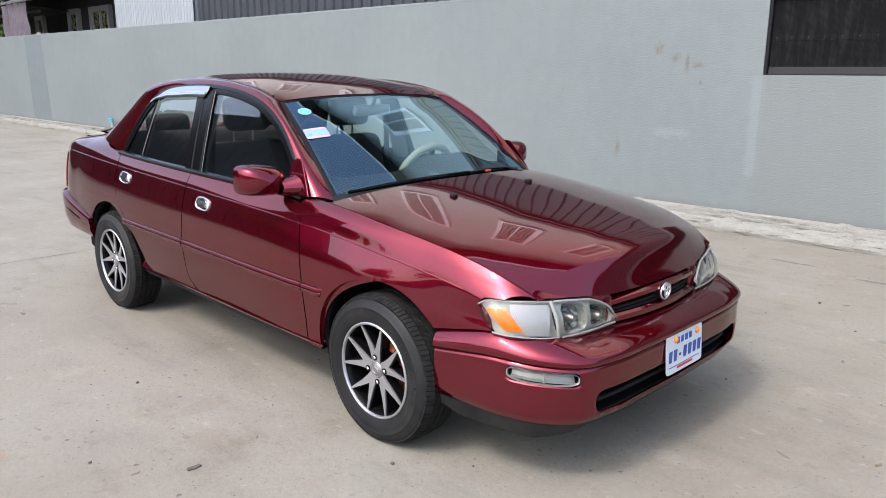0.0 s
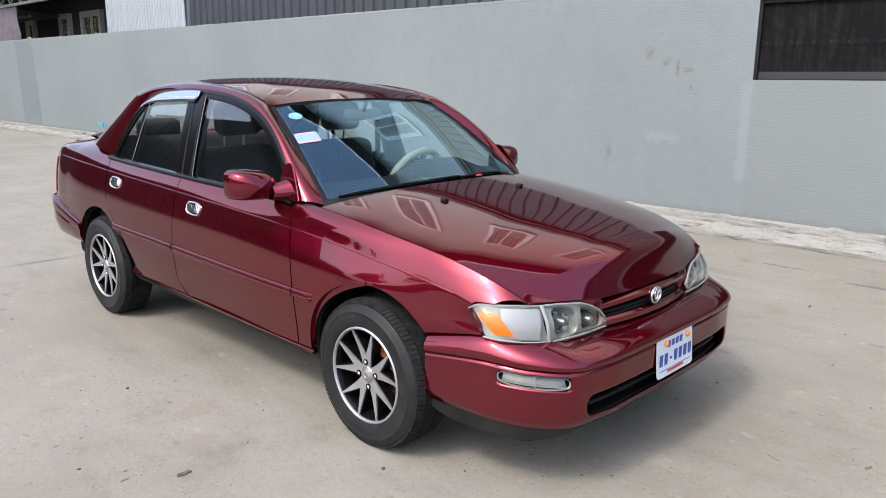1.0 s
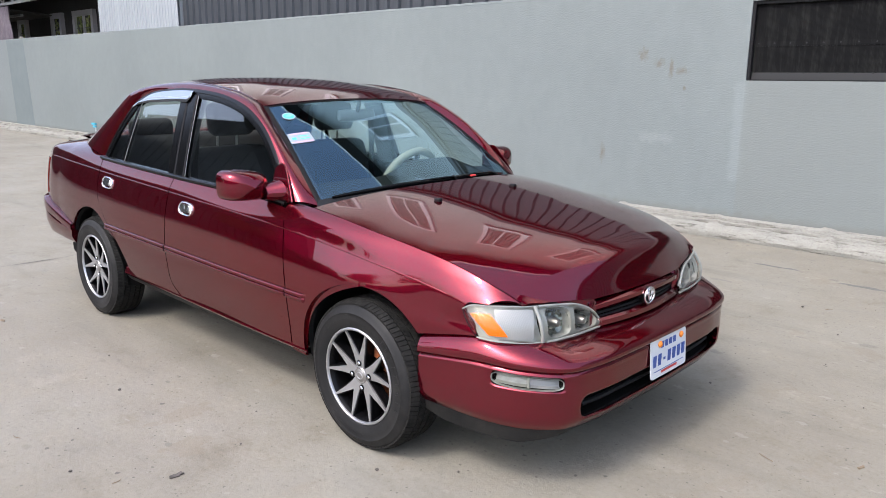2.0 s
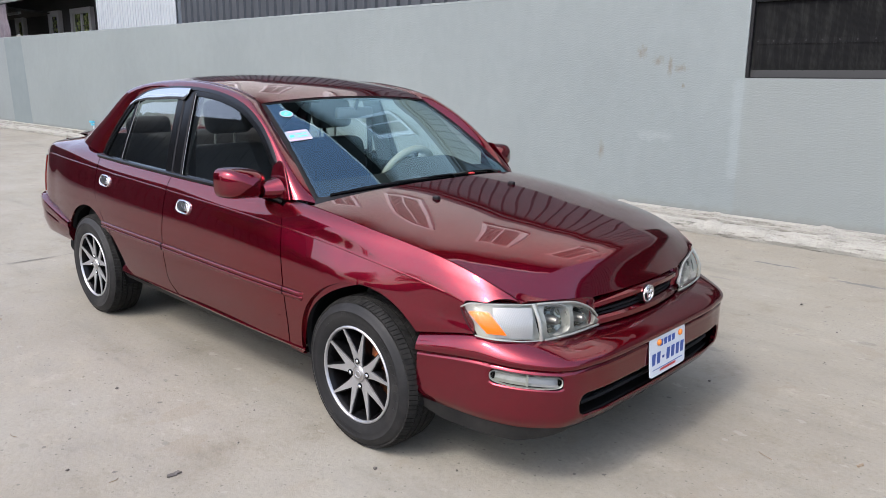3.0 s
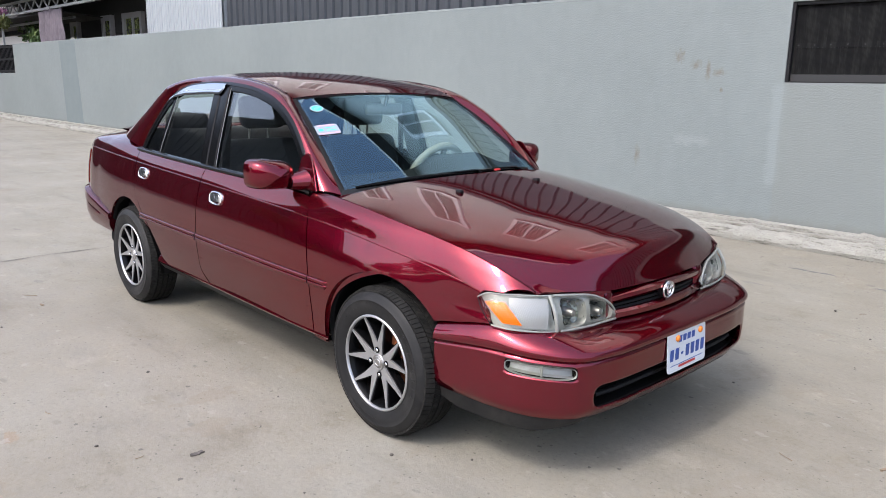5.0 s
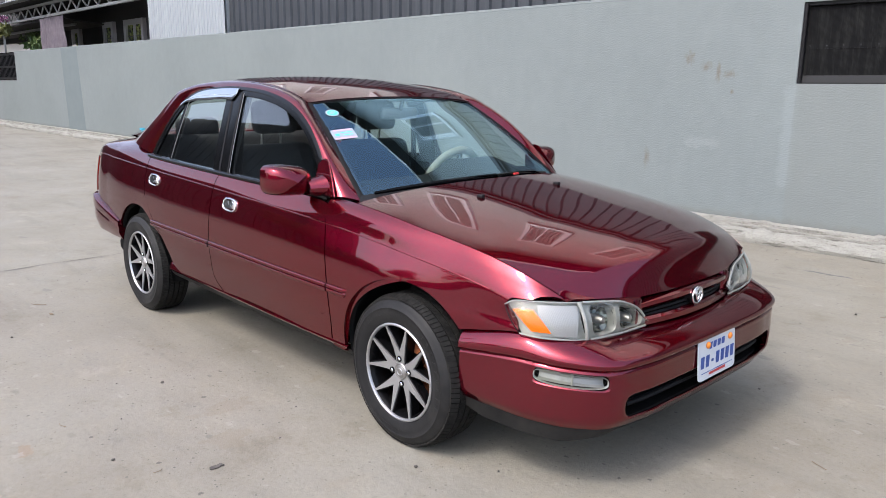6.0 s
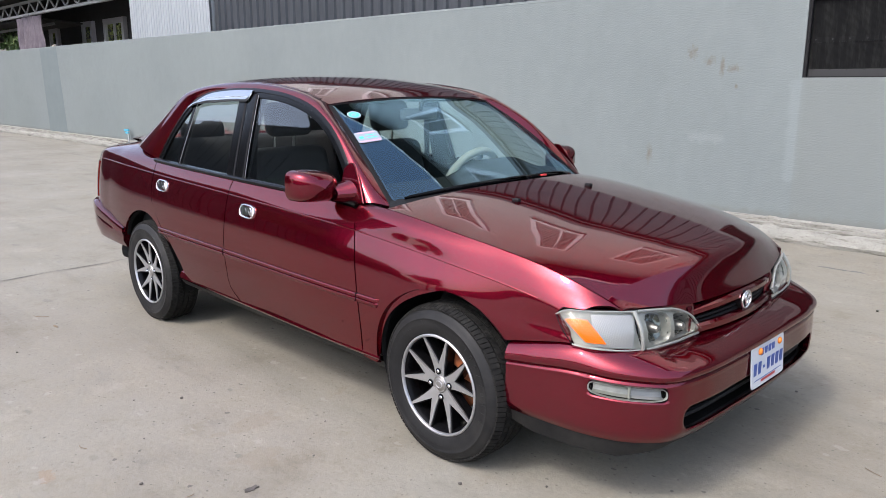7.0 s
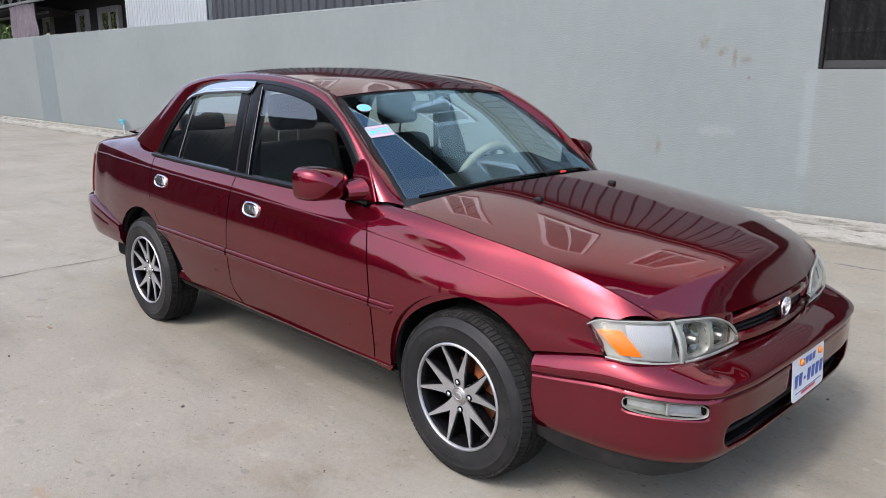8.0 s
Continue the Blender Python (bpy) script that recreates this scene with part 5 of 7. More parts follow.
bonnet = sheet("bonnet", G, PAINT, car, "glossy dark red bonnet with mirror-like reflections", 0.016, out=(0, 0, 1))
for wx, wy in ((-0.03, -0.35), (-0.035, 0.16)):
    # washer jets
    bm = bmesh.new()
    block(bm, (wx - 0.016, wy - 0.012, bonnet_z(wx, wy) - 0.004), (wx + 0.016, wy + 0.012, bonnet_z(wx, wy) + 0.013), 0.006, 3)
    part("washer_jet", bm, BLACK, bonnet, "small black washer jet")

# boot lid with low spoiler
G = []
for i in range(33):
    y = -1 + 2 * i / 32
    row = []
    for j in range(25):
        x = -2.88 - 0.58 * j / 24
        e = EDGE_Y(x) - 0.004
        row.append(np.array((x, y * e, EDGE_Z(x) + 0.02 * (1 - y * y))))
    G.append(row)
boot = sheet("boot_lid", G, PAINT, car, "dark red boot lid", 0.014, out=(0, 0, 1))
rows = []
for i in range(33):
    y = -0.575 + 1.15 * i / 32
    q = abs(y) / 0.575
    x0 = -3.28 + 0.26 * q ** 4
    z0 = EDGE_Z(x0) + 0.02 * (1 - q * q)
    h = 0.036 * (1 - 0.6 * q ** 6)
    rows.append([np.array((x0 + a, y, z0 + b)) for a, b in ((0.10, 0.0), (0.05, h * 0.8), (-0.02, h), (-0.10, h * 0.95), (-0.115, h * 0.7), (-0.06, h * 0.4), (-0.02, 0.0))])
sheet("spoiler", rows, PAINT, boot, "low dark red boot spoiler", out=(0, 0, 1))
# tail end
rows = []
for i in range(25):
    y = -1 + 2 * i / 24
    rows.append([np.array((-3.44 - 0.03 * (1 - y ** 4), y * w, z)) for w, z in ((0.55, 0.99), (0.60, 0.95), (0.65, 0.80), (0.665, 0.62), (0.66, 0.50))])
sheet("tail_panel", rows, PAINT, car, "dark red tail panel", out=(-1, 0, 0))
for side in (-1, 1):
    rows = []
    for i in range(13):
        x = -3.462 + 0.15 * i / 12
        rows.append([flank(x, v_of(x, z), side) + np.array((0, side * 0.006, 0)) for z in (0.66, 0.72, 0.78, 0.84, 0.895)])
    lamp = sheet("tail_lamp", rows, REDLENS, car, "red tail lamp wrapping the corner", 0.02, out=(0, side, 0))

# rear bumper
def rear_plan(s):
    """s 0 at the wheel to 1 at the centre."""
    pts = RB
    k = s * (len(pts) - 1)
    i = min(int(k), len(pts) - 2)
    return pts[i] + (pts[i + 1] - pts[i]) * (k - i)


RB = smooth_line([(-2.775, 0.838), (-3.0, 0.832), (-3.3, 0.80), (-3.45, 0.735), (-3.52, 0.60), (-3.56, 0.3), (-3.57, 0.0)], 80)
for side in (-1, 1):
    rows = []
    for i in range(81):
        p = RB[i]
        a, b = RB[max(i - 1, 0)], RB[min(i + 1, 80)]
        t = b - a
        t /= np.linalg.norm(t)
        n = np.array((t[1], -t[0]))
        n = -n if n @ np.array((p[0] + 1.5, p[1])) < 0 else n
        zt = 0.525 + 0.11 * min(1, (-2.775 - p[0]) / 0.55)
        prof = []
        for off, f in ((-0.05, 1.0), (-0.012, 1.0), (0.0, 0.965), (0.004, 0.90), (0.004, 0.72), (-0.006, 0.70), (-0.002, 0.67), (0.0, 0.4), (-0.02, 0.1), (-0.05, 0.0)):
            zb = 0.385
            prof.append(np.array((p[0] + n[0] * off, side * (p[1] + n[1] * off), zb + (zt - zb) * f)))
        rows.append(prof)
    sheet("rear_bumper", rows, PAINT, car, "dark red rear bumper", 0.05, out=(-0.6, side, 0))

# front bumper: one skin from wheel to wheel, with holes for lamps and intake
FB = smooth_line([(0.30, 0.792), (0.42, 0.782), (0.595, 0.754), (0.715, 0.703), (0.820, 0.606), (0.855, 0.46), (0.868, 0.22), (0.872, 0.0)], 400)
FBS = [0.0]
for a, b in zip(FB, FB[1:]):
    FBS.append(FBS[-1] + float(np.linalg.norm(b - a)))
FBL = FBS[-1]


def bumper(s, f, side=-1, extra=0.0):
    """Point of the front bumper: s metres from the wheel round to the centre (mirrored past it), f 0 (foot) to 1 (top)."""
    if s > FBL:
        s, side = 2 * FBL - s, -side
    k = min(max(s / FBL, 0), 1) * 400
    i = min(int(k), 399)
    p = FB[i] + (FB[i + 1] - FB[i]) * (k - i)
    t = FB[min(i + 3, 400)] - FB[max(i - 3, 0)]
    if i > 396:
        t = np.array((0.02, -1.0))
    t = t / np.linalg.norm(t)
    n = np.array((-t[1], t[0]))
    n = -n if n[0] * 0.6 + n[1] * 0.8 < 0 else n
    q = min(1.0, s / 0.42)
    zt = BUMP_TOP(s)
    zb = 0.284 - 0.014 * q
    off = BUMP_OFF(f) * 1.0
    shelf = max(0.0, (f - 0.80) / 0.20)
    off -= shelf ** 1.8 * (0.012 + 0.10 * max(0.0, min(1.0, (s - 0.28) / 0.35)))
    off += extra
    return np.array((p[0] + n[0] * off, side * (p[1] + n[1] * off), zb + (zt - zb) * f))


BUMP_TOP = spline([(0.0, 0.534), (0.12, 0.556), (0.24, 0.574), (0.40, 0.568), (0.60, 0.556), (0.85, 0.553), (1.2, 0.556)])
BUMP_OFF = spline([(0.0, -0.022), (0.08, -0.008), (0.25, -0.001), (0.5, 0.0), (0.64, -0.001), (0.70, -0.002), (0.714, -0.0055), (0.729, -0.003), (0.75, 0.004), (0.82, 0.007), (0.88, 0.004), (0.95, -0.004), (1.0, -0.016)])
FOG = (0.306, 0.568, 0.505, 0.665)
INTAKE = (FBL - 0.545, FBL + 0.545, 0.115, 0.395)
NS, NF = 300, 70
us = [2 * FBL * i / NS for i in range(NS + 1)]
vs = [j / NF for j in range(NF + 1)]
HOLES = [FOG, (2 * FBL - FOG[1], 2 * FBL - FOG[0], FOG[2], FOG[3]), INTAKE]
snap = lambda arr, v: min(range(len(arr)), key=lambda k: abs(arr[k] - v))
HI = [(snap(us, h[0]), snap(us, h[1]), snap(vs, h[2]), snap(vs, h[3])) for h in HOLES]
G = []
for i in range(NS + 1):
    row = []
    for j in range(NF + 1):
        u, v = us[i], vs[j]
        inn = 0.0
        for h, (i0, i1, j0, j1) in zip(HOLES, HI):
            cu, cv = (us[i0] + us[i1]) / 2, (vs[j0] + vs[j1]) / 2
            ru, rv = (us[i1] - us[i0]) / 2, (vs[j1] - vs[j0]) / 2
            # distance in lengths of the half height, so that the corners are round
            du, dv = (u - cu), (v - cv) * 0.31
            rv2 = rv * 0.31
            ex, ey = max(abs(du) - (ru - rv2), 0) / rv2 if abs(du) > ru - rv2 else 0.0, abs(dv) / rv2
            rho = max(ex, ey)
            if 0.999 <= rho < 2.0 and ex > 0:
                k = (ex ** 2.6 + ey ** 2.6) ** (-1 / 2.6) * rho
                wgt = 2.0 - rho
                k = 1 + (k - 1) * wgt
                u = cu + math.copysign((ru - rv2) + (abs(du) - (ru - rv2)) * k, du)
                v = cv + dv * k / 0.31
            if abs(rho - 1) < 0.12:
                inn = max(inn, 1 - abs(rho - 1) / 0.12)
        row.append(bumper(u, v, -1, -0.004 * inn))
    G.append(row)
front_bumper = sheet("front_bumper", G, PAINT, car, "dark red front bumper with lower intake", 0.022, out=(1, 0, 0),
                     keep=lambda i, j: not any(i0 <= i < i1 and j0 <= j < j1 for i0, i1, j0, j1 in HI))
# black lip under the bumper
rows = []
for i in range(121):
    s = 2 * FBL * i / 120
    b = bumper(s, 0.0)
    side = -1 if s < FBL else 1
    d = Vector((b[0] + 0.2, b[1], 0)).normalized()
    q = min(s, 2 * FBL - s)
    h = (0.062 if q > 0.1 else 0.042 + 0.2 * q) * (1 - 0.8 * min(1.0, max(0.0, (q - 0.42) / 0.25)))
    rows.append([np.array((b[0] + d.x * o, b[1] + d.y * o, b[2] + dz)) for o, dz in ((-0.03, 0.012), (-0.004, 0.004), (-0.008, -0.010), (-0.020, -h), (-0.05, -h - 0.006), (-0.20, -h + 0.004))])
sheet("front_lip", rows, LIP, car, "scuffed black plastic lip under the bumper", out=(1, 0, -0.3))
# intake cavity, its shade put in as a near-black sheet, and slat
rows = [[bumper(FBL - 0.60 + 1.20 * i / 40, f, -1, o) for f, o in ((0.02, -0.03), (0.02, -0.12), (0.46, -0.12), (0.46, -0.03))] for i in range(41)]
sheet("intake_void", rows, DARK, car, out=(1, 0, 0))
tube("intake_slat", [bumper(FBL - 0.50 + 1.0 * i / 40, 0.22, -1, -0.045) for i in range(41)], 0.012, BLACK, car, "", 8, 0.8)

# fog and turn lamps in the bumper
for side in (-1, 1):
    su = lambda u: u if side < 0 else 2 * FBL - u
    cu, cv, ru, rv = (FOG[0] + FOG[1]) / 2, (FOG[2] + FOG[3]) / 2, (FOG[1] - FOG[0]) / 2 - 0.002, (FOG[3] - FOG[2]) / 2
    shape = rounded(3.4, 64)
    def fogpt(p, q, s, e):
        return bumper(su(cu + ru * 1.0 * p * s), cv + rv * 1.01 * q * s, -1, e)
    rows = [[fogpt(p, q, s, e) for p, q in shape + shape[:1]] for s, e in ((1.0, -0.018), (1.0, -0.004), (0.99, -0.003), (0.978, -0.004), (0.972, -0.008))]
    fog = sheet("fog_lamp", rows, HOUSING, car, "long oval lamp with clear ribbed lens in the bumper", out=(1, side, 0))
    rows = [[fogpt(p, q, s, -0.006) for p, q in shape + shape[:1]] for s in (0.974, 0.6, 0.3, 0.02)]
    sheet("lens", rows, LENS, fog, "clear lens", out=(1, side, 0))
    for a, b, mm, nm in ((-0.92, 0.02, HOUSING, "reflector"), (0.06, 0.92, FLUTED, "reflector")):
        rows = [[bumper(su(cu + ru * (a + (b - a) * i / 20)), cv + rv * q, -1, e) for q, e in ((-0.72, -0.012), (-0.6, -0.03), (0.0, -0.036), (0.6, -0.03), (0.72, -0.012))] for i in range(21)]
        sheet(nm, rows, mm, fog, out=(1, side, 0))
    tube("bulb_rib", [bumper(su(cu + ru * 0.04), cv + rv * q, -1, -0.012) for q in (-0.8, 0, 0.8)], 0.004, HOUSING, fog)

# head lamps and corner lamps
LB = smooth_line([(0.543, 0.754, 0.578), (0.60, 0.737, 0.574), (0.66, 0.685, 0.568), (0.703, 0.618, 0.563), (0.735, 0.48, 0.559), (0.753, 0.312, 0.562)], 120)
LT = smooth_line([(0.470, 0.747, 0.662), (0.50, 0.742, 0.679), (0.56, 0.712, 0.683), (0.655, 0.628, 0.683), (0.70, 0.51, 0.674), (0.722, 0.41, 0.658), (0.742, 0.345, 0.625), (0.751, 0.315, 0.592)], 120)


def lamp_pt(u, v, side, e=0.0):
    i = min(max(u, 0), 1) * 120
    k = min(int(i), 119)
    b = LB[k] + (LB[k + 1] - LB[k]) * (i - k)
    t = LT[k] + (LT[k + 1] - LT[k]) * (i - k)
    a, c = LB[max(k - 2, 0)], LB[min(k + 3, 120)]
    d = c - a
    n = np.array((-d[1], d[0], 0.0))
    n = -n if n[0] * 0.7 + n[1] * 0.7 < 0 else n
    n = n / np.linalg.norm(n) + np.array((0, 0, 0.25))
    p = b + (t - b) * v + n * (0.014 * math.sin(math.pi * v) + e)
    return np.array((p[0], side * p[1], p[2]))


USEAM = 0.47
for side in (-1, 1):
    # corner lamp
    rows = [[lamp_pt(u, v, side, e) for v, e in ((0.0, -0.03), (0.01, -0.012), (0.5, -0.03), (0.99, -0.012), (1.0, -0.03))] for u in [0.01 + (USEAM - 0.02) * i / 24 for i in range(25)]]
    corner = sheet("corner_lamp", rows, HOUSING, car, "corner lamp with clear lens and amber reflector", out=(1, side, 0))
    rows = [[lamp_pt(0.02 + (USEAM - 0.03) * i / 30, 0.04 + 0.92 * j / 12, side, 0.0) for j in range(13)] for i in range(31)]
    sheet("lens", rows, LENS, corner, "clear corner lens", 0.01, out=(1, side, 0))
    rows = [[lamp_pt(0.20 + (USEAM - 0.23) * i / 24 - 0.05 * (1 - j / 12), 0.07 + 0.84 * j / 12, side, -0.009) for j in range(13)] for i in range(25)]
    sheet("ribbed_lens", rows, FLUTED, corner, "milky ribbed lens", out=(1, side, 0))
    rows = [[lamp_pt(0.04 + 0.125 * i / 12 + 0.06 * (1 - j / 10), 0.15 + 0.62 * j / 10, side, -0.006) for j in range(11)] for i in range(13)]
    sheet("amber_reflector", rows, AMBER, corner, "amber reflector", 0.008, out=(1, side, 0))
    for vv, nm in ((0.0, "frame_strip"), (1.0, "frame_strip")):
        tube(nm, [lamp_pt(u, vv, side, -0.002) for u in [0.0 + USEAM * i / 30 for i in range(31)]], 0.0028, HOUSING, corner, "", 8)
    tube("outer_edge", [lamp_pt(0.0, j / 10, side, -0.002) for j in range(11)], 0.002, RUBBER, corner)
    tube("frame_strip", [lamp_pt(USEAM - 0.02, j / 12, side, 0.0) for j in range(13)], 0.007, HOUSING, corner)
    # head lamp: frame with two wells behind one lens
    shape = rounded(4.0, 48)
    wells = ((0.610, 0.098, 0.50, 0.43), (0.850, 0.102, 0.50, 0.40))
    U0, U1 = USEAM + 0.005, 0.995
    nu, nv = 60, 26
    grid_u = [U0 + (U1 - U0) * i / nu for i in range(nu + 1)]
    grid_v = [j / nv for j in range(nv + 1)]
    rows = []
    for u in grid_u:
        row = []
        for v in grid_v:
            e = -0.010
            for cu, ru, cv, rv in wells:
                r = (abs((u - cu) / ru) ** 4 + abs((v - cv) / rv) ** 4) ** 0.25
                if r < 1:
                    e = -0.010 - 0.055 * min(1, (1 - r) * 5)
            row.append(lamp_pt(u, v, side, e))
        rows.append(row)
    head = sheet("head_lamp", rows, HOUSING, car, "clear-lens head lamp with two dark wells", out=(1, side, 0), sharp=50)
    for cu, ru, cv, rv in wells:
        rows = [[lamp_pt(cu + ru * 0.97 * s * p, cv + rv * 0.97 * s * q, side, e) for p, q in shape + shape[:1]] for s, e in ((1.0, -0.020), (0.9, -0.045), (0.62, -0.058), (0.3, -0.060), (0.02, -0.058))]
        sheet("reflector", rows, REFLECTOR, head, "faceted mirror reflector", out=(1, side, 0), sharp=20)
        c = lamp_pt(cu, cv, side, -0.045)
        bm = bmesh.new()
        lathe(bm, [(0.0001, 0.03), (0.012, 0.026), (0.016, 0.01), (0.018, -0.02)], 20, "x", c)
        part("bulb", bm, STEEL, head)
    rows = [[lamp_pt(U0 + (U1 - U0) * i / 40, j / 14, side, 0.003) for j in range(15)] for i in range(41)]
    sheet("lens", rows, LENS, head, "clear polycarbonate lens", 0.012, out=(1, side, 0))
    tube("lens_rim", [lamp_pt(U0 + (U1 - U0) * i / 40, 0.0, side, 0.002) for i in range(41)], 0.0045, HOUSING, head)
    tube("lens_rim", [lamp_pt(U0 + (U1 - U0) * i / 40, 1.0, side, 0.0) for i in range(41)], 0.0045, HOUSING, head)
    tube("seal", [lamp_pt(i / 60, 1.0, side, -0.010) + np.array((0, 0, 0.004)) for i in range(61)], 0.0022, RUBBER, head)

# painted brow that closes the gap between each lamp and the bonnet and wing above it
for side in (-1, 1):
    rows = []
    for i in range(49):
        u = 0.02 + 0.98 * i / 48
        p = lamp_pt(u, 1.0, 1, -0.012)
        q = min(p[1] / 0.637, 1.0)
        lip = np.array((0.757 - 0.105 * q ** 2.3 - 0.010, p[1], 0.662 + 0.030 * min(max((p[1] - 0.33) / 0.31, 0.0), 1.0) ** 0.8))
        k = min(max((u - 0.42) / 0.12, 0.0), 1.0)
        top = (p + np.array((-0.014, -0.008, 0.008))) * (1 - k) + lip * k
        rows.append([np.array((a[0], side * a[1], a[2])) for a in (p + np.array((-0.004, -0.003, -0.004)), p + (top - p) * 0.5 + np.array((0.001, 0, 0)), top)])
    sheet("lamp_brow", rows, PAINT, car, "dark red strip above the lamp", out=(0.7, side * 0.3, 0.6))

# grille between the lamps
rows = []
for i in range(41):
    y = -0.325 + 0.65 * i / 40
    x = 0.762 - 0.16 * (y / 0.64) ** 2
    zt = 0.655 - 0.014 * (abs(y) / 0.33) ** 2
    rows.append([np.array((x + a, y, zt + b)) for a, b in ((-0.03, 0.004), (0.0, 0.002), (0.012, -0.006), (0.014, -0.02), (0.006, -0.030), (-0.03, -0.032))])
grille = sheet("grille", rows, PAINT, car, "dark red grille bar with black slots below", out=(1, 0, 0))
for zz, r in ((0.604, 0.006), (0.588, 0.006)):
    tube("slat", [np.array((0.752 - 0.16 * (y / 0.64) ** 2, y, zz - 0.008 * (abs(y) / 0.33) ** 2)) for y in [-0.315 + 0.63 * i / 30 for i in range(31)]], r, BLACK, grille, "", 8)
rows = []
for i in range(41):
    y = -0.33 + 0.66 * i / 40
    x = 0.766 - 0.15 * (y / 0.64) ** 2
    rows.append([np.array((x + a, y, 0.566 + b)) for a, b in ((-0.03, 0.020), (0.002, 0.018), (0.012, 0.010), (0.014, -0.008), (-0.03, -0.012))])
sheet("lower_bar", rows, PAINT, grille, "dark red lower grille bar", out=(1, 0, 0))
for sgn in (-1, 1):
    rows = []
    for i in range(7):
        y = 0.290 + 0.060 * i / 6
        x = 0.783 - 0.16 * (y / 0.64) ** 2 - 0.022 * (1 - i / 6) ** 2
        rows.append([np.array((x + a, sgn * y, z)) for a, z in ((-0.012, 0.552), (0.0, 0.566), (0.0, 0.62), (-0.006, 0.648), (-0.02, 0.662))])
    sheet("cheek", rows, PAINT, grille, "dark red cheek between grille and lamp", out=(1, 0, 0))
rows = [[np.array((0.722 - 0.16 * (y / 0.64) ** 2, y, z)) for z in (0.55, 0.60, 0.66)] for y in [-0.36 + 0.72 * i / 20 for i in range(21)]]
sheet("void", rows, DARK, grille, out=(1, 0, 0))
# round emblem: plain chrome ring and ovals
def ellipse_path(cx, cy, cz, ry, rz, n=32):
    return [np.array((cx, cy + ry * math.cos(2 * math.pi * k / n), cz + rz * math.sin(2 * math.pi * k / n))) for k in range(n + 1)]
bm = bmesh.new()
lathe(bm, [(0.0001, 0.014), (0.028, 0.013), (0.034, 0.006), (0.034, -0.02)], 36, "x", (0.766, 0.0, 0.620))
emblem = part("emblem", bm, BLACK, grille, "round chrome emblem")
tube("ring", ellipse_path(0.781, 0, 0.620, 0.036, 0.031), 0.0045, CHROME, emblem, up=(1, 0, 0))
tube("oval", ellipse_path(0.783, 0, 0.625, 0.011, 0.022), 0.0036, CHROME, emblem, up=(1, 0, 0))
tube("oval", ellipse_path(0.783, 0, 0.633, 0.024, 0.0095), 0.0036, CHROME, emblem, up=(1, 0, 0))

# number plate
px = 0.879
tiltx = 0.012
pl = lambda y, z, o=0.0: Vector((px + o + tiltx * (0.41 - z) / 0.155, y, z))
bm = bmesh.new()
sq = [(0.1425 * p, 0.411 + 0.0775 * q) for p, q in rounded(14, 48)]
slab(bm, [pl(y, z) for y, z in sq], (-0.003, 0, 0))
plate = part("number_plate", bm, PLATE, front_bumper, "white number plate with blue marks and orange bolts", False)


def plate_bar(y0, z0, y1, z1, w, material, nm="mark"):
    a, b = pl(y0, z0, 0.0), pl(y1, z1, 0.0)
    d = (b - a)
    n = Vector((0, -d.z, d.y)).normalized() * w / 2
    bm = bmesh.new()
    slab(bm, [a - n, b - n, b + n, a + n], (0.0015, 0, 0))
    part(nm, bm, material, plate, smooth=False)


for y in (-0.112, -0.074, 0.002, 0.040, 0.078, 0.116):
    plate_bar(y - 0.012, 0.398, y + 0.012, 0.398, 0.054, PLATEBLUE)
plate_bar(-0.043, 0.398, -0.029, 0.398, 0.010, PLATEBLUE)
for k in range(4):
    y = -0.05 + 0.032 * k
    plate_bar(y - 0.011, 0.456, y + 0.011, 0.456, 0.026, PLATEBLUE)
plate_bar(-0.062, 0.351, 0.062, 0.351, 0.009, PLATERED)
plate_bar(-0.12, 0.3605, 0.12, 0.3605, 0.0022, PLATEBLUE)
for y in (-0.072, 0.098):
    bm = bmesh.new()
    bmesh.ops.create_uvsphere(bm, u_segments=14, v_segments=8, radius=0.013, matrix=Matrix.Translation(pl(y, 0.462, 0.003)) @ Matrix.Diagonal((0.6, 1, 1, 1)))
    part("bolt", bm, BOLT, plate, "orange plastic bolt cap")
tube("plate_bracket", [(px - 0.05, -0.06, 0.42), (px - 0.012, -0.06, 0.415)], 0.012, BLACK, plate)
tube("plate_bracket", [(px - 0.05, 0.06, 0.42), (px - 0.012, 0.06, 0.415)], 0.012, BLACK, plate)

# ---- cabin ----
def side_y(x, z):
    """Half width of the glasshouse at height z."""
    k = max(z - 0.90, 0) / 0.46
    return 0.757 - 0.150 * k ** 1.12 - 0.018 * max(0.0, (x + 1.0)) - 0.02 * max(0.0, -2.0 - x)


DLO = [(-0.545, 0.912), (-0.60, 1.005), (-0.70, 1.115), (-0.82, 1.21), (-0.98, 1.29), (-1.20, 1.345), (-1.486, 1.372), (-1.77, 1.371), (-2.02, 1.343), (-2.17, 1.285), (-2.29, 1.165), (-2.375, 1.04), (-2.41, 0.968)]
DL = smooth_line(DLO, 160)
WS_SIDE = smooth_line([(-0.430, 0.672, 0.905), (-0.62, 0.635, 1.055), (-0.82, 0.590, 1.195), (-1.00, 0.548, 1.300)], 60)
ROOF_C = spline([(-0.96, 1.332), (-1.1, 1.372), (-1.35, 1.415), (-1.75, 1.438), (-2.1, 1.424), (-2.42, 1.362), (-2.6, 1.30)])
ROOF_E = spline([(-0.99, 1.302), (-1.1, 1.338), (-1.35, 1.380), (-1.75, 1.402), (-2.1, 1.388), (-2.42, 1.328), (-2.6, 1.26)])
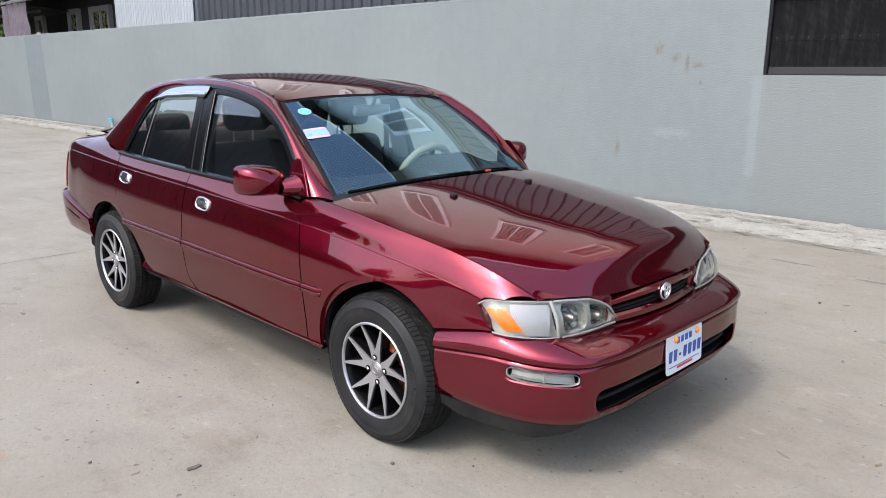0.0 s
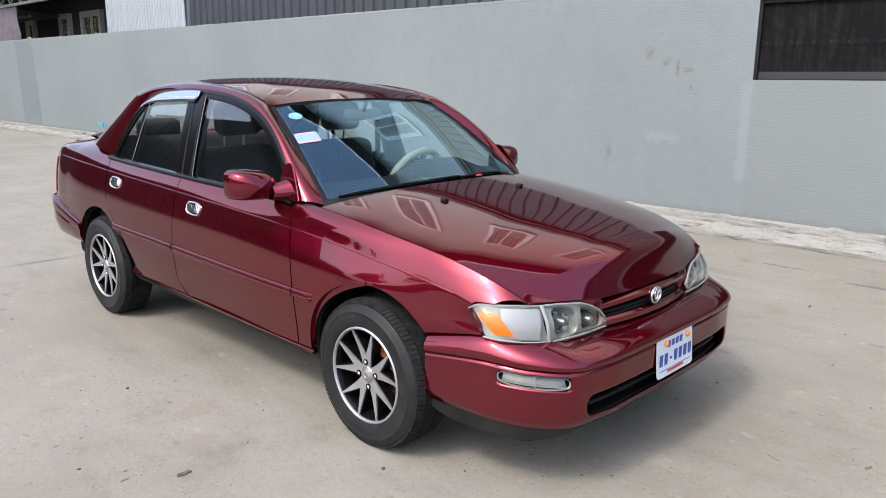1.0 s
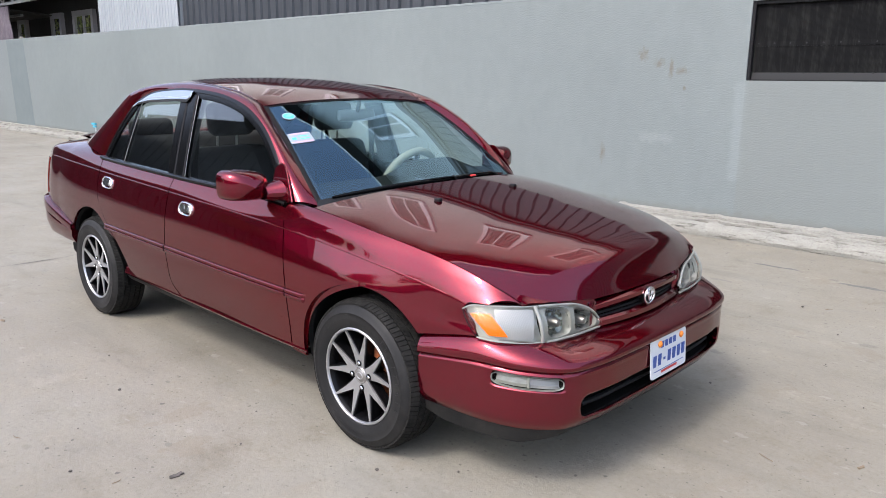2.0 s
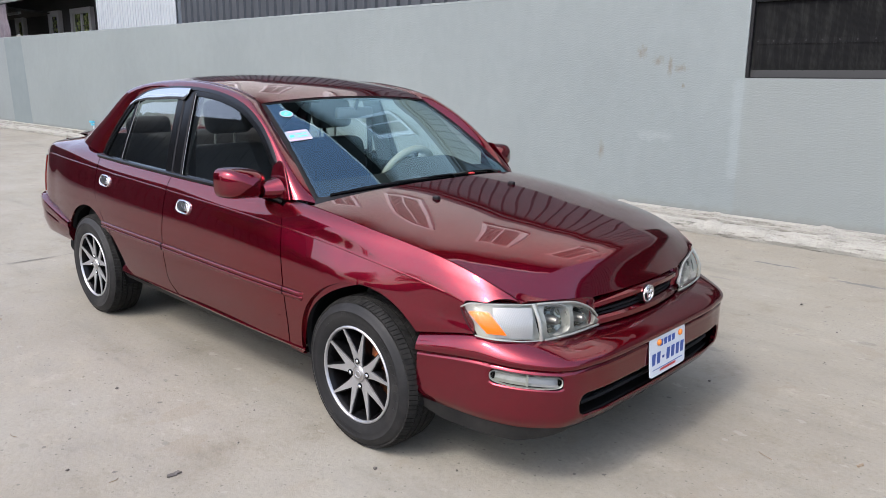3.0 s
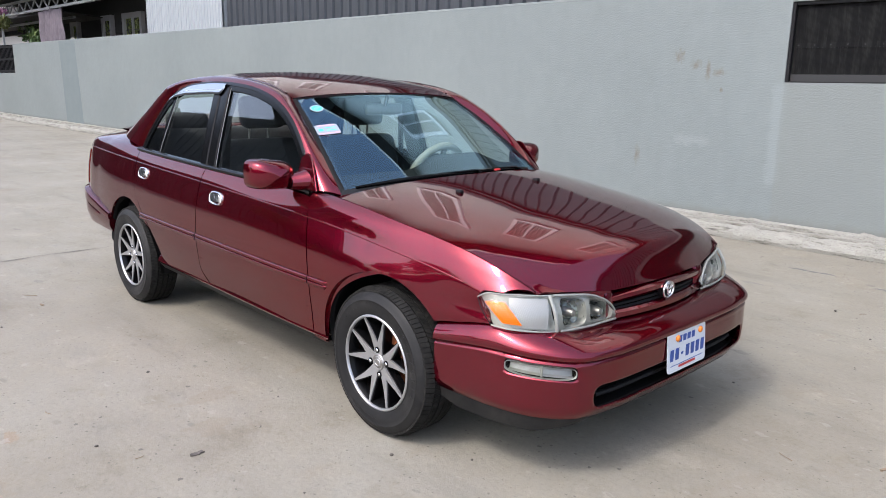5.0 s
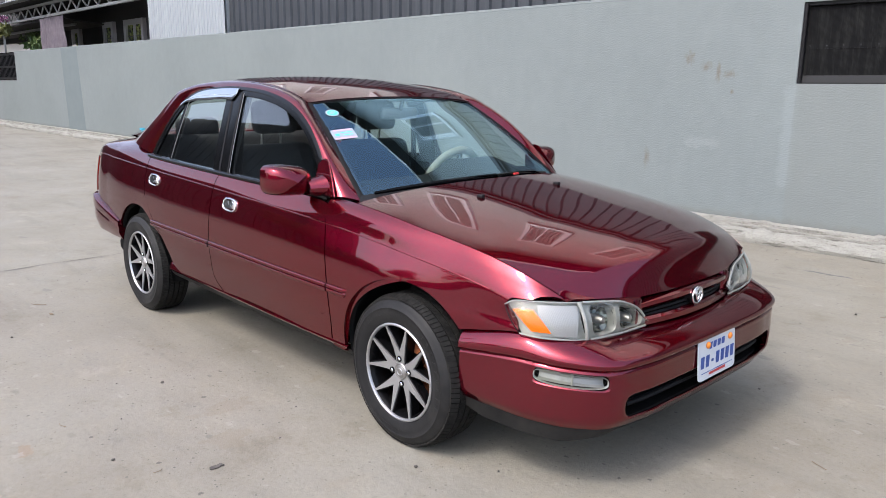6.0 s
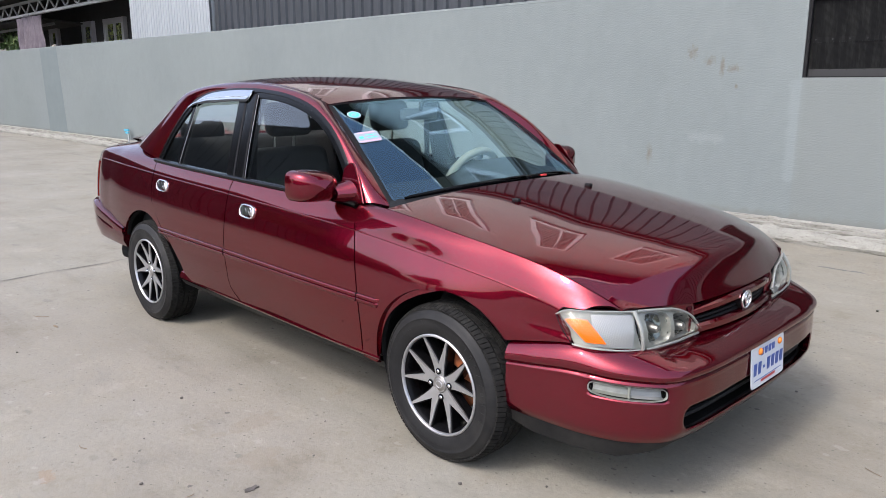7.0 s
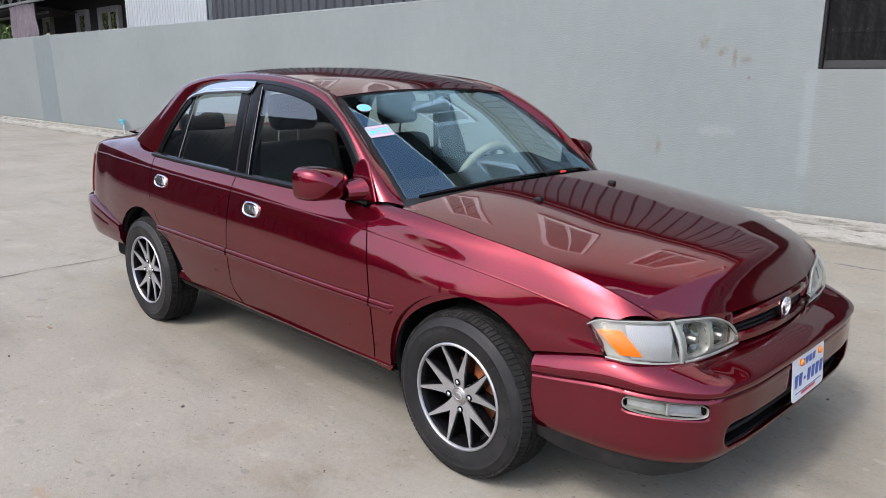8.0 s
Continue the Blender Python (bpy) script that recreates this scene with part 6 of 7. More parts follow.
ROOF_W = spline([(-0.99, 0.548), (-1.4, 0.53), (-1.8, 0.52), (-2.42, 0.50)])
RW_SIDE = smooth_line([(-2.42, 0.50, 1.328), (-2.62, 0.535, 1.20), (-2.92, 0.585, 1.045)], 40)
OUTER = even([tuple(p) for p in WS_SIDE] + [(x, ROOF_W(x), ROOF_E(x)) for x in [-1.02 - 1.38 * i / 40 for i in range(41)]] + [tuple(p) for p in RW_SIDE], 160)

for side in (-1, 1):
    # pillars and roof rail in body colour, from the door frames to the screens
    G = []
    for i in range(161):
        x, z = DL[i]
        a = np.array((x, side_y(x, z) + 0.004, z))
        b = np.array((OUTER[i][0], OUTER[i][1], OUTER[i][2]))
        row = []
        for j in range(13):
            t = j / 12
            p = a + (b - a) * t
            if i > 100:
                e = 1 + 1.6 * min(1.0, (i - 100) / 25.0)
                p[1] = a[1] + (b[1] - a[1]) * t ** e
            w = math.sin(math.pi * t)
            n = np.array((0.35 if i < 60 else (-0.2 if i > 120 else 0.0), 0.75, 0.62))
            p = p + n * 0.020 * w
            row.append(np.array((p[0], side * p[1], p[2])))
        G.append(row)
    sheet("roof_rail", G, PAINT, car, "dark red pillar and roof rail", 0.01, out=(0, side, 0.8), sharp=60)
    # black door frame round the windows
    cen = np.array((-1.5, 1.12))
    def inward(i, d):
        p = DL[i]
        t = DL[min(i + 1, 160)] - DL[max(i - 1, 0)]
        t = t / np.linalg.norm(t)
        n = np.array((t[1], -t[0]))
        n = -n if n @ (cen - p) < 0 else n
        return p + n * d
    def glass_pt(x, z, o=0.0):
        return np.array((x, side * (side_y(x, z) + o), z))
    rows = [[glass_pt(*inward(i, d), o) for d, o in ((-0.004, 0.0), (0.004, 0.007), (0.016, 0.008), (0.020, 0.003), (0.026, 0.003), (0.044, 0.002), (0.048, -0.008))] for i in range(161)]
    frame_ob = sheet("window_frame", rows, TRIM, car, "black door frame and seals round the side windows", out=(0, side, 0.2), sharp=30)
    # belt trim
    rows = []
    for i in range(61):
        x = -2.412 + (-0.545 + 2.412) * i / 60
        z = BELT_Z(x) - 0.004
        y = abs(flank(x, v_of(x, z))[1])
        rows.append([np.array((x, side * yy, zz)) for yy, zz in ((y - 0.004, z - 0.002), (y + 0.004, z + 0.003), (y + 0.004, z + 0.013), (y - 0.001, z + 0.019), (y - 0.02, z + 0.022))])
    sheet("belt_trim", rows, TRIM, car, "black weather strip below the side windows", out=(0, side, 0.4))
    # panes
    def pane(name, xa, xb, label):
        G = []
        for i in range(25):
            col = []
            for j in range(17):
                t = j / 16
                x0 = xa[0] + (xa[1] - xa[0]) * t
                x1 = xb[0] + (xb[1] - xb[0]) * t
                x = x0 + (x1 - x0) * i / 24
                zlo = BELT_Z(x) + 0.006
                zhi = min((np.interp(-x, [-p[0] for p in DL], [p[1] for p in DL])) - 0.012, 1.36)
                z = zlo + (zhi - zlo) * t
                col.append(glass_pt(x, z, -0.006))
            G.append(col)
        ob = sheet(name, G, SIDEGLASS, car, label, out=(0, side, 0))
        ob.visible_shadow = False
        return ob
    pane("front_side_window", (-1.47, -1.47), (-0.555, -1.10), "tinted front door window pane")
    pane("rear_side_window", (-2.14, -2.08), (-1.54, -1.54), "tinted rear door window pane")
    pane("quarter_window", (-2.39, -2.25), (-2.15, -2.10), "tinted quarter window pane")
    # centre pillar, two black uprights with a joint
    for xa, xb in ((-1.512, -1.428), (-1.602, -1.518)):
        rows = []
        for j in range(25):
            t = j / 24
            dz = 0.05 * t
            x0, x1 = xa - dz, xb - dz
            zlo, zhi = 0.93, 1.345
            z = zlo + (zhi - zlo) * t
            rows.append([glass_pt(x0 + (x1 - x0) * k, z, o) for k, o in ((0.0, -0.004), (0.06, 0.007), (0.5, 0.008), (0.80, 0.007), (0.86, 0.002), (1.0, 0.001))])
        sheet("pillar_trim", rows, TRIM, frame_ob, "glossy black centre pillar trim", out=(0, side, 0))
    rows = []
    for j in range(25):
        t = j / 24
        x = -2.155 + 0.06 * t
        z = 0.955 + (1.325 - 0.955) * t
        rows.append([glass_pt(x + dx, z, o) for dx, o in ((-0.018, -0.003), (-0.014, 0.004), (0.012, 0.004), (0.016, -0.003))])
    sheet("divider_bar", rows, TRIM, frame_ob, "black divider bar", out=(0, side, 0))
    # bright edge of the glass run
    tube("glass_run", [glass_pt(-2.136 + 0.06 * j / 12, 0.955 + 0.36 * j / 12, 0.003) for j in range(13)], 0.0022, RUNGREY, frame_ob)
    tube("glass_run", [glass_pt(-1.425 - 0.05 * j / 12, 0.935 + 0.405 * j / 12, 0.004) for j in range(13)], 0.0018, RUNGREY, frame_ob)
    # rain visor above the rear window
    rows = []
    for i in range(45):
        k = int(83 + (131 - 83) * i / 44)
        wd = 0.058 * min(1.0, 0.25 + i / 3.0) * (1 - 0.72 * max(0.0, (i - 22) / 22.0) ** 1.6)
        p0, p1 = inward(k, 0.010), inward(k, 0.010 + wd)
        if i < 2:
            p0, p1 = p0 + np.array((-0.002, 0)), p1 + np.array((0.004, 0))
        rows.append([glass_pt(*(p0 + (p1 - p0) * t), o) for t, o in ((0.0, 0.008), (0.08, 0.012), (0.35, 0.016), (0.42, 0.018), (0.75, 0.019), (1.0, 0.017), (1.0, 0.015), (0.4, 0.013))])
    sheet("rain_visor", rows, VISOR, car, "chrome-film rain visor above the rear window", out=(0, side, 0.3), sharp=25)
    tube("visor_edge", [glass_pt(*inward(int(85 + i), 0.042 - 0.022 * max(0.0, (i - 22) / 24.0)), 0.0185) for i in range(0, 40, 3)], 0.0015, CHROME, car)

# roof skin
G = []
for i in range(41):
    y = -1 + 2 * i / 40
    row = []
    for j in range(49):
        t = j / 48
        xs0 = -0.995 + 0.035 * (1 - y * y)
        x = xs0 + (-2.42 - 0.05 * (1 - y * y) - xs0) * t
        k = abs(y) ** 2.4
        row.append(np.array((x, y * ROOF_W(x), ROOF_C(x) * (1 - k) + ROOF_E(x) * k)))
    G.append(row)
sheet("roof", G, PAINT, car, "glossy dark red roof panel", 0.012, out=(0, 0, 1), sharp=60)
for side in (-1, 1):
    rows = [[np.array((x, side * (ROOF_W(x) + a), ROOF_E(x) + b)) for a, b in ((-0.010, 0.001), (-0.004, 0.004), (0.004, 0.003), (0.010, 0.0))] for x in [-1.06 - 1.34 * i / 30 for i in range(31)]]
    sheet("roof_seam", rows, PAINT, car, out=(0, 0, 1))

# windscreen and rear window
def screen_grid(edge, bulge, nx=40, side_in=0.0, bow=0.0):
    G = []
    n = len(edge) - 1
    for i in range(nx + 1):
        s = -1 + 2 * i / nx
        col = []
        for j in range(n + 1):
            x, y, z = edge[j]
            q = 1 - s * s
            q4 = 1 - abs(s) ** 2.1
            col.append(np.array((x + bulge(j / n) * q4, s * (y - side_in), z + bow * q * (0.9 - 0.2 * j / n))))
        G.append(col)
    return G


WS_BULGE = lambda t: 0.135 * (1 - t) + 0.035 * t
windscreen = sheet("windscreen", screen_grid([p for p in WS_SIDE], WS_BULGE, 44, 0.012, 0.040), WINDSCREEN, car, "windscreen with stickers, gloss tinted blue for the mirrored sky", out=(1, 0, 0.5), sharp=80)
windscreen.visible_shadow = False
rear_window = sheet("rear_window", screen_grid([p for p in RW_SIDE], lambda t: -0.06 * (1 - t) - 0.08 * t, 36, 0.012, 0.03), SIDEGLASS, car, "tinted rear window", out=(-1, 0, 0.5), sharp=80)
rear_window.visible_shadow = False


def ws_pt(s, t, o=0.0):
    """Point of the windscreen: s -1..1 across, t 0 (foot) to 1."""
    k = min(max(t, 0), 1) * 60
    j = min(int(k), 59)
    e = WS_SIDE[j] + (WS_SIDE[j + 1] - WS_SIDE[j]) * (k - j)
    q, q4 = 1 - s * s, 1 - abs(s) ** 2.1
    tt = j / 60
    return np.array((e[0] + WS_BULGE(t) * q4 + o * 0.58, s * (e[1] - 0.012), e[2] + 0.040 * q * (0.9 - 0.2 * t) + o * 0.81))


# black seal and printed border of the windscreen
border = [(-1.0, j / 40) for j in range(41)] + [(-1 + 2 * i / 40, 1.0) for i in range(1, 41)] + [(1.0, 1 - j / 40) for j in range(1, 41)] + [(1 - 2 * i / 40, 0.0) for i in range(1, 40)]
rows = []
for s, t in border + border[:1]:
    row = []
    for d, o in ((-0.032 if t > 0.999 else -0.013, 0.000), (-0.004, 0.004), (0.003, 0.004), (0.006, 0.0015), (0.010, 0.0015)):
        ss = s * (1 - d / 0.60) if abs(s) > 0.999 else s * (1 - d / 0.6 * 0.9)
        tt = t + (d / 0.66 if t < 0.001 else (-d / 0.66 if t > 0.999 else 0)) * (1.0 if t > 0.5 else 1.3)
        tt2 = min(max(tt, -0.03), 1.03)
        p = ws_pt(ss, tt2, o)
        if tt2 < 0 or tt2 > 1:
            e = ws_pt(ss, round(tt2), o)
            g = ws_pt(ss, 0.97 if tt2 > 1 else 0.03, o)
            p = e + (e - g) * (abs(tt2 - round(tt2)) / 0.03)
        row.append(p)
    rows.append(row)
sheet("windscreen_seal", rows, RUBBER, windscreen, "black windscreen seal", out=(1, 0, 0.5))

# stickers
def sticker(name, s0, t0, rs, rt, shape, material, label, o=0.003, skew=0.0, parent=None):
    rows = [[ws_pt(s0 + rs * p * k + skew * q * k, t0 + rt * q * k, o) for p, q in shape + shape[:1]] for k in (1.0, 0.5, 0.02)]
    return sheet(name, rows, material, parent or windscreen, label, out=(1, 0, 0.5))


circle = [(math.cos(2 * math.pi * k / 32), math.sin(2 * math.pi * k / 32)) for k in range(32)]
st = sticker("round_sticker", -0.865, 0.845, 0.060, 0.042, circle, STICKER, "round white and cyan sticker")
sticker("print", -0.865, 0.845, 0.048, 0.031, circle, STICKCYAN, "", 0.0042, parent=st)
for k in range(3):
    sticker("print_bar", -0.865 + 0.012 * (k - 1), 0.845 + 0.012 * (k - 1), 0.026 - 0.006 * abs(k - 1), 0.0035, rounded(8, 16), STICKER, "", 0.0054, parent=st)
st = sticker("paper_sticker", -0.885, 0.600, 0.094, 0.052, rounded(12, 32), STICKER, "white paper sticker with pink print")
for k, (mm, a, b, w, h) in enumerate(((STICKPINK, 0.0, 0.040, 0.07, 0.005), (STICKCYAN, 0.025, 0.014, 0.045, 0.004), (STICKPINK, 0.0, -0.042, 0.085, 0.005), (STICKCYAN, -0.055, -0.004, 0.018, 0.012), (STICKCYAN, 0.03, -0.012, 0.04, 0.004))):
    sticker("print_bar", -0.885 + a, 0.600 + b, w, h, rounded(10, 20), mm, "", 0.0044, parent=st)

# cowl and wipers
rows = []
for i in range(61):
    s = -1 + 2 * i / 60
    a = ws_pt(s, 0.035, 0.006)
    y = s * 0.725
    q = abs(s)
    xr = -0.238 - 0.150 * q ** 2.0
    b = np.array((xr + 0.002, y, bonnet_z(xr, abs(y)) - 0.012))
    rows.append([a, a + (b - a) * 0.3 + np.array((0, 0, -0.006)), a + (b - a) * 0.7 + np.array((0, 0, -0.012)), b + np.array((0, 0, -0.004)), b + np.array((0.03, 0, -0.02))])
sheet("cowl", rows, BLACK, car, "black plastic cowl with vents at the windscreen foot", out=(0, 0, 1))
for s0, s1, t0, t1, hub in ((-0.92, 0.02, 0.030, 0.034, 0.10), (-0.12, 0.80, 0.034, 0.042, 0.72)):
    blade = [ws_pt(s0 + (s1 - s0) * i / 24, t0 + (t1 - t0) * i / 24 + 0.010 * math.sin(math.pi * i / 24), 0.012) for i in range(25)]
    wiper = tube("wiper", blade, [0.0045 + 0.003 * math.sin(math.pi * i / 24) for i in range(25)], TRIM, car, "black wiper blade and arm resting on the windscreen", 8, 1.6)
    tube("rubber_edge", [p - np.array((0.006, 0, 0.009)) for p in blade], 0.004, RUBBER, wiper)
    tube("arm", [ws_pt(hub, -0.0, 0.014), ws_pt((hub + s1) / 2 if s0 < -0.5 else hub - 0.15, 0.04, 0.028), blade[12] + np.array((0.0, 0, 0.010))], [0.011, 0.008, 0.006], TRIM, wiper, "", 8, 0.6)
bm = bmesh.new()
c = ws_pt(0.30, 0.035, 0.02)
block(bm, Vector(c) - Vector((0.008, 0.018, 0.003)), Vector(c) + Vector((0.008, 0.018, 0.006)), 0.004)
part("wiper_rag", bm, mat("red_cloth", (0.5, 0.03, 0.03), 0.9), car, "small red scrap by the wiper")

# door mirrors
for side in (-1, 1):
    cx, cy, cz = -0.655, (0.866 if side < 0 else 0.838), 0.980
    rows = []
    for i in range(33):
        q = 2 * math.pi * i / 32
        row = []
        for k in range(17):
            t = k / 16
            e = math.sqrt(max(0.0, 1 - (1 - t) ** 3.0)) if t < 1 else 1.0
            c, s = math.cos(q), math.sin(q)
            py = math.copysign(abs(c) ** 0.42, c) * 0.102 * e
            pz = math.copysign(abs(s) ** 0.48, s) * 0.068 * e * (1.0 if s > 0 else 0.95) 
            if c < 0:
                pz *= 1 - 0.18 * abs(c) * e
            x = cx + 0.070 * (1 - t) ** 1.0 - 0.055 * t - 0.12 * py
            row.append(np.array((x - 0.02, side * (cy + py), cz + pz + 0.07 * py)))
        rows.append(row)
    mirror = sheet("door_mirror", rows, PAINT, car, "dark red door mirror", out=(1, side * 0.2, 0), sharp=60)
    back = [r[-1] for r in rows[:-1]]
    bm = bmesh.new()
    vs_ = [bm.verts.new(p + np.array((0.004, 0, 0))) for p in back]
    bm.faces.new(vs_)
    part("mirror_glass", bm, mat("mirror_silver", (0.85, 0.86, 0.88), 0.01, 1.0), mirror, "mirror glass", smooth=False)
    # neck and corner plate
    rows = []
    for i in range(13):
        t = i / 12
        y0 = 0.812 - 0.067 * t
        h = 0.032 + 0.016 * t ** 1.3
        x0 = -0.640 + 0.028 * t
        z0 = 0.952 + 0.004 * t
        rows.append([np.array((x0 + (0.046 + 0.016 * t) * math.cos(a), side * y0, z0 + h * math.sin(a))) for a in [2 * math.pi * k / 20 for k in range(21)]])
    sheet("mirror_neck", rows, PAINT, mirror, "", out=(1, 0, 0.3), sharp=60)
    tri = [(-0.50, 0.918), (-0.545, 0.99), (-0.60, 1.068), (-0.635, 1.074), (-0.665, 1.05), (-0.67, 0.925)]
    bm = bmesh.new()
    slab(bm, [(x, side * (side_y(x, z) + 0.004), z) for x, z in tri], (0, side * 0.010, 0))
    bmesh.ops.bevel(bm, geom=list(bm.edges), offset=0.004, segments=2, affect="EDGES")
    part("corner_plate", bm, PAINT, mirror, "triangular red mirror plate", sharp=50)
    tube("neck_joint", [np.array((-0.662 + 0.042 * math.cos(a), side * 0.797, 0.955 + 0.028 * math.sin(a))) for a in [2 * math.pi * k / 20 for k in range(21)]], 0.0022, TRIM, mirror, up=(0, 1, 0))
    tube("under_gap", [np.array((-0.67 - 0.012 * k, side * (0.82 + 0.04 * k), 0.925 + 0.002 * k)) for k in range(4)], 0.0022, TRIM, mirror)

# ---- wheels ----
def make_wheel(x, side, disc):
    """Wheel with five pairs of blades; its outer face looks along side."""
    R, cz = 0.3065, 0.2985
    face = 0.838
    yy = lambda a: side * a
    C = (x, 0, cz)
    bm = bmesh.new()
    prof = [(0.188, 0.800), (0.193, 0.822), (0.197, 0.829), (0.206, 0.832), (0.222, 0.8375), (0.238, 0.8395), (0.252, 0.839), (0.254, 0.8405), (0.257, 0.8405), (0.259, 0.838), (0.272, 0.833), (0.284, 0.824), (0.292, 0.812), (0.292, 0.664), (0.284, 0.652), (0.25, 0.642), (0.21, 0.65), (0.188, 0.67)]
    lathe(bm, [(r, yy(a)) for r, a in prof], 96, "y", C)
    for v in bm.verts:
        if v.co.z < 0.001:
            v.co.z = 0.001
    wheel = part("wheel", bm, TYRE, car, "alloy wheel with black tyre", sharp=50)
    # tread blocks: five ribs, shoulder lugs
    V, F = [], []
    def lug(a0, a1, y0, y1, r0, r1, sk=0.0, drop=0.0):
        base = len(V)
        for r in (r0, r1):
            for a, y in ((a0, y0), (a1, y0), (a1 + sk, y1), (a0 + sk, y1)):
                rr = r - (drop if (y == y1 and r == r1) else 0)
                z = cz + rr * math.sin(a)
                V.append((x + rr * math.cos(a), yy(y), max(z, 0.0)))
        for f in ((0, 1, 2, 3), (4, 5, 6, 7), (0, 1, 5, 4), (1, 2, 6, 5), (2, 3, 7, 6), (3, 0, 4, 7)):
            F.append([base + k for k in f])
    n = 96
    for k in range(n):
        a = 2 * math.pi * k / n
        w = 2 * math.pi / n * 0.86
        lug(a, a + w, 0.790, 0.823, 0.286, R - 0.0005, 0.012, 0.012)
        lug(a + 0.02, a + 0.02 + w, 0.667, 0.690, 0.286, R - 0.002, -0.02)
        for y0, y1, sk in ((0.757, 0.784, 0.05), (0.726, 0.751, -0.03), (0.696, 0.720, 0.04)):
            lug(a, a + w * 1.05, y0, y1, 0.286, R, sk)
    bm = bmesh.new()
    vs_ = [bm.verts.new(v) for v in V]
    for f in F:
        bm.faces.new([vs_[k] for k in f])
    part("tread", bm, TREAD, wheel, "", smooth=False)
    # raised bars where the side wall's writing cannot be read
    bm = bmesh.new()
    for a0, cnt in ((100, 8), (232, 9)):
        for k in range(cnt):
            a = radians(a0 + 5.6 * k)
            pts = [(x + r * math.cos(a + e), yy(0.8385), cz + r * math.sin(a + e)) for r, e in ((0.232, 0.0), (0.250, 0.0), (0.250, 0.062), (0.232, 0.062))]
            slab(bm, pts, (0, yy(0.0011), 0))
    tagged(part("side_mark", bm, TYRE, wheel, "", smooth=False), kind="stuff")
    if side < 0:
        bm = bmesh.new()
        for k, ch in enumerate("185/70R14"):
            cu = bpy.data.curves.new("letter", "FONT")
            cu.body, cu.size, cu.extrude, cu.align_x = ch, 0.027, 0.0012, "CENTER"
            tmp = bpy.data.objects.new("letter", cu)
            me = bpy.data.meshes.new_from_object(tmp)
            a = radians(50 - 8.3 * k)
            r = 0.229
            m = Matrix(((math.sin(a), math.cos(a), 0, x + r * math.cos(a)), (0, 0, -1, yy(0.8395)), (-math.cos(a), math.sin(a), 0, cz + r * math.sin(a)), (0, 0, 0, 1)))
            me.transform(m)
            bm.from_mesh(me)
            bpy.data.objects.remove(tmp)
            bpy.data.meshes.remove(me)
        tagged(part("size_mark", bm, SIDEWALL, wheel, "raised tyre size 185/70R14", smooth=False), kind="stuff")
    # rim barrel and machined lip
    bm = bmesh.new()
    lathe(bm, [(0.186, yy(0.826)), (0.178, yy(0.815)), (0.172, yy(0.79)), (0.168, yy(0.70)), (0.172, yy(0.66)), (0.19, yy(0.655))], 72, "y", C)
    rim = part("rim", bm, RIMBLACK, wheel, "black alloy rim with bright machined faces")
    bm = bmesh.new()
    lathe(bm, [(0.184, yy(0.822)), (0.185, yy(0.830)), (0.188, yy(0.834)), (0.1925, yy(0.834)), (0.196, yy(0.831)), (0.196, yy(0.822))], 96, "y", C)
    part("rim_lip", bm, ALLOY, rim, "bright rim lip")
    # five forked spokes: bright machined faces on a black casting
    turn = radians(94 if disc else 99)
    OUT = ((0.036, 35.0), (0.046, 30.0), (0.058, 25.0), (0.074, 22.2), (0.092, 20.9), (0.115, 20.2), (0.150, 20.0), (0.184, 19.9))
    INN = ((0.034, 0.0), (0.048, 0.0), (0.064, 0.0), (0.079, 0.0), (0.091, 3.6), (0.113, 9.2), (0.150, 14.6), (0.184, 17.6))
    for k in range(5):
        ac = turn + 2 * math.pi * k / 5
        for nm, grow, y_top, depth, mm in (("spoke_face", 0.0, 0.812, 0.006, ALLOY), ("spoke", 0.0055, 0.8065, 0.040, RIMBLACK)):
            bm = bmesh.new()
            for sgn in (-1, 1):
                grid = []
                for (ro, ao), (ri, ai) in zip(OUT, INN):
                    row = []
                    for r, a, g in ((ro, ao, grow), (ri, ai, -grow if ai > 0 else 0.0)):
                        a = ac + sgn * (radians(a) + (g / r if ao < 35.9 else 0.0))
                        yo = y_top + 0.016 * (r / 0.183) ** 2
                        row.append([bm.verts.new((x + r * math.cos(a), yy(yo - d_), cz + r * math.sin(a))) for d_ in (0.0, depth)])
                    grid.append(row)
                for p, q in zip(grid, grid[1:]):
                    bm.faces.new((p[0][0], p[1][0], q[1][0], q[0][0]))
                    bm.faces.new((p[0][0], q[0][0], q[0][1], p[0][1]))
                    bm.faces.new((p[1][0], q[1][0], q[1][1], p[1][1]))
                e_ = grid[-1]
                bm.faces.new((e_[0][0], e_[1][0], e_[1][1], e_[0][1]))
            bmesh.ops.remove_doubles(bm, verts=bm.verts, dist=0.0002)
            part(nm, bm, mm, rim, smooth=False)
    bm = bmesh.new()
    lathe(bm, [(0.048, yy(0.76)), (0.048, yy(0.798)), (0.045, yy(0.806)), (0.030, yy(0.808))], 48, "y", C)
    part("hub", bm, ALLOY, rim, "machined hub")
    bm = bmesh.new()
    lathe(bm, [(0.034, yy(0.805)), (0.034, yy(0.814)), (0.031, yy(0.818)), (0.026, yy(0.8165)), (0.022, yy(0.819)), (0.0001, yy(0.820))], 36, "y", C)
    cap = part("centre_cap", bm, STEEL, rim, "grey centre cap")
    tube("cap_ring", [(x + 0.016 * math.cos(q), yy(0.8195), cz + 0.013 * math.sin(q)) for q in [2 * math.pi * k / 20 for k in range(21)]], 0.0018, ALLOY, rim, up=(0, 1, 0))
    for k in range(4):
        a = radians(98 + 90 * k)
        lx, lz = x + 0.050 * math.cos(a), cz + 0.050 * math.sin(a)
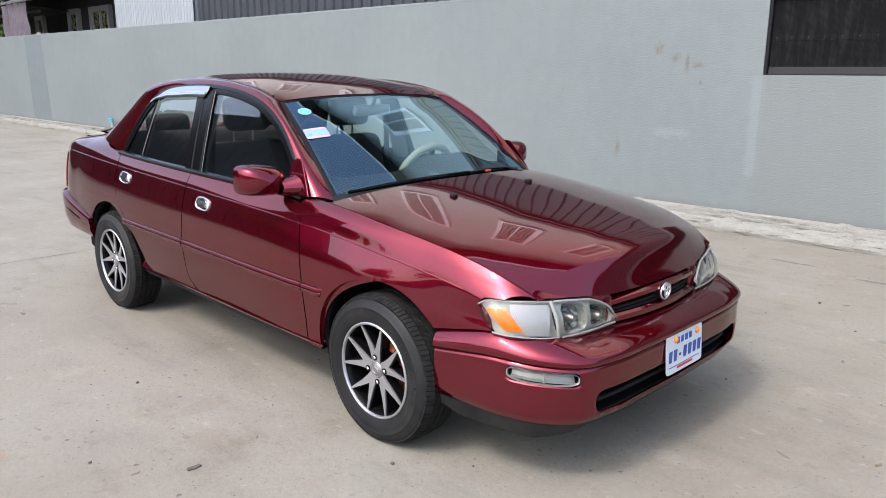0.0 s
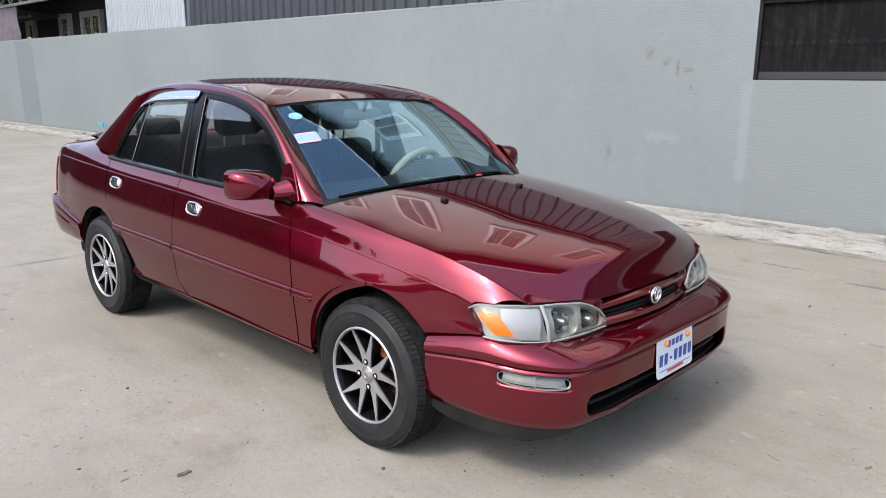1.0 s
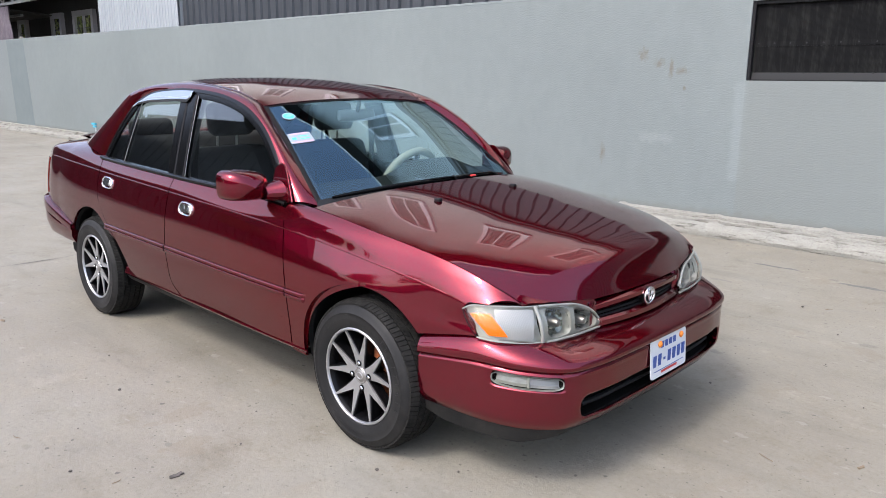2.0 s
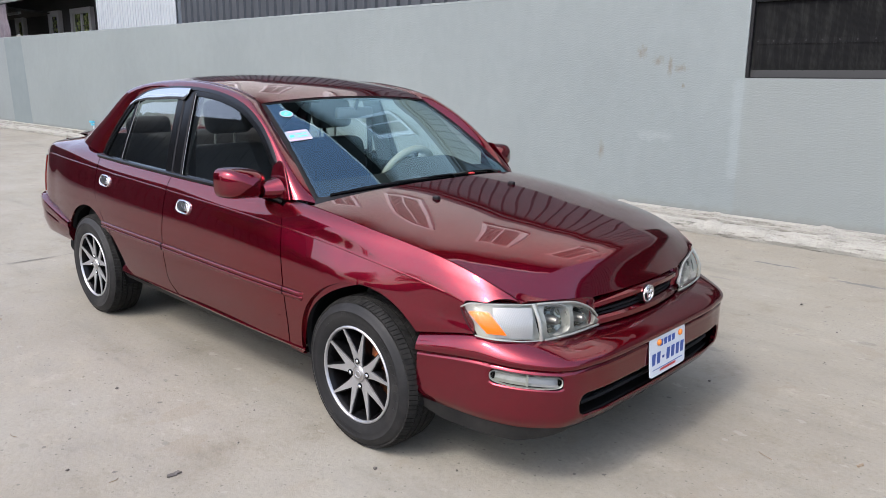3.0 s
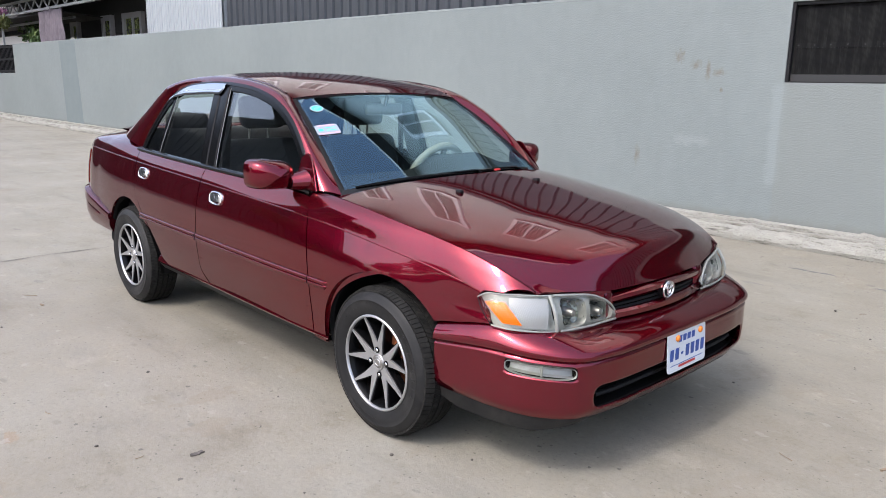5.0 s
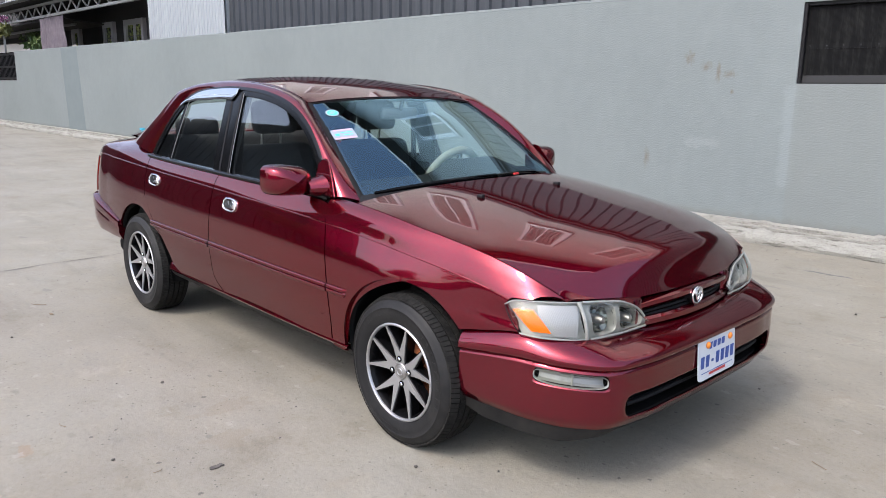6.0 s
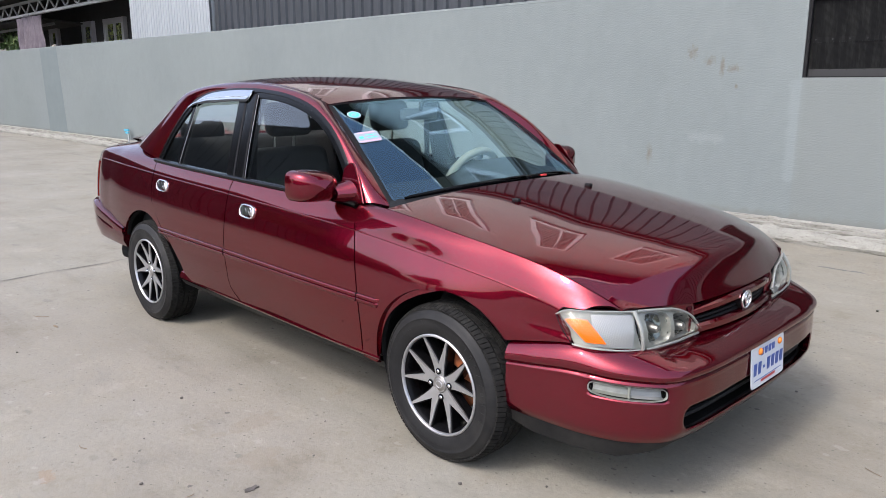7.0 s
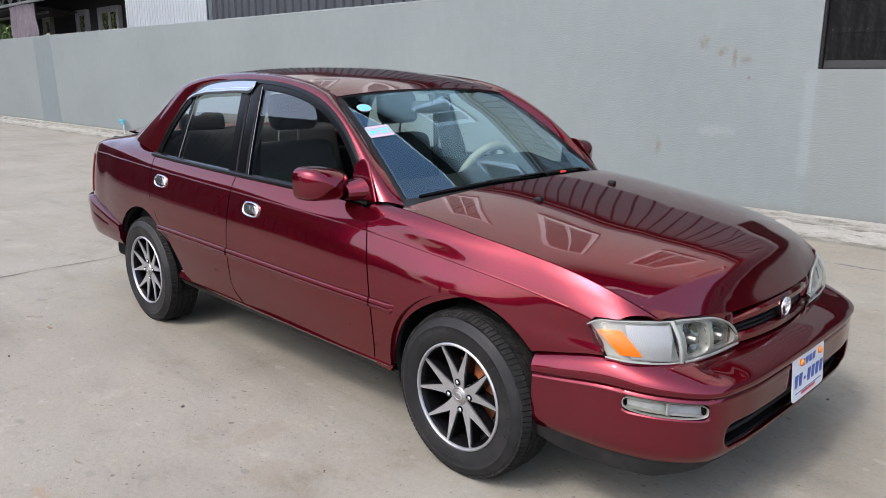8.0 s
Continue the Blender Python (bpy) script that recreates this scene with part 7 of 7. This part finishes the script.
        bm = bmesh.new()
        lathe(bm, [(0.0125, yy(0.800)), (0.0125, yy(0.8165)), (0.0001, yy(0.8160))], 20, "y", (lx, 0, lz))
        part("lug_well", bm, RIMBLACK, rim)
        bm = bmesh.new()
        lathe(bm, [(0.0001, yy(0.8205)), (0.005, yy(0.820)), (0.0078, yy(0.8175)), (0.0078, yy(0.81))], 6, "y", (lx, 0, lz))
        part("lug_nut", bm, CHROME, rim, smooth=False)
    # brake
    bm = bmesh.new()
    if disc:
        lathe(bm, [(0.06, yy(0.745)), (0.122, yy(0.745)), (0.122, yy(0.725)), (0.06, yy(0.725))], 48, "y", C)
        part("brake_disc", bm, RUST, wheel, "rusty brake disc")
        bm = bmesh.new()
        for a0, a1 in ((-10, 75),):
            pts = [(x + r * math.cos(radians(a)), yy(0.77), cz + r * math.sin(radians(a))) for r, a in [(0.142, a0 + (a1 - a0) * k / 8) for k in range(9)] + [(0.085, a1 - (a1 - a0) * k / 8) for k in range(9)]]
            slab(bm, pts, (0, yy(-0.05), 0))
        part("brake_caliper", bm, RUST, wheel, "rust-brown brake caliper", smooth=False)
    else:
        lathe(bm, [(0.0001, yy(0.755)), (0.10, yy(0.755)), (0.11, yy(0.745)), (0.11, yy(0.70))], 40, "y", C)
        part("brake_drum", bm, BLACK, wheel, "dark brake drum")
    return wheel


for wx, dsc in ((0.0, True), (-2.465, False)):
    for side in (-1, 1):
        make_wheel(wx, side, dsc)

# underbody
bm = bmesh.new()
block(bm, (-3.4, -0.62, 0.20), (0.62, 0.62, 0.30), 0.03)
part("underbody", bm, DARK, car, "dark underbody")
tube("rear_axle", [(-2.465, -0.66, 0.29), (-2.465, 0.66, 0.29)], 0.03, DARK, car)
tube("front_axle", [(0.0, -0.66, 0.29), (0.0, 0.66, 0.29)], 0.025, DARK, car)

# ---- inside the car ----
bm = bmesh.new()
block(bm, (-2.95, -0.70, 0.32), (-0.30, 0.70, 0.36), 0.0)
part("cabin_floor", bm, CABIN, car)
for side in (-1, 1):
    rows = [[np.array((x, side * y, z)) for y, z in ((0.70, 0.36), (0.72, 0.6), (0.71, 0.86), (0.735, 0.90))] for x in [-2.9 + 2.4 * i / 12 for i in range(13)]]
    sheet("door_card", rows, CABIN, car, out=(0, -side, 0))
# headliner under the roof
rows = []
for i in range(17):
    y = -1 + 2 * i / 16
    rows.append([np.array((x, y * (ROOF_W(x) + 0.02), ROOF_C(x) * (1 - y * y) + ROOF_E(x) * y * y - 0.03)) for x in [-1.06 - 1.36 * j / 16 for j in range(17)]])
sheet("headliner", rows, HEADLINER, car, "pale headliner", out=(0, 0, -1))
# dashboard
rows = []
for i in range(41):
    y = -0.70 + 1.40 * i / 40
    hump = 0.070 * math.exp(-((y - 0.36) / 0.20) ** 4)
    bl = ws_pt(max(-1, min(1, y / 0.68)), 0.03, -0.012)
    rows.append([np.array((bl[0], y, bl[2])), np.array((bl[0] - 0.16, y, 0.945 + 0.3 * hump)), np.array((-0.72, y, 0.945 + hump)), np.array((-0.86, y, 0.925 + hump)), np.array((-0.90, y, 0.89 + hump)), np.array((-0.86, y, 0.80)), np.array((-0.78, y, 0.55))])
sheet("dashboard", rows, DASH, car, "grey dashboard with instrument hood", out=(0, 0, 1))
# steering wheel
sc = np.array((-0.905, 0.318, 0.878))
ax = np.array((-0.90, 0, 0.43)) / np.linalg.norm((-0.90, 0, 0.43))
e1 = np.array((0, 1.0, 0))
e2 = np.cross(ax, e1)
ring = [sc + 0.185 * (math.cos(q) * e1 + math.sin(q) * e2) for q in [2 * math.pi * k / 48 for k in range(49)]]
steer = tube("steering_wheel", ring, 0.021, WHEELGREY, car, "pale grey vinyl steering wheel", 12, 1.0, up=tuple(ax))
tube("column", [sc + ax * 0.0, sc - ax * 0.25], [0.055, 0.05], CABIN, steer, "", 14, 1.0, up=(0, 1, 0))
for q in (0.0, math.pi, -math.pi / 2):
    tube("spoke", [sc - ax * 0.02, sc + 0.18 * (math.cos(q) * e1 + math.sin(q) * e2)], 0.016, CABIN, steer, "", 8, 1.0, up=tuple(ax))
bm = bmesh.new()
bmesh.ops.create_uvsphere(bm, u_segments=20, v_segments=12, radius=0.075, matrix=Matrix.Translation(sc) @ Matrix.Diagonal((0.5, 1, 0.8, 1)))
part("hub_pad", bm, CABIN, steer)


def cushion(name, lo, hi, lean, parent, label="", bev=0.05):
    bm = bmesh.new()
    block(bm, lo, hi, bev, 4)
    zc_ = lo[2]
    for v in bm.verts:
        v.co.x -= (v.co.z - zc_) * lean
    return part(name, bm, SEAT, parent, label, sharp=60)


for yc in (-0.36, 0.36):
    seat = cushion("front_seat", (-1.55, yc - 0.25, 0.42), (-1.00, yc + 0.25, 0.60), 0.0, car, "grey cloth front seat with headrest")
    cushion("backrest", (-1.62, yc - 0.24, 0.56), (-1.47, yc + 0.24, 1.06), 0.22, seat)
    cushion("headrest", (-1.66, yc - 0.135, 1.12), (-1.56, yc + 0.135, 1.30), 0.12, seat, "", 0.045)
    for dy in (-0.06, 0.06):
        tube("headrest_post", [(-1.67, yc + dy, 1.03), (-1.655, yc + dy, 1.14)], 0.006, STEEL, seat, up=(1, 0, 0))
rear = cushion("rear_seat", (-2.45, -0.62, 0.42), (-1.98, 0.62, 0.62), 0.0, car, "grey cloth rear bench")
cushion("backrest", (-2.52, -0.62, 0.56), (-2.38, 0.62, 1.07), 0.30, rear)
for yc in (-0.34, 0.34):
    cushion("headrest", (-2.66, yc - 0.14, 1.05), (-2.56, yc + 0.14, 1.17), 0.1, rear, "", 0.04)
bm = bmesh.new()
block(bm, (-2.98, -0.62, 0.99), (-2.55, 0.62, 1.01), 0.0)
part("parcel_shelf", bm, CABIN, car)
# inner mirror, seat belts
rm = bmesh.new()
block(rm, (-0.985, -0.125, 1.215), (-0.955, 0.125, 1.275), 0.02, 3)
inner = part("inner_mirror", rm, MIRRORGREY, car, "grey inside mirror")
tube("stalk", [(-0.965, 0.0, 1.26), (-0.94, 0.0, 1.315)], 0.01, CABIN, inner, up=(1, 0, 0))
for side in (-1, 1):
    rows = [[np.array((x, side * (side_y(x, z) - 0.035), z)) for x in (-1.60, -1.58, -1.47, -1.45)] for z in (0.90, 1.05, 1.2, 1.34)]
    sheet("pillar_lining", rows, CABIN, car, out=(0, -side, 0))
    tube("seat_belt", [(-1.545, side * 0.60, 1.24), (-1.56, side * 0.62, 1.0), (-1.58, side * 0.63, 0.7)], 0.022, BLACK, car, "", 8, 0.15, up=(1, 0, 0))
    # sun visors
    bm = bmesh.new()
    block(bm, (-1.22, side * 0.30 - 0.17, 1.300), (-1.08, side * 0.30 + 0.17, 1.312), 0.006)
    vis = part("sun_visor", bm, HEADLINER, car)
    # far pillars' lining
    rows = [[np.array((p[0] - 0.02, side * (p[1] - 0.075 + 0.03 * p[2]), p[2] + 0.012)), np.array((p[0] - 0.035, side * (p[1] - 0.02), p[2])), np.array((p[0] - 0.05, side * (p[1] + 0.055), p[2] - 0.01))] for p in WS_SIDE[::6]]
    sheet("pillar_lining", rows, CABIN, car, out=(-1, -side, 0))
    rows = [[np.array((p[0] + 0.02, side * (p[1] - 0.015), p[2] - 0.01)), np.array((p[0] + 0.12, side * (p[1] + 0.06), p[2] - 0.02)), np.array((p[0] + 0.26, side * (p[1] + 0.09), p[2] - 0.03))] for p in RW_SIDE[::4]]
    sheet("pillar_lining", rows, CABIN, car, out=(1, -side, 0))

# ---- small things on the ground ----
rnd = random.Random(21)


def pebble(x, y, r, material, label, squash=0.6):
    bm = bmesh.new()
    bmesh.ops.create_icosphere(bm, subdivisions=2, radius=r * 0.75)
    for v in bm.verts:
        v.co += v.co.normalized() * r * 0.45 * noise.noise(v.co / r * 0.9 + Vector((x * 7, y * 5, 0)))
        v.co.z *= squash
    low = min(v.co.z for v in bm.verts)
    own("pebble", bm, material, label, "pebble", group="pebbles on the yard", m=pose(x, y, -low, 0, 0, rnd.uniform(0, 360)), smooth=True)


for x, y, r in ((-1.216, -1.258, 0.011), (-0.612, -1.708, 0.009), (0.193, -0.906, 0.010), (-0.564, -0.94, 0.006), (0.422, -0.701, 0.007), (0.728, 0.787, 0.009), (0.61, 2.426, 0.012), (-1.35, -1.42, 0.006), (-0.95, -1.55, 0.005), (-1.7, -1.1, 0.006), (-0.35, -1.15, 0.006), (1.05, 1.45, 0.007), (1.35, 1.0, 0.006), (0.95, 2.0, 0.008), (-2.4, -1.6, 0.008), (0.2, -1.3, 0.006)):
    pebble(x, y, r, STONE, "small dark pebble lying on the concrete")


def flake(x, y, l, w, rz, material, name, label):
    bm = bmesh.new()
    n = 14
    top = []
    for k in range(n):
        q = 2 * math.pi * k / n
        rr = 1 + 0.85 * noise.noise((math.cos(q) * 2.2 + x * 9, math.sin(q) * 2.2 + y * 9, 0))
        top.append(bm.verts.new((l * rr * math.cos(q), w * rr * math.sin(q), 0.003 + 0.004 * abs(math.cos(q)))))
    low = [bm.verts.new((v.co.x, v.co.y, 0.0)) for v in top]
    c_ = bm.verts.new((0, 0, 0.002))
    for k in range(n):
        bm.faces.new((top[k], top[(k + 1) % n], c_))
        bm.faces.new((top[k], low[k], low[(k + 1) % n], top[(k + 1) % n]))
    own(name, bm, material, label, name, m=pose(x, y, 0.0005, 0, 0, rz), smooth=False)


flake(-0.305, -1.448, 0.026, 0.012, 85, STONE, "leaf", "dark withered leaf flat on the concrete")
flake(-2.72, -1.30, 0.02, 0.008, 10, DRYLEAF, "leaf", "brown dry leaf on the concrete")
flake(1.5, 0.4, 0.018, 0.007, 70, DRYLEAF, "leaf", "brown dry leaf on the concrete")
flake(1.3, 2.6, 0.03, 0.008, 20, DRYLEAF, "leaf", "brown dry leaf on the concrete")


def twig(x, y, l, rz, bend):
    bm = bmesh.new()
    rings = []
    for k in range(9):
        t = k / 8 - 0.5
        p = Vector((l * t, bend * (4 * t * t - 1), 0.003 + 0.004 * (1 - 4 * t * t)))
        rings.append([bm.verts.new(p + Vector((0, 0.0018 * math.cos(a), 0.0018 * math.sin(a)))) for a in (0, 2.1, 4.2)])
    for p, q in zip(rings, rings[1:]):
        for j in range(3):
            bm.faces.new((p[j], p[(j + 1) % 3], q[(j + 1) % 3], q[j]))
    own("twig", bm, DRYLEAF, "thin curved dry twig on the concrete", "twig", group="twigs on the yard", m=pose(x, y, 0, 0, 0, rz))


for a in ((-3.009, -1.291, 0.12, 30, 0.03), (1.209, 0.225, 0.07, -25, 0.008), (-1.05, -1.75, 0.05, 10, 0.01), (-0.42, -1.62, 0.035, 100, 0.012), (0.75, 2.5, 0.05, 50, 0.01)):
    twig(*a)
# fine grit
bm = bmesh.new()
for _ in range(700):
    x, y = rnd.uniform(-4.5, 2.5), rnd.uniform(-2.3, 4.0)
    if -3.5 < x < 0.9 and -0.8 < y < 0.85:
        continue
    r = rnd.uniform(0.0012, 0.0038)
    q = Euler((rnd.uniform(0, 6), rnd.uniform(0, 6), rnd.uniform(0, 6))).to_matrix()
    vs_ = [bm.verts.new(Vector((x, y, r * 0.5)) + q @ Vector(v) * r) for v in ((1, 0, 0), (-0.6, 0.8, 0), (-0.6, -0.8, 0), (0, 0, 1))]
    for f in ((0, 1, 2), (0, 1, 3), (1, 2, 3), (0, 2, 3)):
        bm.faces.new([vs_[k] for k in f])
own("grit", bm, STONE, "scattered dark grit on the concrete", "grit", "stuff")
